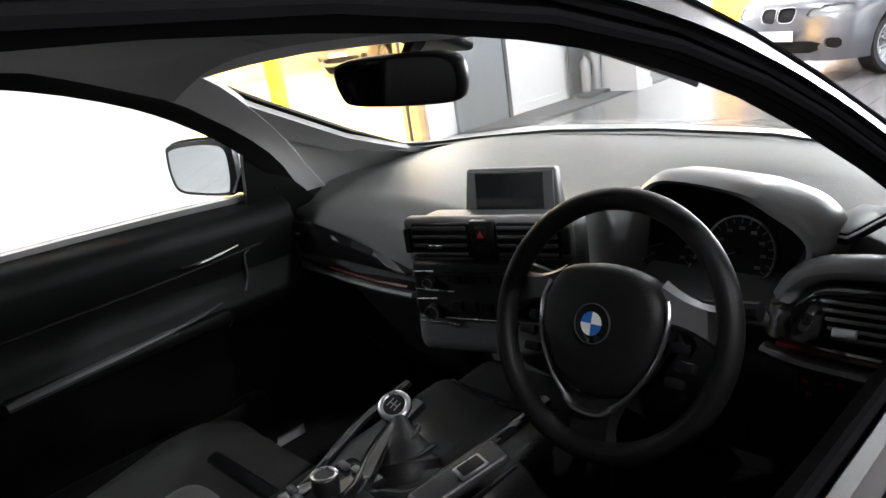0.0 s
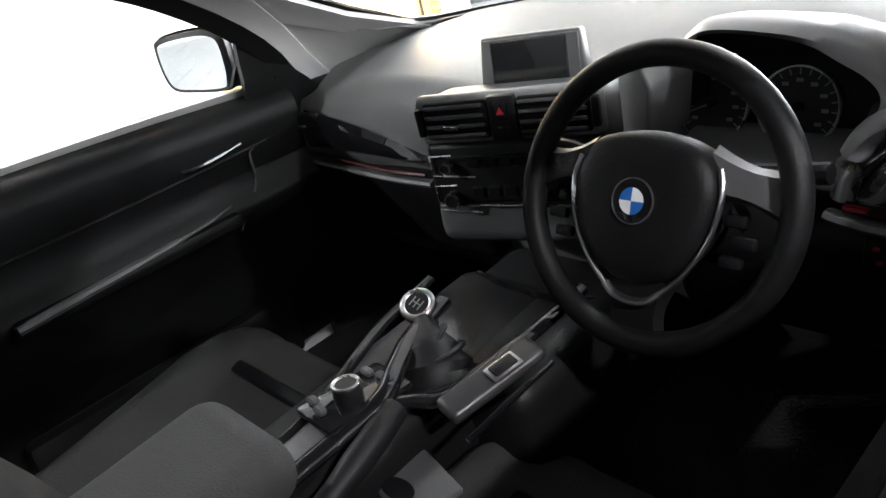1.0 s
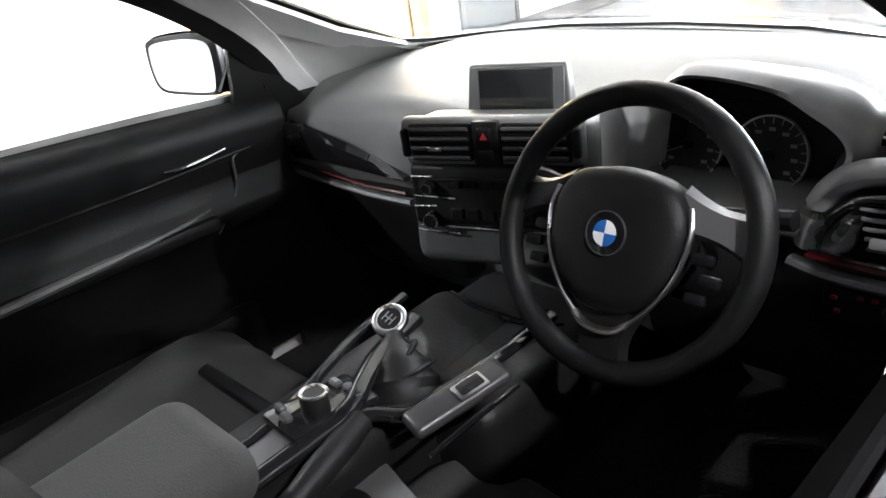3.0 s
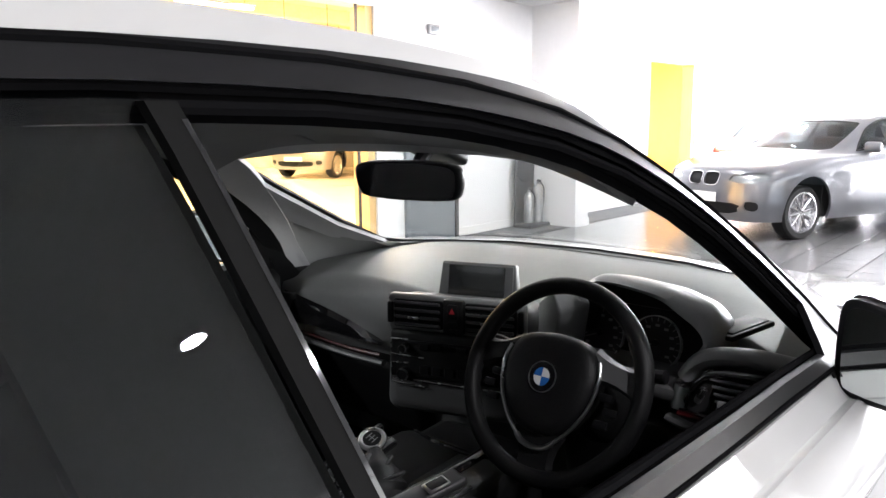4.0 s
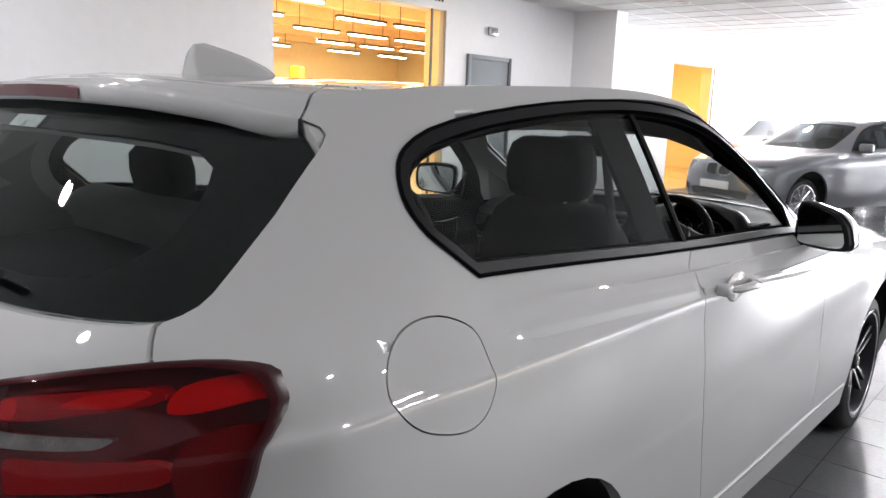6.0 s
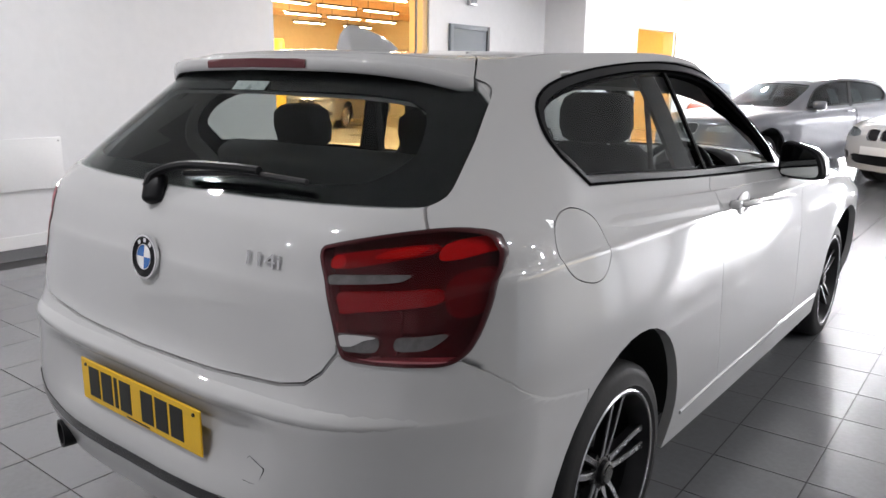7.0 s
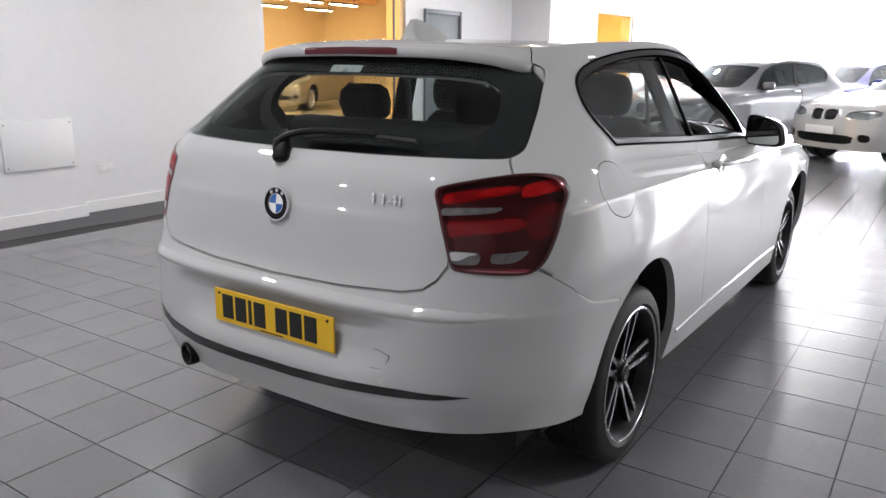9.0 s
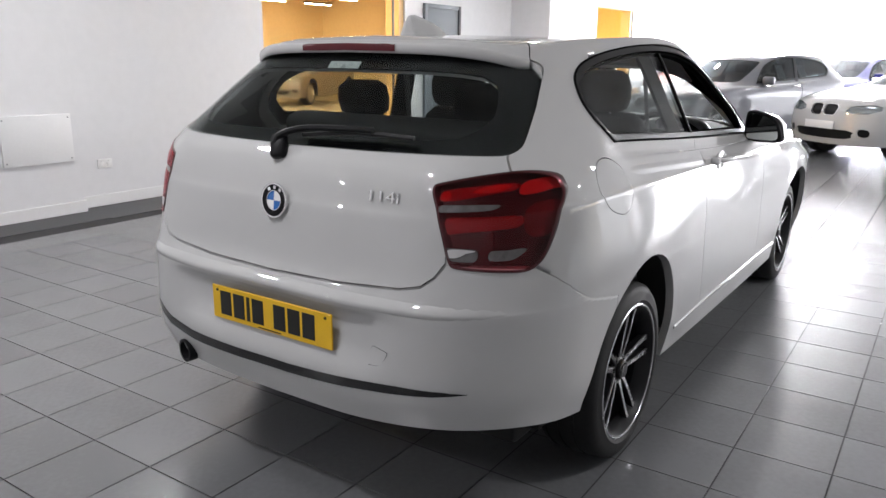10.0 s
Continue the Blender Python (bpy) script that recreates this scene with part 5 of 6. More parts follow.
# floor, firewall and side cards
part("cabin_floor", box(-.76, .76, -.55, 2.2, .29, .32), M_CARPET, car, "black carpeted floor")
part("firewall", box(-.76, .76, 2.12, 2.16, .3, 1.0), M_CARPET, car)
part("tunnel", rot_box(pose(0, 1.1, .40), .20, 2.0, .22, .05, 3), M_CARPET, car)
for s, d in ((1, door_r), (-1, door_l)):
    card = new("door_card")
    card.parent = d
    tagged(card, "black door lining with a leather rest and pull")
    b = bmesh.new()
    # sections along the door: (y, top z)
    secs = []
    for y in (.74, .9, 1.1, 1.3, 1.5, 1.62, 1.70):
        zt = (1.050 if s > 0 else 1.036) - (y - .74) * .052
        c = 0 if y < 1.55 else (y - 1.55) * .25
        e = .042 if s > 0 else 0
        secs.append([b.verts.new((s * x, y, z)) for x, z in ((.762, zt - .004), (.735 - c * .2 + e * .4, zt + .004), (.690 + e, zt - .02), (.684 + e, zt - .06), (.692 + e * .7, zt - .11), (.700 + e * .3, zt - .15), (.700, .84), (.688, .80), (.672, .785), (.672, .76), (.70, .735), (.705, .62), (.695, .52), (.70, .42), (.745, .36))])
    for p, q in zip(secs, secs[1:]):
        for k in range(len(p) - 1):
            b.faces.new((p[k], p[k + 1], q[k + 1], q[k]))
    bmesh.ops.recalc_face_normals(b, faces=b.faces)
    part("lining", b, M_LEATHER, card, "", True, 60)
    part("grab_strip", tube([(s * .662, .98, .768), (s * .652, 1.12, .778), (s * .650, 1.26, .785), (s * .660, 1.38, .790), (s * .674, 1.46, .797)], [.013, .012, .009, .005, .003], 8, 18, flat=.8), M_GREYP, card, "silver-grey pull strip")
    part("grab_base", rot_box(pose(s * .68, 1.22, .765, 0, 0, 0), .05, .5, .035, .012, 2), M_DARK, card)
    part("waist_line", tube([(s * .692, .80, .885), (s * .690, 1.1, .885), (s * .690, 1.4, .888), (s * .692, 1.60, .895)], .004, 6, 14), M_DARK, card)
    part("release_lever", tube([(s * .688, 1.39, .905), (s * .675, 1.42, .905), (s * .672, 1.47, .909), (s * .676, 1.53, .915)], [.005, .008, .008, .005], 8, 12, flat=.7), M_CHROME, card, "chrome door release lever")
    part("lever_bowl", rot_box(pose(s * .697, 1.46, .905), .014, .17, .05, .006, 2), M_DARK, card)
    part("front_strip", tube([(s * .690, 1.565, .892), (s * .690, 1.549, .880), (s * .690, 1.543, .826), (s * .688, 1.512, .774), (s * .686, 1.468, .730)], [.002, .0035, .003, .0035, .0015], 6, 16), M_GREYP, card)
    part("door_pocket", rot_box(pose(s * .675, 1.2, .47), .05, .62, .16, .02, 2), M_DARK, card)
for s in (1, -1):
    part("footwell_lining", box(min(s * .735, s * .755), max(s * .735, s * .755), 1.64, 2.14, .31, .97), M_CARPET, car, "black footwell side lining")
    part("side_lining", rot_box(pose(s * .70, .22, .73), .06, 1.08, .58, .02, 2), M_LEATHER, car, "dark rear side lining")

# dashboard body: sections along x
dash = new("dashboard")
dash.parent = car
tagged(dash, "moulded dashboard with its top coloured as lit and dark trim bands")
b = bmesh.new()
secs = []
for x in [-.735, -.70, -.62, -.5, -.38, -.28, -.22, -.1, 0, .1, .2, .26, .34, .42, .5, .58, .64, .70, .735]:
    ws = float(np.interp(abs(x), (0, .28, .42, .56, .67, .735), (2.315, 2.285, 2.245, 2.165, 2.03, 1.95)))     # front edge under the windscreen
    edge = 1.735 if x < -.24 else (1.735 + (x + .24) * .15 if x < .22 else (1.90 if x < .53 else 1.80))
    top = 1.028 - .055 * max(0, (abs(x) - .45) / .3) ** 1.5
    fz = .90 + .05 * min(1, max(0, (x + .75) / .5)) if x < -.24 else .955
    if x > .5:
        fz = .94 - .10 * (x - .5)
    mid = max(0, 1 - abs(x + .06) / .24)
    pts = [(ws, top - .006), (ws - .05, top + .004), (min(2.07, ws - .08), top + .004), ((min(2.13, ws) + edge) / 2, top - .008 - .022 * mid), (edge + .05, top - .036 - .032 * mid), (edge + .01, (top + fz) / 2 - .004 - .03 * mid), (edge - .004, fz), (edge - .012, fz - .035), (edge - .02, fz - .075), (edge - .012, fz - .105), (edge + .02, fz - .14), (edge + .06, .62), (edge + .20, .45)]
    secs.append([b.verts.new((x, y, z)) for y, z in pts])
for p, q in zip(secs, secs[1:]):
    for k in range(len(p) - 1):
        b.faces.new((p[k], p[k + 1], q[k + 1], q[k]))
bmesh.ops.recalc_face_normals(b, faces=b.faces)
part("dash_top", b, M_DASH, dash, "soft dashboard top, coloured grey as lit through the windscreen", True, 70)
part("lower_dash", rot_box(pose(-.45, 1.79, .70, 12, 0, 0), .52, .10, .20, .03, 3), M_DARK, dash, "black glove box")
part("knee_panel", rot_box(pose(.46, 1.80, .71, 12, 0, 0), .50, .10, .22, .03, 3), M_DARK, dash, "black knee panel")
# passenger trim blade, red line, silver line
b = bmesh.new()
rows = []
for f in [i / 10 for i in range(11)]:
    x = -.70 + f * .40
    y = 1.712 - .015 * math.sin(f * 3.1)
    zc = .872 - .035 * f + .015 * math.sin(f * 3.1)
    hh = .042 * (1 - f) ** .8 + .006
    rows.append([b.verts.new(p) for p in ((x, y + .012, zc + hh), (x, y - .002, zc + hh * .6), (x, y - .006, zc), (x, y - .002, zc - hh * .8), (x, y + .012, zc - hh))])
for p, q in zip(rows, rows[1:]):
    for k in range(4):
        b.faces.new((p[k], p[k + 1], q[k + 1], q[k]))
bmesh.ops.recalc_face_normals(b, faces=b.faces)
part("trim_blade", b, M_GLOSS, dash, "gloss black trim blade")
part("accent_line", tube([(-.715, 1.704, .822), (-.55, 1.696, .818), (-.40, 1.694, .812), (-.29, 1.70, .812)], .004, 6, 16), M_REDLINE, dash, "dark red accent line")
part("lower_band", tube([(-.715, 1.71, .800), (-.55, 1.70, .797), (-.40, 1.70, .792), (-.28, 1.705, .792)], .011, 8, 16, flat=.7), M_GREYP, dash, "grey lower band")
part("side_vent", rot_box(pose(-.67, 1.706, .895, 0, 0, 15), .075, .02, .055, .01, 2), M_DARK, dash)
part("vent_tab", rot_box(pose(-.672, 1.692, .893, 0, 0, 15), .022, .008, .008, .002), M_CHROME, dash)
# driver side vent pod
pod = new("driver_vent")
pod.parent = dash
tagged(pod, "black air vent with a chrome tab")
part("vent_hood", tube([(.484, 1.735, .862), (.498, 1.731, .925), (.535, 1.730, .966), (.60, 1.735, .978), (.66, 1.742, .976), (.72, 1.755, .966)], .021, 12, 22, flat=.85), M_HOOD, pod)
b = prism(smooth_poly([(.505, .866), (.512, .905), (.540, .945), (.58, .958), (.66, .960), (.725, .955), (.725, .866), (.62, .864)], 2), "y", 1.712, 1.75)
part("vent_frame", b, M_DARK, pod)
part("vent_bezel", tube([(.507, 1.708, .872), (.520, 1.704, .916), (.552, 1.702, .946), (.60, 1.703, .953), (.66, 1.708, .954), (.725, 1.72, .950)], [.005, .006, .009, .010, .010, .010], 12, 26, flat=.8), M_GLOSS, pod, "gloss black vent bezel")
for k in range(5):
    part("vent_slat", rot_box(pose(.635 - .003 * k, 1.708, .884 + .0128 * k, -26, 0, 3), .140, .022, .0055, .002, 2), M_SLATLIT, pod)
part("vent_tab", rot_box(pose(.585, 1.693, .898, -20, 0, 3), .030, .012, .013, .003), M_SILVERTAB, pod, "silver vent tab")
b = prism(smooth_poly([(.512, .874), (.524, .906), (.548, .934), (.561, .936), (.552, .905), (.546, .876)], 2), "y", 1.700, 1.715)
part("wheel_panel", b, M_GREYD, pod)
part("vent_wheel", rot_box(pose(.536, 1.698, .905, 0, 24, 0), .013, .014, .034, .005, 2), M_SATIN, pod)
part("chrome_line", tube([(.498, 1.700, .869), (.58, 1.694, .868), (.66, 1.698, .866), (.73, 1.712, .862)], .0034, 6, 14), M_CHROME, pod)
part("accent_line", tube([(.494, 1.702, .860), (.58, 1.696, .859), (.66, 1.700, .857), (.73, 1.714, .853)], .0055, 6, 14), M_REDLINE, pod)
part("lower_band", tube([(.470, 1.715, .842), (.52, 1.703, .838), (.60, 1.700, .836), (.73, 1.712, .828)], .012, 8, 14, flat=.7), M_GREYP, pod)
part("light_switch", rot_box(pose(.585, 1.716, .796), .14, .02, .05, .008, 2), M_DARK, pod)
for x, z in ((.532, .807), (.537, .788), (.563, .813), (.58, .814)):
    part("switch_symbol", rot_box(pose(x, 1.704, z), .007, .004, .005), M_REDSW, pod)
part("switch_knob", lathe([(0, .012), (.013, .011), (.016, 0)], 24, pose(.605, 1.705, .800, 90)), M_GREYD, pod)
part("demist_slot", rot_box(pose(.552, 1.835, 1.006, 8, -3, -22), .055, .10, .012, .004), M_BLACK, dash, "black demister slot")
part("demist_rim", rot_box(pose(.552, 1.835, 1.0025, 8, -3, -22), .068, .115, .012, .005), M_DARK, dash)

# instrument hood and dials
hood = new("instrument_hood")
hood.parent = dash
tagged(hood, "hood over two round dials, coloured paler as if lit")
# lower edge of the hood's lip from the centre stack over the dials and down to the side vent: x, z
LIP = [(.252, .955), (.258, 1.0), (.268, 1.045), (.295, 1.070), (.335, 1.074), (.398, 1.067), (.440, 1.056), (.474, 1.036), (.503, 1.018), (.520, .998), (.520, .976), (.500, .955)]
lip = spline([(x, 0, z) for x, z in LIP], 45)
b = bmesh.new()
rows = []
for k, p in enumerate(lip):
    t = (lip[min(k + 1, 44)] - lip[max(k - 1, 0)]).normalized()
    o = Vector((-t.z, 0, t.x))                       # outwards
    f = k / 44
    wide = .014 + .024 * math.exp(-((f - .70) / .17) ** 2)
    out = lambda d, y: p + o * d + Vector((0, y, 0))
    rows.append([b.verts.new(q) for q in (out(0, 1.750), out(-.002, 1.738), out(wide * .3, 1.733), out(wide * .75, 1.744), out(wide, 1.770), out(wide * 1.0, 1.83) + Vector((0, 0, -.012)), out(wide * .6, 1.93) + Vector((0, 0, -.055)), out(wide * .2, 2.0) + Vector((0, 0, -.11)))])
for p, q in zip(rows, rows[1:]):
    for k in range(7):
        b.faces.new((p[k], p[k + 1], q[k + 1], q[k]))
bmesh.ops.recalc_face_normals(b, faces=b.faces)
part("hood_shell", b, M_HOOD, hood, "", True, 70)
b = bmesh.new()
rows = []
for p in lip:
    rows.append([b.verts.new((.385 + (p.x - .385) * k, y, .995 + (p.z - .995) * k)) for y, k in ((1.750, .995), (1.78, .95), (1.842, .86))])
for p, q in zip(rows, rows[1:]):
    for k in range(2):
        b.faces.new((p[k], p[k + 1], q[k + 1], q[k]))
b.faces.new([r[2] for r in rows])
part("hood_inner", b, M_BLACK, hood, "", True, 70)
part("dial_panel", rot_box(pose(.375, 1.828, .945, -12, 0, 0), .27, .012, .14, .004), M_BLACK, hood)
part("hood_base", rot_box(pose(.375, 1.775, .895, 12, 0, 0), .27, .12, .03, .01, 2), M_GREYP, hood)
b = bmesh.new()
near = [b.verts.new(p) for p in ((.182, 1.705, 1.022), (.238, 1.668, 1.060), (.262, 1.662, 1.020), (.246, 1.668, .935), (.185, 1.70, .925))]
deep = [b.verts.new(v.co + Vector((.012, .10, 0))) for v in near]
b.faces.new(near)
b.faces.new(deep[::-1])
for i in range(5):
    b.faces.new((near[i], near[(i + 1) % 5], deep[(i + 1) % 5], deep[i]))
bmesh.ops.recalc_face_normals(b, faces=b.faces)
bmesh.ops.bevel(b, geom=list(b.edges), offset=.007, segments=3, profile=.5, affect="EDGES")
part("stack_cheek", b, M_DASH, dash, "side of the centre stack in the lit dash colour", True, 60)
for cx in (.272, .396):
    md = pose(cx, 1.812, .949, 78, 0, 0)
    dial = new("dial")
    dial.parent = hood
    tagged(dial, "round dial with a silver ring")
    part("dial_face", lathe([(0, 0), (.054, 0), (.054, .004), (0, .004)], 40, md), M_DIAL, dial)
    part("dial_ring", ring(.054, .0562, 0, .010, 48, md), M_SATIN, dial)
    for k in range(17):
        a = -130 + 16.25 * k
        part("dial_mark", rot_box(md @ pose(0, 0, .0045, 0, 0, a) @ Matrix.Translation((0, .048, 0)), .0015, .008, .001), M_MARK, dial)
        if k % 2 == 0:
            part("figure_bar", rot_box(md @ pose(.036 * math.sin(-radians(a)), .036 * math.cos(radians(a)), .0045), .009, .005, .001), M_MARK, dial)
    part("needle", rot_box(md @ pose(0, 0, .007, 0, 0, 112) @ Matrix.Translation((0, .018, 0)), .0022, .044, .001), M_MARK, dial)
    part("needle_cap", lathe([(0, .010), (.007, .009), (.008, .004)], 20, md), M_BLACK, dial)

# centre stack, turned to the driver
st = new("centre_stack")
st.parent = dash
tagged(st, "dark centre stack with air vents and radio")
MS = pose(-.012, 1.672, 0, 0, 0, 20)


def on_stack(x, y, z, rx=0, ry=0, rz=0):
    return MS @ pose(x, y, z, rx, ry, rz)


# stack body darker than the dash: shade beside the stack, as colour
part("stack_body", rot_box(on_stack(0, .06, .858, -6), .345, .13, .27, .03, 4), M_GREYP, st)
part("vent_panel", rot_box(on_stack(0, -.002, .968), .325, .03, .085, .012, 3), M_DASH, st, "grey vent surround")
for cx in (-.085, .085):
    part("vent_recess", rot_box(on_stack(cx, -.013, .968), .118 if cx < 0 else .118, .018, .066, .005, 2), M_BLACK, st)
    for k in range(4):
        part("vent_slat", rot_box(on_stack(cx, -.021, .942 + .0165 * k, -24, 0, 0), .108, .022, .006, .002, 2), M_SLAT, st)
    part("vent_wheel", rot_box(on_stack(cx + math.copysign(.068, cx), -.018, .968), .014, .016, .05, .005, 2), M_DARK, st)
    part("vent_tab", rot_box(on_stack(cx - .005, -.033, .962), .028, .012, .010, .003), M_CHROME, st, "chrome vent tab")
part("switch_block", rot_box(on_stack(0, -.016, .968), .050, .02, .078, .006, 2), M_DARK, st)
part("hazard_switch", rot_box(on_stack(0, -.027, .980), .026, .008, .034, .005, 2), M_BLACK, st)
b = bmesh.new()
tri = [b.verts.new(p) for p in ((-.007, 0, -.006), (.007, 0, -.006), (0, 0, .007))]
b.faces.new(tri)
b.transform(on_stack(0, -.0315, .983))
part("hazard_symbol", b, M_HAZ, st, "red hazard triangle")
part("lock_switch", rot_box(on_stack(0, -.027, .950), .026, .008, .018, .004, 2), M_BLACK, st)
part("radio_panel", rot_box(on_stack(0, -.004, .870, -4), .318, .03, .115, .012, 3), M_DARK, st, "black radio and heater panel")
part("slot", rot_box(on_stack(.01, -.021, .902, -4), .26, .006, .006, .001), M_BLACK, st)
for z, r, fz in ((.889, .010, .036), (.828, .0145, .046)):
    part("knob", lathe([(0, .018), (r * .9, .018), (r, .015), (r, 0)], 28, on_stack(-.118, -.020, z, 90)), M_DARK, st, "black rotary knob")
    part("knob_ring", ring(r * .82, r * 1.0, .016, .0195, 28, on_stack(-.118, -.020, z, 90)), M_SATIN, st)
    part("frame_line", tube([on_stack(-.152, -.022, z + fz * .5).translation, on_stack(-.152, -.022, z - fz * .5).translation, on_stack(-.07, -.022, z - fz * .62).translation], .0016, 6), M_SATIN, st)
    part("frame_line", tube([on_stack(-.152, -.022, z + fz * .5).translation, on_stack(-.11, -.022, z + fz * .52).translation], .0016, 6), M_SATIN, st)
for k in range(6):
    part("button", rot_box(on_stack(-.070 + .030 * k, -.021, .893, -4), .026, .008, .016, .003, 1), M_BLACK, st)
    part("button", rot_box(on_stack(-.070 + .030 * k, -.021, .838, -4), .026, .008, .022, .003, 1), M_BLACK, st)
part("lower_line", tube([on_stack(-.15, -.018, .812).translation, on_stack(.15, -.018, .806).translation], .002, 6), M_SATIN, st)
# screen
sc = new("display_screen")
sc.parent = dash
tagged(sc, "dark freestanding display in a grey frame")
MSC = pose(-.036, 1.780, 1.0165, -8, 0, 18)
b = bmesh.new()
front = [b.verts.new(MSC @ Vector(p)) for p in ((-.104, 0, -.056), (.100, 0, -.056), (.090, 0, .051), (-.094, 0, .051))]
rear = [b.verts.new(MSC @ Vector(p)) for p in ((-.098, .05, -.056), (.096, .05, -.056), (.084, .04, .049), (-.086, .04, .049))]
b.faces.new(front)
b.faces.new(rear[::-1])
for i in range(4):
    b.faces.new((front[i], front[(i + 1) % 4], rear[(i + 1) % 4], rear[i]))
bmesh.ops.recalc_face_normals(b, faces=b.faces)
bmesh.ops.bevel(b, geom=list(b.edges), offset=.006, segments=3, profile=.5, affect="EDGES")
part("screen_frame", b, M_GREYP, sc, "dark grey display housing", True, 60)
part("screen_bezel", rot_box(MSC @ pose(-.002, -.001, -.003), .176, .006, .098, .003, 2), M_GREYP, sc)
part("screen_pane", rot_box(MSC @ pose(-.004, -.004, -.002), .140, .004, .090, .002, 1), M_SCREEN, sc, "glossy black screen")

# steering wheel
sw = new("steering_wheel")
sw.parent = car
tagged(sw, "black leather steering wheel with silver spoke trim")
MW = pose(.362, 1.480, .954, 66, 0, 0)      # local z towards the driver


def torus(R0, r, m, seg=64, sides=14, flat=1.0):
    b2 = bmesh.new()
    rg = []
    for i in range(seg):
        a = 2 * math.pi * i / seg
        rg.append([b2.verts.new(((R0 + r * math.cos(t)) * math.cos(a), (R0 + r * math.cos(t)) * math.sin(a), r * flat * math.sin(t))) for t in [2 * math.pi * k / sides for k in range(sides)]])
    for i in range(seg):
        p, q = rg[i], rg[(i + 1) % seg]
        for k in range(sides):
            b2.faces.new((p[k], q[k], q[(k + 1) % sides], p[(k + 1) % sides]))
    bmesh.ops.recalc_face_normals(b2, faces=b2.faces)
    b2.transform(m)
    return b2


part("rim", torus(.1665, .0155, MW, 72, 14, 1.1), M_LEATHER, sw, "black leather rim")
PAD = smooth_poly([(-.078, .055), (-.055, .072), (0, .080), (.055, .072), (.078, .055), (.092, .02), (.084, -.03), (.060, -.072), (.030, -.092), (0, -.096), (-.030, -.092), (-.060, -.072), (-.084, -.03), (-.092, .02)], 3)
b = bmesh.new()
rg = []
for h, k in ((-.03, .92), (.0, 1.0), (.014, .985), (.024, .93), (.030, .80), (.033, .5)):
    rg.append([b.verts.new((x * k, y * k, h)) for x, y in PAD])
n = len(PAD)
for p, q in zip(rg, rg[1:]):
    for i in range(n):
        b.faces.new((p[i], p[(i + 1) % n], q[(i + 1) % n], q[i]))
b.faces.new(rg[-1])
bmesh.ops.recalc_face_normals(b, faces=b.faces)
b.transform(MW)
part("airbag_pad", b, M_LEATHER, sw, "padded black hub", True, 60)
for s in (-1, 1):
    b = bmesh.new()
    rows = []
    for f in [i / 6 for i in range(7)]:
        x = s * (.075 + f * .092)
        hw = .030 - .012 * math.sin(f * 3.14) + .006 * f
        yc = .018 + .022 * (1 - f)
        z = .010 - .012 * f
        rows.append([b.verts.new(p) for p in ((x, yc + hw, z - .012), (x, yc + hw * .7, z), (x, yc - hw * .7, z), (x, yc - hw, z - .012))])
    for p, q in zip(rows, rows[1:]):
        for k in range(3):
            b.faces.new((p[k], p[k + 1], q[k + 1], q[k]))
    bmesh.ops.recalc_face_normals(b, faces=b.faces)
    b.transform(MW)
    # right spoke takes a paler material: the light on it, as colour
    part("spoke", b, M_GREYP if s > 0 else M_DARK, sw, "spoke, coloured grey on the lit right and dark on the left")
    part("spoke_trim", tube([MW @ Vector(p) for p in ((s * .088, .045, .014), (s * .094, .015, .016), (s * .086, -.032, .016), (s * .062, -.075, .016), (s * .034, -.104, .014))], .0035, 8, 18), M_SATIN, sw, "satin silver spoke trim")
    for k in range(3):
        part("wheel_button", rot_box(MW @ pose(s * (.108 + .012 * (k % 2)), -.008 - .022 * k, .004), .026, .014, .012, .004, 2), M_BLACK, sw)
b = bmesh.new()
rows = []
for f in [i / 8 for i in range(9)]:
    y = -.088 - f * .078
    hw = .052 - .018 * math.sin(f * 2.6)
    z = .012 - .012 * f
    rows.append([b.verts.new(p) for p in ((-hw, y, z - .014), (-hw * .82, y, z), (hw * .82, y, z), (hw, y, z - .014))])
for p, q in zip(rows, rows[1:]):
    for k in range(3):
        b.faces.new((p[k], p[k + 1], q[k + 1], q[k]))
bmesh.ops.recalc_face_normals(b, faces=b.faces)
b.transform(MW)
part("lower_spoke", b, M_DARK, sw)
part("lower_trim", tube([MW @ Vector(p) for p in ((-.036, -.102, .013), (-.022, -.113, .013), (0, -.117, .013), (.022, -.113, .013), (.036, -.102, .013))], .006, 8, 14, flat=.7), M_SATIN, sw)
mr = MW @ pose(0, 0, .030)
part("roundel_base", lathe([(0, 0), (.0255, 0), (.0255, .005), (0, .006)], 40, mr), M_GLOSS, sw)
part("roundel_ring", ring(.0252, .0264, .002, .0062, 40, mr), M_SATIN, sw)
for k in range(4):
    b = bmesh.new()
    c = b.verts.new((0, 0, .0075))
    arc = [b.verts.new((.0155 * math.cos(radians(90 * k + 11.25 * i)), .0155 * math.sin(radians(90 * k + 11.25 * i)), .0068)) for i in range(9)]
    for i in range(8):
        b.faces.new((c, arc[i], arc[i + 1]))
    b.transform(mr)
    part("roundel_quarter", b, M_BLUE if k % 2 else M_WHITE, sw)
part("column_shroud", tube([MW @ Vector((0, 0, -.01)), MW @ Vector((0, -.01, -.10)), MW @ Vector((0, -.02, -.22))], [.05, .06, .07], 16, 8), M_DARK, sw)
for s in (-1, 1):
    part("stalk", tube([MW @ Vector((s * .04, .04, -.05)), MW @ Vector((s * .12, .045, -.055)), MW @ Vector((s * .175, .05, -.05))], [.009, .010, .012], 10, 10), M_BLACK, sw, "black column stalk")

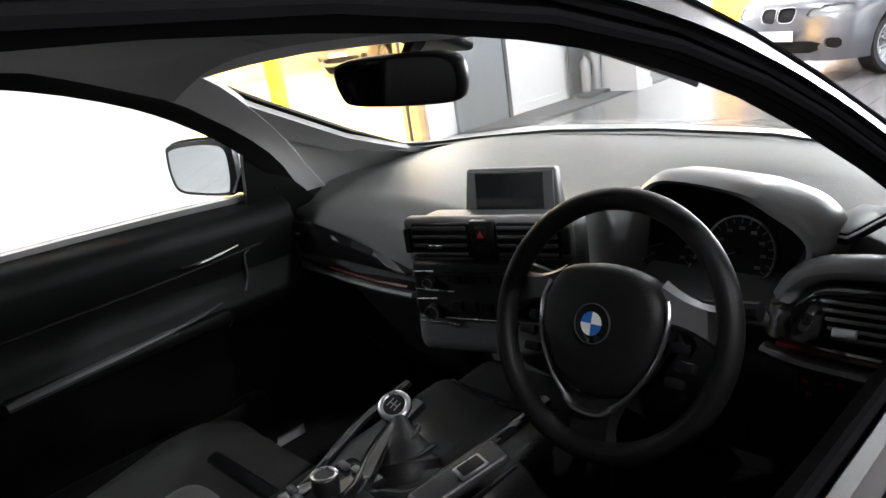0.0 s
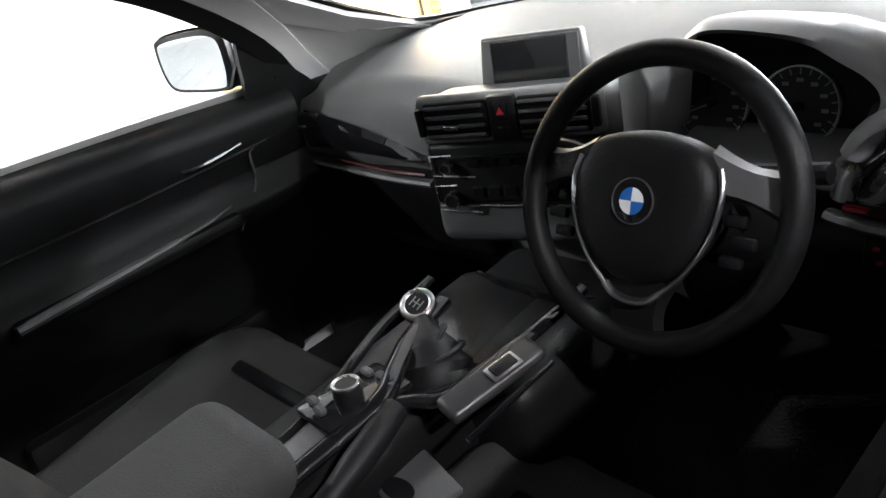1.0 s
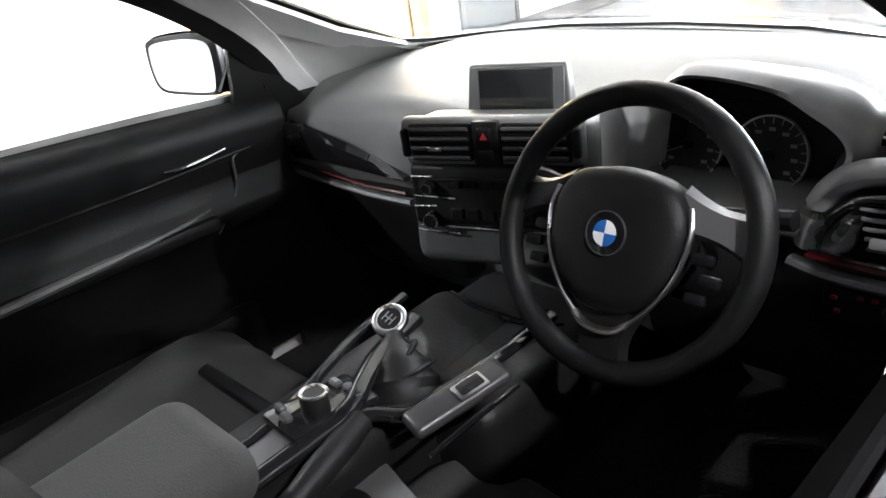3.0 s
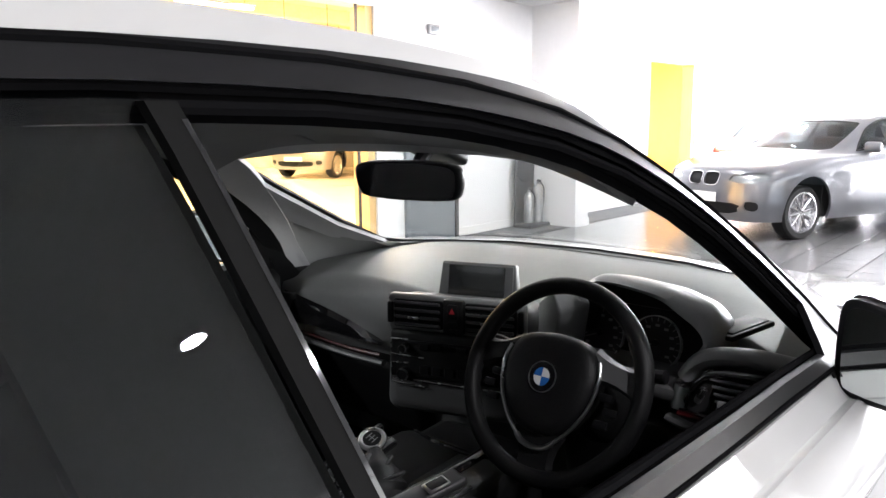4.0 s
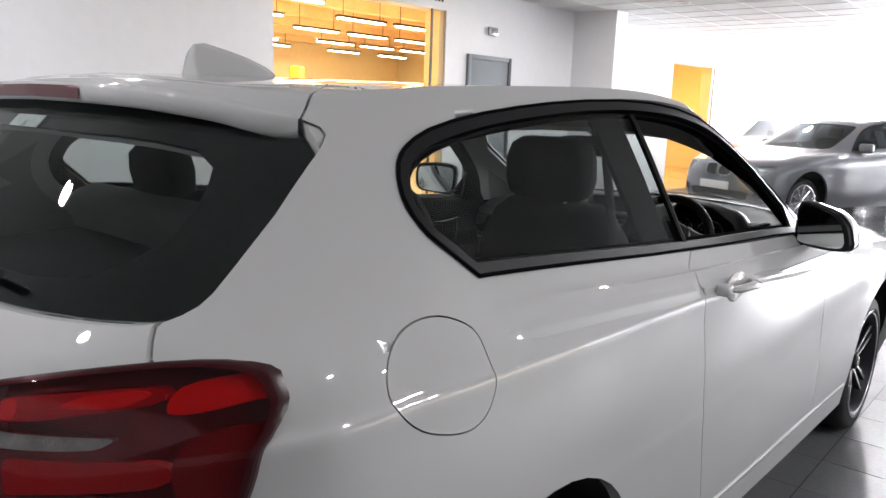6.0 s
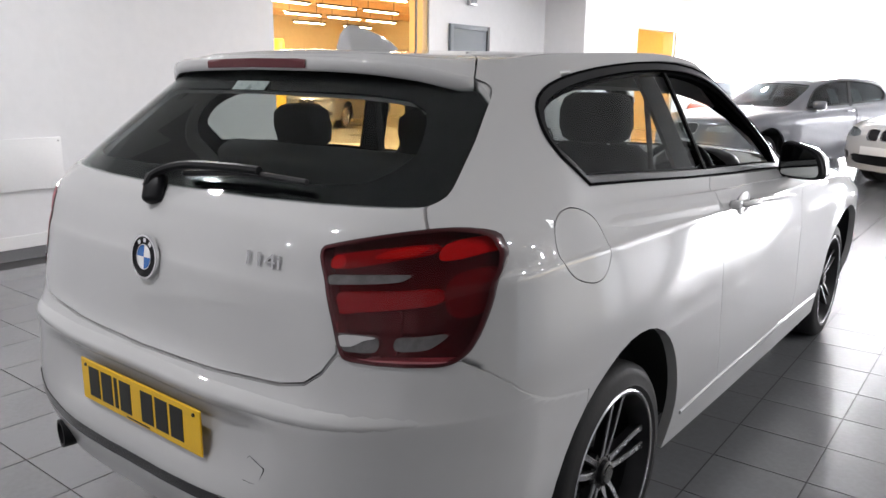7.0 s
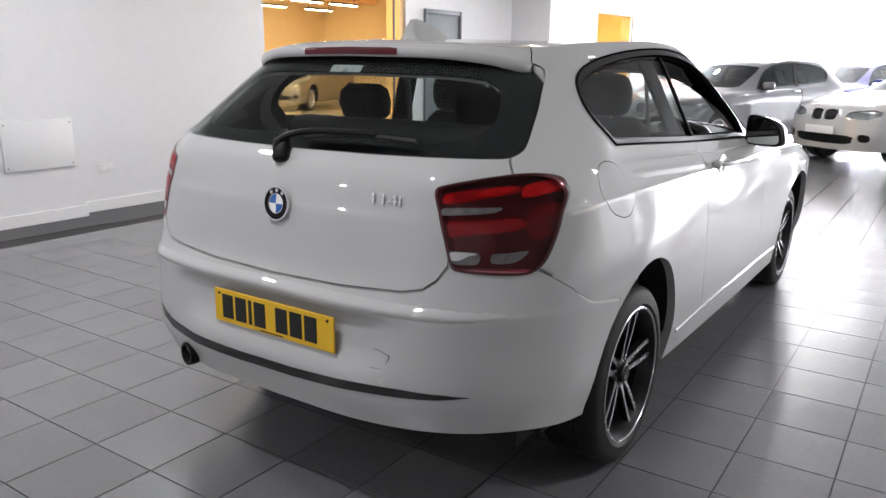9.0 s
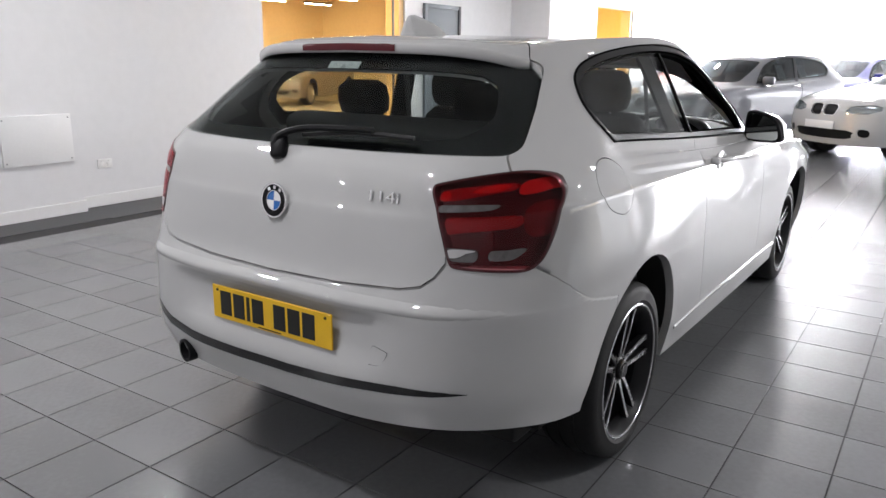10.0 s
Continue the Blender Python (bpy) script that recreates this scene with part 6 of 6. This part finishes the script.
# centre console
con = new("centre_console")
con.parent = car
tagged(con, "black centre console with gloss side rails")
part("console_body", rot_box(pose(.035, 1.16, .60, 3, 0, 0), .20, .82, .24, .04, 3), M_DARK, con)
part("console_front", rot_box(pose(.10, 1.50, .62, 3, 0, 0), .28, .34, .22, .04, 3), M_DARK, con)
part("rail_right", tube([(.100, .95, .730), (.110, 1.06, .744), (.117, 1.15, .755), (.116, 1.213, .762), (.090, 1.262, .768), (.064, 1.318, .773), (.046, 1.40, .778)], .0155, 12, 34, flat=.7), M_GLOSS, con, "gloss black rail")
part("rail_arm", tube([(.118, 1.205, .752), (.150, 1.232, .754), (.190, 1.250, .760), (.206, 1.30, .770), (.222, 1.38, .780), (.228, 1.50, .790)], .012, 10, 26, flat=.7), M_GLOSS, con, "gloss black branch rail")
part("rail_left", tube([(.040, 1.02, .742), (.046, 1.10, .748), (.032, 1.19, .757), (.010, 1.26, .764), (-.010, 1.33, .770), (-.022, 1.44, .778)], .009, 10, 26, flat=.8), M_GLOSS, con, "gloss black rail")
part("side_edge", tube([(.262, 1.215, .752), (.272, 1.28, .765), (.280, 1.36, .775)], .004, 8, 12), M_GLOSS, con)
part("tray", rot_box(pose(.070, 1.095, .744, 4, 0, -4), .062, .13, .010, .004), M_GREYP, con, "grey tray insert")
GAIT = [(.108, 1.305, .700), (.104, 1.308, .716), (.100, 1.312, .724), (.096, 1.316, .733), (.090, 1.321, .742), (.084, 1.326, .749), (.076, 1.333, .760), (.062, 1.344, .772), (.052, 1.350, .780)]
part("gaiter", tube(GAIT, [.066, .064, .054, .056, .044, .044, .030, .017, .014], 20), M_LEATHER, con, "creased leather gear gaiter")
for k, (rr, zz) in enumerate(((.060, .722), (.050, .739), (.037, .753))):
    part("gaiter_fold", torus(rr, .006, pose(.103 - .012 * k, 1.308 + .010 * k, zz, -12 - 10 * k, -14 - 8 * k, 40 * k), 30, 8, .7), M_LEATHER, con)
gk = pose(.036, 1.362, .788, 24, 16, 0)
part("gear_knob", lathe([(.011, -.06), (.016, -.045), (.023, -.02), (.0262, -.004), (.026, .006), (.020, .011), (0, .012)], 28, gk), M_LEATHER, con, "black gear knob")
part("knob_collar", torus(.0222, .0052, gk @ pose(0, 0, .0085), 40, 12, .8), M_SATIN, con, "bright gear knob ring")
for dx in (-.008, 0, .008):
    part("gate_mark", rot_box(gk @ pose(dx, 0, .0125), .0015, .016, .0008), M_MARK, con)
part("gate_mark", rot_box(gk @ pose(0, 0, .0126), .016, .0015, .0008), M_MARK, con)
mi_ = pose(.088, 1.180, .776, -4, 0, -4)
part("control_dial_base", rot_box(mi_ @ pose(-.008, .012, -.016), .085, .135, .016, .007, 2), M_GLOSS, con)
part("control_dial", lathe([(.019, -.012), (.0195, 0), (.019, .015), (.017, .018), (0, .018)], 32, mi_), M_LEATHER, con, "rotary control dial")
part("dial_ring", torus(.0168, .0028, mi_ @ pose(0, 0, .0175), 36, 10), M_SATIN, con)
for dx, dy in ((-.030, .050), (-.004, .056), (.020, .050), (-.034, -.034), (-.008, -.040)):
    part("console_button", rot_box(mi_ @ pose(dx, dy, -.004), .020, .012, .010, .003, 1), M_SLAT, con)
part("switch_plinth", rot_box(pose(.230, 1.300, .772, 7, 9, -11), .044, .150, .020, .009, 3), M_GREYD, con, "grey switch plinth")
part("switch_frame", rot_box(pose(.243, 1.312, .787, 7, 9, -11), .028, .046, .006, .003, 2), M_SATIN, con, "bright switch frame")
part("rocker_switch", rot_box(pose(.243, 1.312, .789, 7, 9, -11), .020, .036, .007, .003, 2), M_DARK, con)
part("front_pocket", rot_box(pose(.08, 1.56, .70, 10), .22, .14, .03, .01, 2), M_BLACK, con)
part("pocket_lip", tube([(-.02, 1.54, .735), (.06, 1.52, .74), (.15, 1.53, .735), (.20, 1.56, .73)], .005, 6, 14), M_GLOSS, con)
part("side_tray", rot_box(pose(.172, 1.185, .655, 3, 0, -14), .10, .085, .012, .005, 2), M_GREYP, con, "pale grey side tray")
part("tray_recess", lathe([(0, .0), (.020, .0), (.022, .002)], 20, pose(.160, 1.165, .6625, 3, 0, 0) @ Matrix.Diagonal((1.3, .7, 1, 1))), M_BLACK, con)
part("armrest", rot_box(pose(.035, .825, .752, 4, 0, 0), .205, .50, .090, .040, 5), M_FABRIC, con, "grey fabric centre armrest")
part("handbrake", tube([(.165, .93, .69), (.165, 1.05, .722), (.150, 1.16, .745), (.138, 1.21, .752)], [.017, .017, .02, .018], 12, 14), M_LEATHER, con, "leather handbrake lever")


# seats
def seat(name, label, cx, fy, lean=18):
    """A front sports seat: cushion with bolsters, back, headrest."""
    s = new(name)
    s.parent = car
    tagged(s, label)
    # cushion: sections along y
    def loft(secs, mat, nm, lab="", m=None):
        b2 = bmesh.new()
        rg = [[b2.verts.new(p) for p in sec] for sec in secs]
        k = len(rg[0])
        for p, q in zip(rg, rg[1:]):
            for i in range(k):
                b2.faces.new((p[i], p[(i + 1) % k], q[(i + 1) % k], q[i]))
        b2.faces.new(rg[0])
        b2.faces.new(rg[-1])
        bmesh.ops.recalc_face_normals(b2, faces=b2.faces)
        if m is not None:
            b2.transform(m)
        part(nm, b2, mat, s, lab, True, 75)
    def section(y, w, base, mid, bol, k=1.0):
        half = [(0, mid), (.085 * k, mid + .001), (.125 * k, mid + .006), (.150 * k, bol - .016), (.172 * k, bol - .003), (.190 * k, bol), (.208 * k, bol - .008), (w, (bol + base) / 2), (w - .02, base)]
        pts = [(cx + x, y, z) for x, z in half] + [(cx - x, y, z) for x, z in reversed(half[1:])]
        return pts
    loft([section(fy - .60, .225, .38, .485, .555), section(fy - .45, .228, .36, .500, .575), section(fy - .28, .230, .36, .528, .602), section(fy - .17, .230, .37, .552, .622), section(fy - .10, .228, .38, .574, .622), section(fy - .05, .222, .39, .584, .610, .97), section(fy - .015, .212, .42, .572, .588, .94), section(fy + .008, .195, .45, .548, .556, .88), section(fy + .018, .175, .48, .515, .518, .8)],
         M_FABRIC, "cushion", "grey fabric cushion")
    # no groove is cut: a black bar, slightly proud, gives its shade
    part("cushion_seam", rot_box(pose(cx, fy - .112, .566, 14), .27, .030, .030, .008, 3), M_BLACK, s, "black bar standing in for the shaded groove across the cushion")
    part("seat_base", rot_box(pose(cx, fy - .32, .36), .44, .5, .12, .03, 2), M_DARK, s)
    mb_ = pose(cx, fy - .58, .50, lean, 0, 0)
    def bsec(z, w, depth, bol, k=1.0):
        half = [(0, 0), (.10 * k, .004), (.15 * k, .015), (.185 * k, bol * .8), (.215 * k, bol), (.245 * k, bol * .7), (w, -.03), (w - .02, -depth)]
        return [(x, y, z) for x, y in half] + [(-x, y, z) for x, y in reversed(half[1:])]
    loft([bsec(0, .24, .10, .05), bsec(.15, .26, .11, .085), bsec(.32, .262, .11, .09), bsec(.45, .25, .10, .06), bsec(.56, .225, .09, .03, .9), bsec(.63, .19, .075, .012, .75), bsec(.66, .15, .05, -.005, .6)], M_FABRIC2, "backrest", "dark fabric backrest", mb_)
    hm = mb_ @ pose(0, -.035, .755, -lean * .55)
    b2 = bmesh.new()
    rg = []
    for z, w, d in ((-.085, .10, .035), (-.07, .125, .05), (-.03, .138, .058), (.03, .136, .058), (.07, .12, .05), (.088, .09, .035)):
        rg.append([b2.verts.new((w * math.copysign(abs(math.cos(a)) ** .5, math.cos(a)), d * math.copysign(abs(math.sin(a)) ** .6, math.sin(a)), z)) for a in [2 * math.pi * i / 24 for i in range(24)]])
    for p, q in zip(rg, rg[1:]):
        for i in range(24):
            b2.faces.new((p[i], p[(i + 1) % 24], q[(i + 1) % 24], q[i]))
    b2.faces.new(rg[0])
    b2.faces.new(rg[-1])
    bmesh.ops.recalc_face_normals(b2, faces=b2.faces)
    b2.transform(hm)
    part("headrest", b2, M_FABRIC2, s, "dark padded headrest", True, 70)
    for dx in (-.05, .05):
        part("headrest_post", tube([mb_ @ Vector((dx, -.035, .62)), mb_ @ Vector((dx, -.035, .69))], .006, 8), M_SATIN, s)
    return s


seat("front_seat", "grey fabric driver seat with side bolsters", .355, 1.405, 6)
seat("front_seat", "grey fabric passenger seat with side bolsters", -.335, 1.372, 9)

bench = new("rear_bench")
bench.parent = car
tagged(bench, "dark fabric rear bench with two headrests")
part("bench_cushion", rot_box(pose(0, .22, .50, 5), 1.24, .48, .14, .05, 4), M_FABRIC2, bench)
part("bench_back", rot_box(pose(0, -.105, .865, 14), 1.26, .13, .61, .05, 4), M_BENCH, bench, "fabric bench back, coloured pale as if lit")
for cx in (-.275, .275):
    b = bmesh.new()
    rg = []
    for z, w, d in ((-.065, .085, .03), (-.05, .105, .045), (0, .112, .05), (.045, .104, .046), (.066, .075, .03)):
        rg.append([b.verts.new((w * math.copysign(abs(math.cos(a)) ** .5, math.cos(a)), d * math.copysign(abs(math.sin(a)) ** .6, math.sin(a)), z)) for a in [2 * math.pi * i / 24 for i in range(24)]])
    for p, q in zip(rg, rg[1:]):
        for i in range(24):
            b.faces.new((p[i], p[(i + 1) % 24], q[(i + 1) % 24], q[i]))
    b.faces.new(rg[0])
    b.faces.new(rg[-1])
    bmesh.ops.recalc_face_normals(b, faces=b.faces)
    b.transform(pose(cx, -.125, 1.225, 8))
    part("headrest", b, M_FABRIC2, bench, "", True, 70)
    for dx in (-.04, .04):
        part("headrest_post", tube([(cx + dx, -.125, 1.09), (cx + dx, -.122, 1.18)], .006, 8), M_SATIN, bench)
part("parcel_shelf", rot_box(pose(0, -.42, 1.03, 3), 1.16, .46, .02, .006), M_CARPET, car, "black parcel shelf")
part("boot_lining", rot_box(pose(0, -.45, .6), 1.2, .5, .6, .05, 2), M_CARPET, car)

# rear-view mirror
rv = new("rear_view_mirror")
rv.parent = car
tagged(rv, "black interior rear-view mirror under the windscreen")
mrv = pose(.012, 1.487, 1.277, 8, 0, 7)
b = bmesh.new()
RV = smooth_poly([(-.128, .012), (-.118, .032), (-.06, .040), (.06, .040), (.118, .032), (.128, .010), (.122, -.020), (.10, -.034), (.0, -.038), (-.10, -.034), (-.122, -.020)], 3)
rg = []
for y, k in ((0, .95), (.004, 1.0), (.018, 1.0), (.034, .85), (.044, .5)):
    rg.append([b.verts.new((x * k, y, z * k)) for x, z in RV])
n = len(RV)
for p, q in zip(rg, rg[1:]):
    for i in range(n):
        b.faces.new((p[i], p[(i + 1) % n], q[(i + 1) % n], q[i]))
b.faces.new(rg[-1])
b.faces.new(rg[0])
bmesh.ops.recalc_face_normals(b, faces=b.faces)
b.transform(mrv)
part("mirror_shell", b, M_BLACK, rv, "", True, 60)
b = bmesh.new()
b.faces.new([b.verts.new((x * .93, -.0025, z * .90)) for x, z in RV])
b.transform(mrv)
part("mirror_pane", b, principled("dimmed_mirror", (.18, .18, .19), .05, metal=1.0), rv, "dimmed mirror pane")
part("mirror_stem", tube([(.012, 1.51, 1.285), (.015, 1.53, 1.32), (.018, 1.56, 1.345)], .014, 10, 8), M_BLACK, rv)
part("sensor_cover", rot_box(pose(.018, 1.56, 1.338, -22), .10, .13, .025, .01, 3), M_BLACK, rv)
for s in (1, -1):
    part("sun_visor", rot_box(pose(s * .33, 1.335, 1.372, -14, 0, s * -3), .40, .13, .014, .006, 2), M_LINER, car, "grey folded sun visor")
part("roof_console", rot_box(pose(0, 1.25, 1.392, -5), .16, .16, .02, .008, 2), M_LINER, car)
part("grab_handle", tube([(-.535, .78, 1.355), (-.525, .80, 1.335), (-.525, .94, 1.33), (-.53, .96, 1.345)], .010, 8, 14), M_LINER, car, "grey roof grab handle")

# bright lower edge of each sill
for s in (1, -1):
    pts = []
    for k in range(24):
        h = on_skin("x", s, (.42 + k * .079, .352 - .0006 * k))
        pts.append(h[0] - h[1] * .002)
    part("sill_edge", tube(pts, .008, 8), M_PAINT, car, "white sill edge")
bpy.data.objects.remove(MOULD)

# ---------------------------------------------------------------- other cars in the showrooms
M_HEAD = principled("headlamp", (0.35, 0.36, 0.38), 0.15, metal=0.6, bump=0.4, bump_scale=40)
M_DARKGLASS = glass("car_glass", (0.42, 0.45, 0.46))
HEADLAMP = [(.36, .700), (.48, .668), (.66, .672), (.775, .725), (.770, .775), (.68, .800), (.50, .785), (.39, .755)]
KIDNEY = smooth_poly([(.022, .760), (.06, .785), (.17, .785), (.225, .765), (.225, .69), (.19, .645), (.07, .640), (.025, .665)], 2)
INTAKE = smooth_poly([(-.44, .44), (.44, .44), (.50, .38), (.40, .315), (-.40, .315), (-.50, .38)], 2)
FOG = smooth_poly([(.58, .46), (.70, .46), (.72, .40), (.68, .36), (.58, .37)], 2)


def display_car(name, label, paint, m, curves=CURVES, boot=False, papers=False):
    c = thing(name, label, "car", "display cars")
    shell = surface_mesh(curves, 57, 30, 0.03, folds=())
    pane = surface_mesh(curves, 57, 30, 0.004, -0.006, folds=())
    skin = surface_mesh(curves, 57, 30, 0.02, 0.003, folds=())
    deep = surface_mesh(curves, 57, 30, 0.01, -0.02, folds=())
    win = grow(WIN, -0.02)
    front = [(nm, poly) for nm, poly in (("headlamp", HEADLAMP), ("headlamp", mirror_poly(HEADLAMP)), ("kidney_grille", KIDNEY), ("kidney_grille", mirror_poly(KIDNEY)), ("lower_intake", INTAKE), ("fog_recess", FOG), ("fog_recess", mirror_poly(FOG)))]
    cuts = [("-", b) for b in both(win)] + [("-", prism(WIND, "y", 1.30, 2.5))] + [("-", prism(arch(y), "x", *s)) for y in (-0.035, 2.665) for s in ((0.5, 1.2), (-1.2, -0.5))]
    cuts += [("-", prism(p, "y", 2.85, 3.7)) for _, p in front]
    if not boot:
        cuts.append(("-", prism(GLASS_R, "y", -1.2, -0.30)))
    carve(shell, cuts, "body", paint, c)
    for s in (R, L):
        carve(pane, [("+", prism(win, "x", *s))], "side_window", M_DARKGLASS, c)
        carve(skin, [("+", ring_prism(WIN, win, "x", *s))], "window_trim", M_BLACK, c)
        q = [(bline(1.41) - .05, 1.41), (bline(1.41) + .02, 1.41), (bline(1.04) + .02, 1.04), (bline(1.04) - .05, 1.04)]
        carve(skin, [("+", prism(q, "x", *s))], "pillar_panel", M_BLACK, c)
        q = [(.69, .40), (.70, .40), (.67, .9), (.70, 1.03), (.69, 1.03), (.66, .9)]
        carve(skin, [("+", prism([(y - .0, z) for y, z in q], "x", *s))], "door_gap", M_BLACK, c)
    carve(pane, [("+", prism(WIND, "y", 1.30, 2.5))], "windscreen", M_DARKGLASS, c)
    if not boot:
        carve(pane, [("+", prism(GLASS_R, "y", -1.2, -0.30))], "rear_window", M_DARKGLASS, c)
    for nm, p in front:
        carve(deep, [("+", prism(grow(p, .004), "y", 2.85, 3.7))], nm, M_HEAD if nm == "headlamp" else M_BLACK, c)
        if nm == "headlamp":
            carve(skin, [("+", prism(p, "y", 2.85, 3.7))], "lamp_lens", M_CLEAR, c)
        if nm == "kidney_grille":
            carve(skin, [("+", ring_prism(grow(p, .008), p, "y", 2.85, 3.7))], "grille_surround", M_CHROME, c)
    for poly in (LIGHT, mirror_poly(LIGHT)):
        carve(skin, [("+", prism(poly, "y", -1.2, -0.45))], "tail_lamp", M_RED, c)
    part("number_plate", rot_box(pose(0, 3.515, .50, 90), .52, .11, .01, .003), M_WHITE, c)
    part("cabin_floor", box(-.74, .74, -.6, 2.3, .24, .62), M_UNDER, c, "dark cabin and underbody")
    part("dashboard", rot_box(pose(0, 1.85, .92), 1.40, .38, .16, .05, 2), M_DARK, c)
    for sx in (-.36, .36):
        part("seat", rot_box(pose(sx, .82, .85, 14), .46, .14, .62, .06, 3), M_FABRIC2, c)
        part("headrest", rot_box(pose(sx, .66, 1.235, 8), .25, .10, .16, .045, 3), M_FABRIC2, c)
    if papers:
        for y0 in (1.02, .42):
            part("price_paper", rot_box(pose(-.655, y0, 1.19, 0, 28, 0), .004, .20, .25), M_WHITE, c, "white price paper in the window")
    for s in (1, -1):
        part("door_mirror", rot_box(pose(s * .86, 1.60, 1.06, 0, 0, s * -20), .19, .10, .13, .04, 3), paint, c)
        part("door_handle", rot_box(pose(s * .868, .85, .975), .03, .16, .03, .01, 2), M_CHROME, c)
    # wheels share the meshes of the first car
    for at, s, tn in (((.705, -.02, .317), 1, 0), ((-.705, -.02, .317), -1, 30), ((.70, 2.69, .317), 1, 50), ((-.70, 2.69, .317), -1, 10)):
        w = new("wheel")
        w.parent = c
        mw = pose(*at, 0, 90 * s, 0)
        part("tyre", lathe([(.22, -.10), (.296, -.106), (.317, -.08), (.317, .08), (.296, .106), (.235, .105)], 40, mw, cap=False), M_TYRE, w)
        part("rim", lathe([(.21, -.09), (.215, .07), (.243, .105), (.230, .108), (.212, .06), (0, .02)], 40, mw, cap=False), M_ALLOY, w)
        for k in range(10):
            part("spoke", rot_box(mw @ pose(0, 0, .075, 0, 0, 36 * k + tn) @ Matrix.Translation((0, .125, 0)), .022, .20, .03, .004, 1), M_ALLOY, w)
    c.matrix_world = m
    return c


def placed(x, y, heading):
    """The pose that puts the nose there, pointing to heading (degrees, from north, clockwise)."""
    a = radians(heading)
    d = Vector((math.sin(a), math.cos(a), 0))
    return pose(x - d.x * 3.49, y - d.y * 3.49, 0, 0, 0, -heading)


M_GREYCAR = principled("grey_paint", (0.15, 0.155, 0.17), 0.28, metal=0.6, coat=1.0, var=0.03)
M_BLUECAR = principled("blue_paint", (0.02, 0.025, 0.16), 0.25, metal=0.4, coat=1.0)
M_BRONZE = principled("champagne_paint", (0.25, 0.24, 0.23), 0.3, metal=0.5, coat=1.0)
M_ORANGE = principled("orange_red_paint", (0.55, 0.08, 0.02), 0.25, coat=1.0)


def repaint(src, label, paint, m):
    """Another car of the same make in another colour."""
    c = copy_thing(src, m)
    tagged(c, label)
    for o in c.children_recursive:
        if o.type == "MESH" and o.data.materials[0] == src_paint:
            o.data = o.data.copy()
            o.data.materials[0] = paint
    return c


src_paint = M_GREYCAR
grey = display_car("hatchback_car", "metallic grey hatchback with price papers in its windows", M_GREYCAR, placed(-2.56, 9.34, 203), papers=True)
UP = Matrix.Translation((0, 0, .004))
repaint(grey, "white hatchback with a black twin grille, parked askew", M_PAINT, placed(-.05, 9.7, 217))
repaint(grey, "dark blue hatchback in the far row", M_BLUECAR, placed(-1.6, 15.2, 205))
repaint(grey, "pale silver hatchback in the far row", principled("silver_paint", (.5, .5, .52), .28, metal=.6, coat=1.0), placed(-3.0, 13.2, 200))
repaint(grey, "orange-red hatchback in the far row", M_ORANGE, placed(-3.9, 15.6, 150))
repaint(grey, "amber hatchback in the side showroom", principled("amber_paint", (.7, .32, .03), .25, coat=1.0), UP @ placed(-6.6, 13.2, 130))
SALOON = [list(c) for c in CURVES]
for i in range(5):
    for k, dy in ((7, .55), (8, .55), (9, .5)):
        x, y, z = SALOON[k][i]
        SALOON[k][i] = (x, y + dy * (1 - i / 6), z)
display_car("saloon_car", "champagne saloon car on the polished floor", M_BRONZE, UP @ placed(-14.2, 12.3, 160), SALOON, True)

# ---------------------------------------------------------------- floor tiles
P = 0.327                                  # pitch of the joints
TURN = pose(1.155, 0.905, 0, 0, 0, 0.6)     # a crossing of joints, and the grid's turn against the car


def tile_mesh(name, w, d, gap=0.005):
    bm = box(-w / 2 + gap / 2, w / 2 - gap / 2, -d / 2 + gap / 2, d / 2 - gap / 2, -0.006, 0.0, 0.0006, 1)
    me = bpy.data.meshes.new(name)
    bm.to_mesh(me)
    bm.free()
    me.materials.append(M_TILE)
    return me


TILE = tile_mesh("tile", P, P)
floor_ob = bpy.data.objects["floor"]
rest = bmesh.new()
for i in range(round((-4.25 - 1.155) / P) - 1, round((EAST - 1.155) / P) + 2):
    for j in range(round((BACK - 0.905) / P) - 1, round((FAR - 0.905) / P) + 1):
        m = TURN @ Matrix.Translation(((i + 0.5) * P, (j + 0.5) * P, 0))
        cx, cy, _ = m.translation
        if cx < -4.20:
            continue
        near = (0.80 < cx < 2.3 and -0.9 < cy < 4.2) or (-2.6 < cx < 1.0 and -2.1 < cy < -0.35) or (-3.9 < cx < -0.9 and -1.0 < cy < 0.9)
        if near:
            ob = new("tile", TILE)
            ob.matrix_basis = m
            ob.parent = floor_ob
        else:
            g = 0.0025
            vs = [rest.verts.new(m @ Vector((sx * (P / 2 - g), sy * (P / 2 - g), 0))) for sx, sy in ((-1, -1), (1, -1), (1, 1), (-1, 1))]
            rest.faces.new(vs)
ob = mesh_ob("tile_field", rest, M_TILE, floor_ob, "", False)
tagged(ob, kind="stuff")
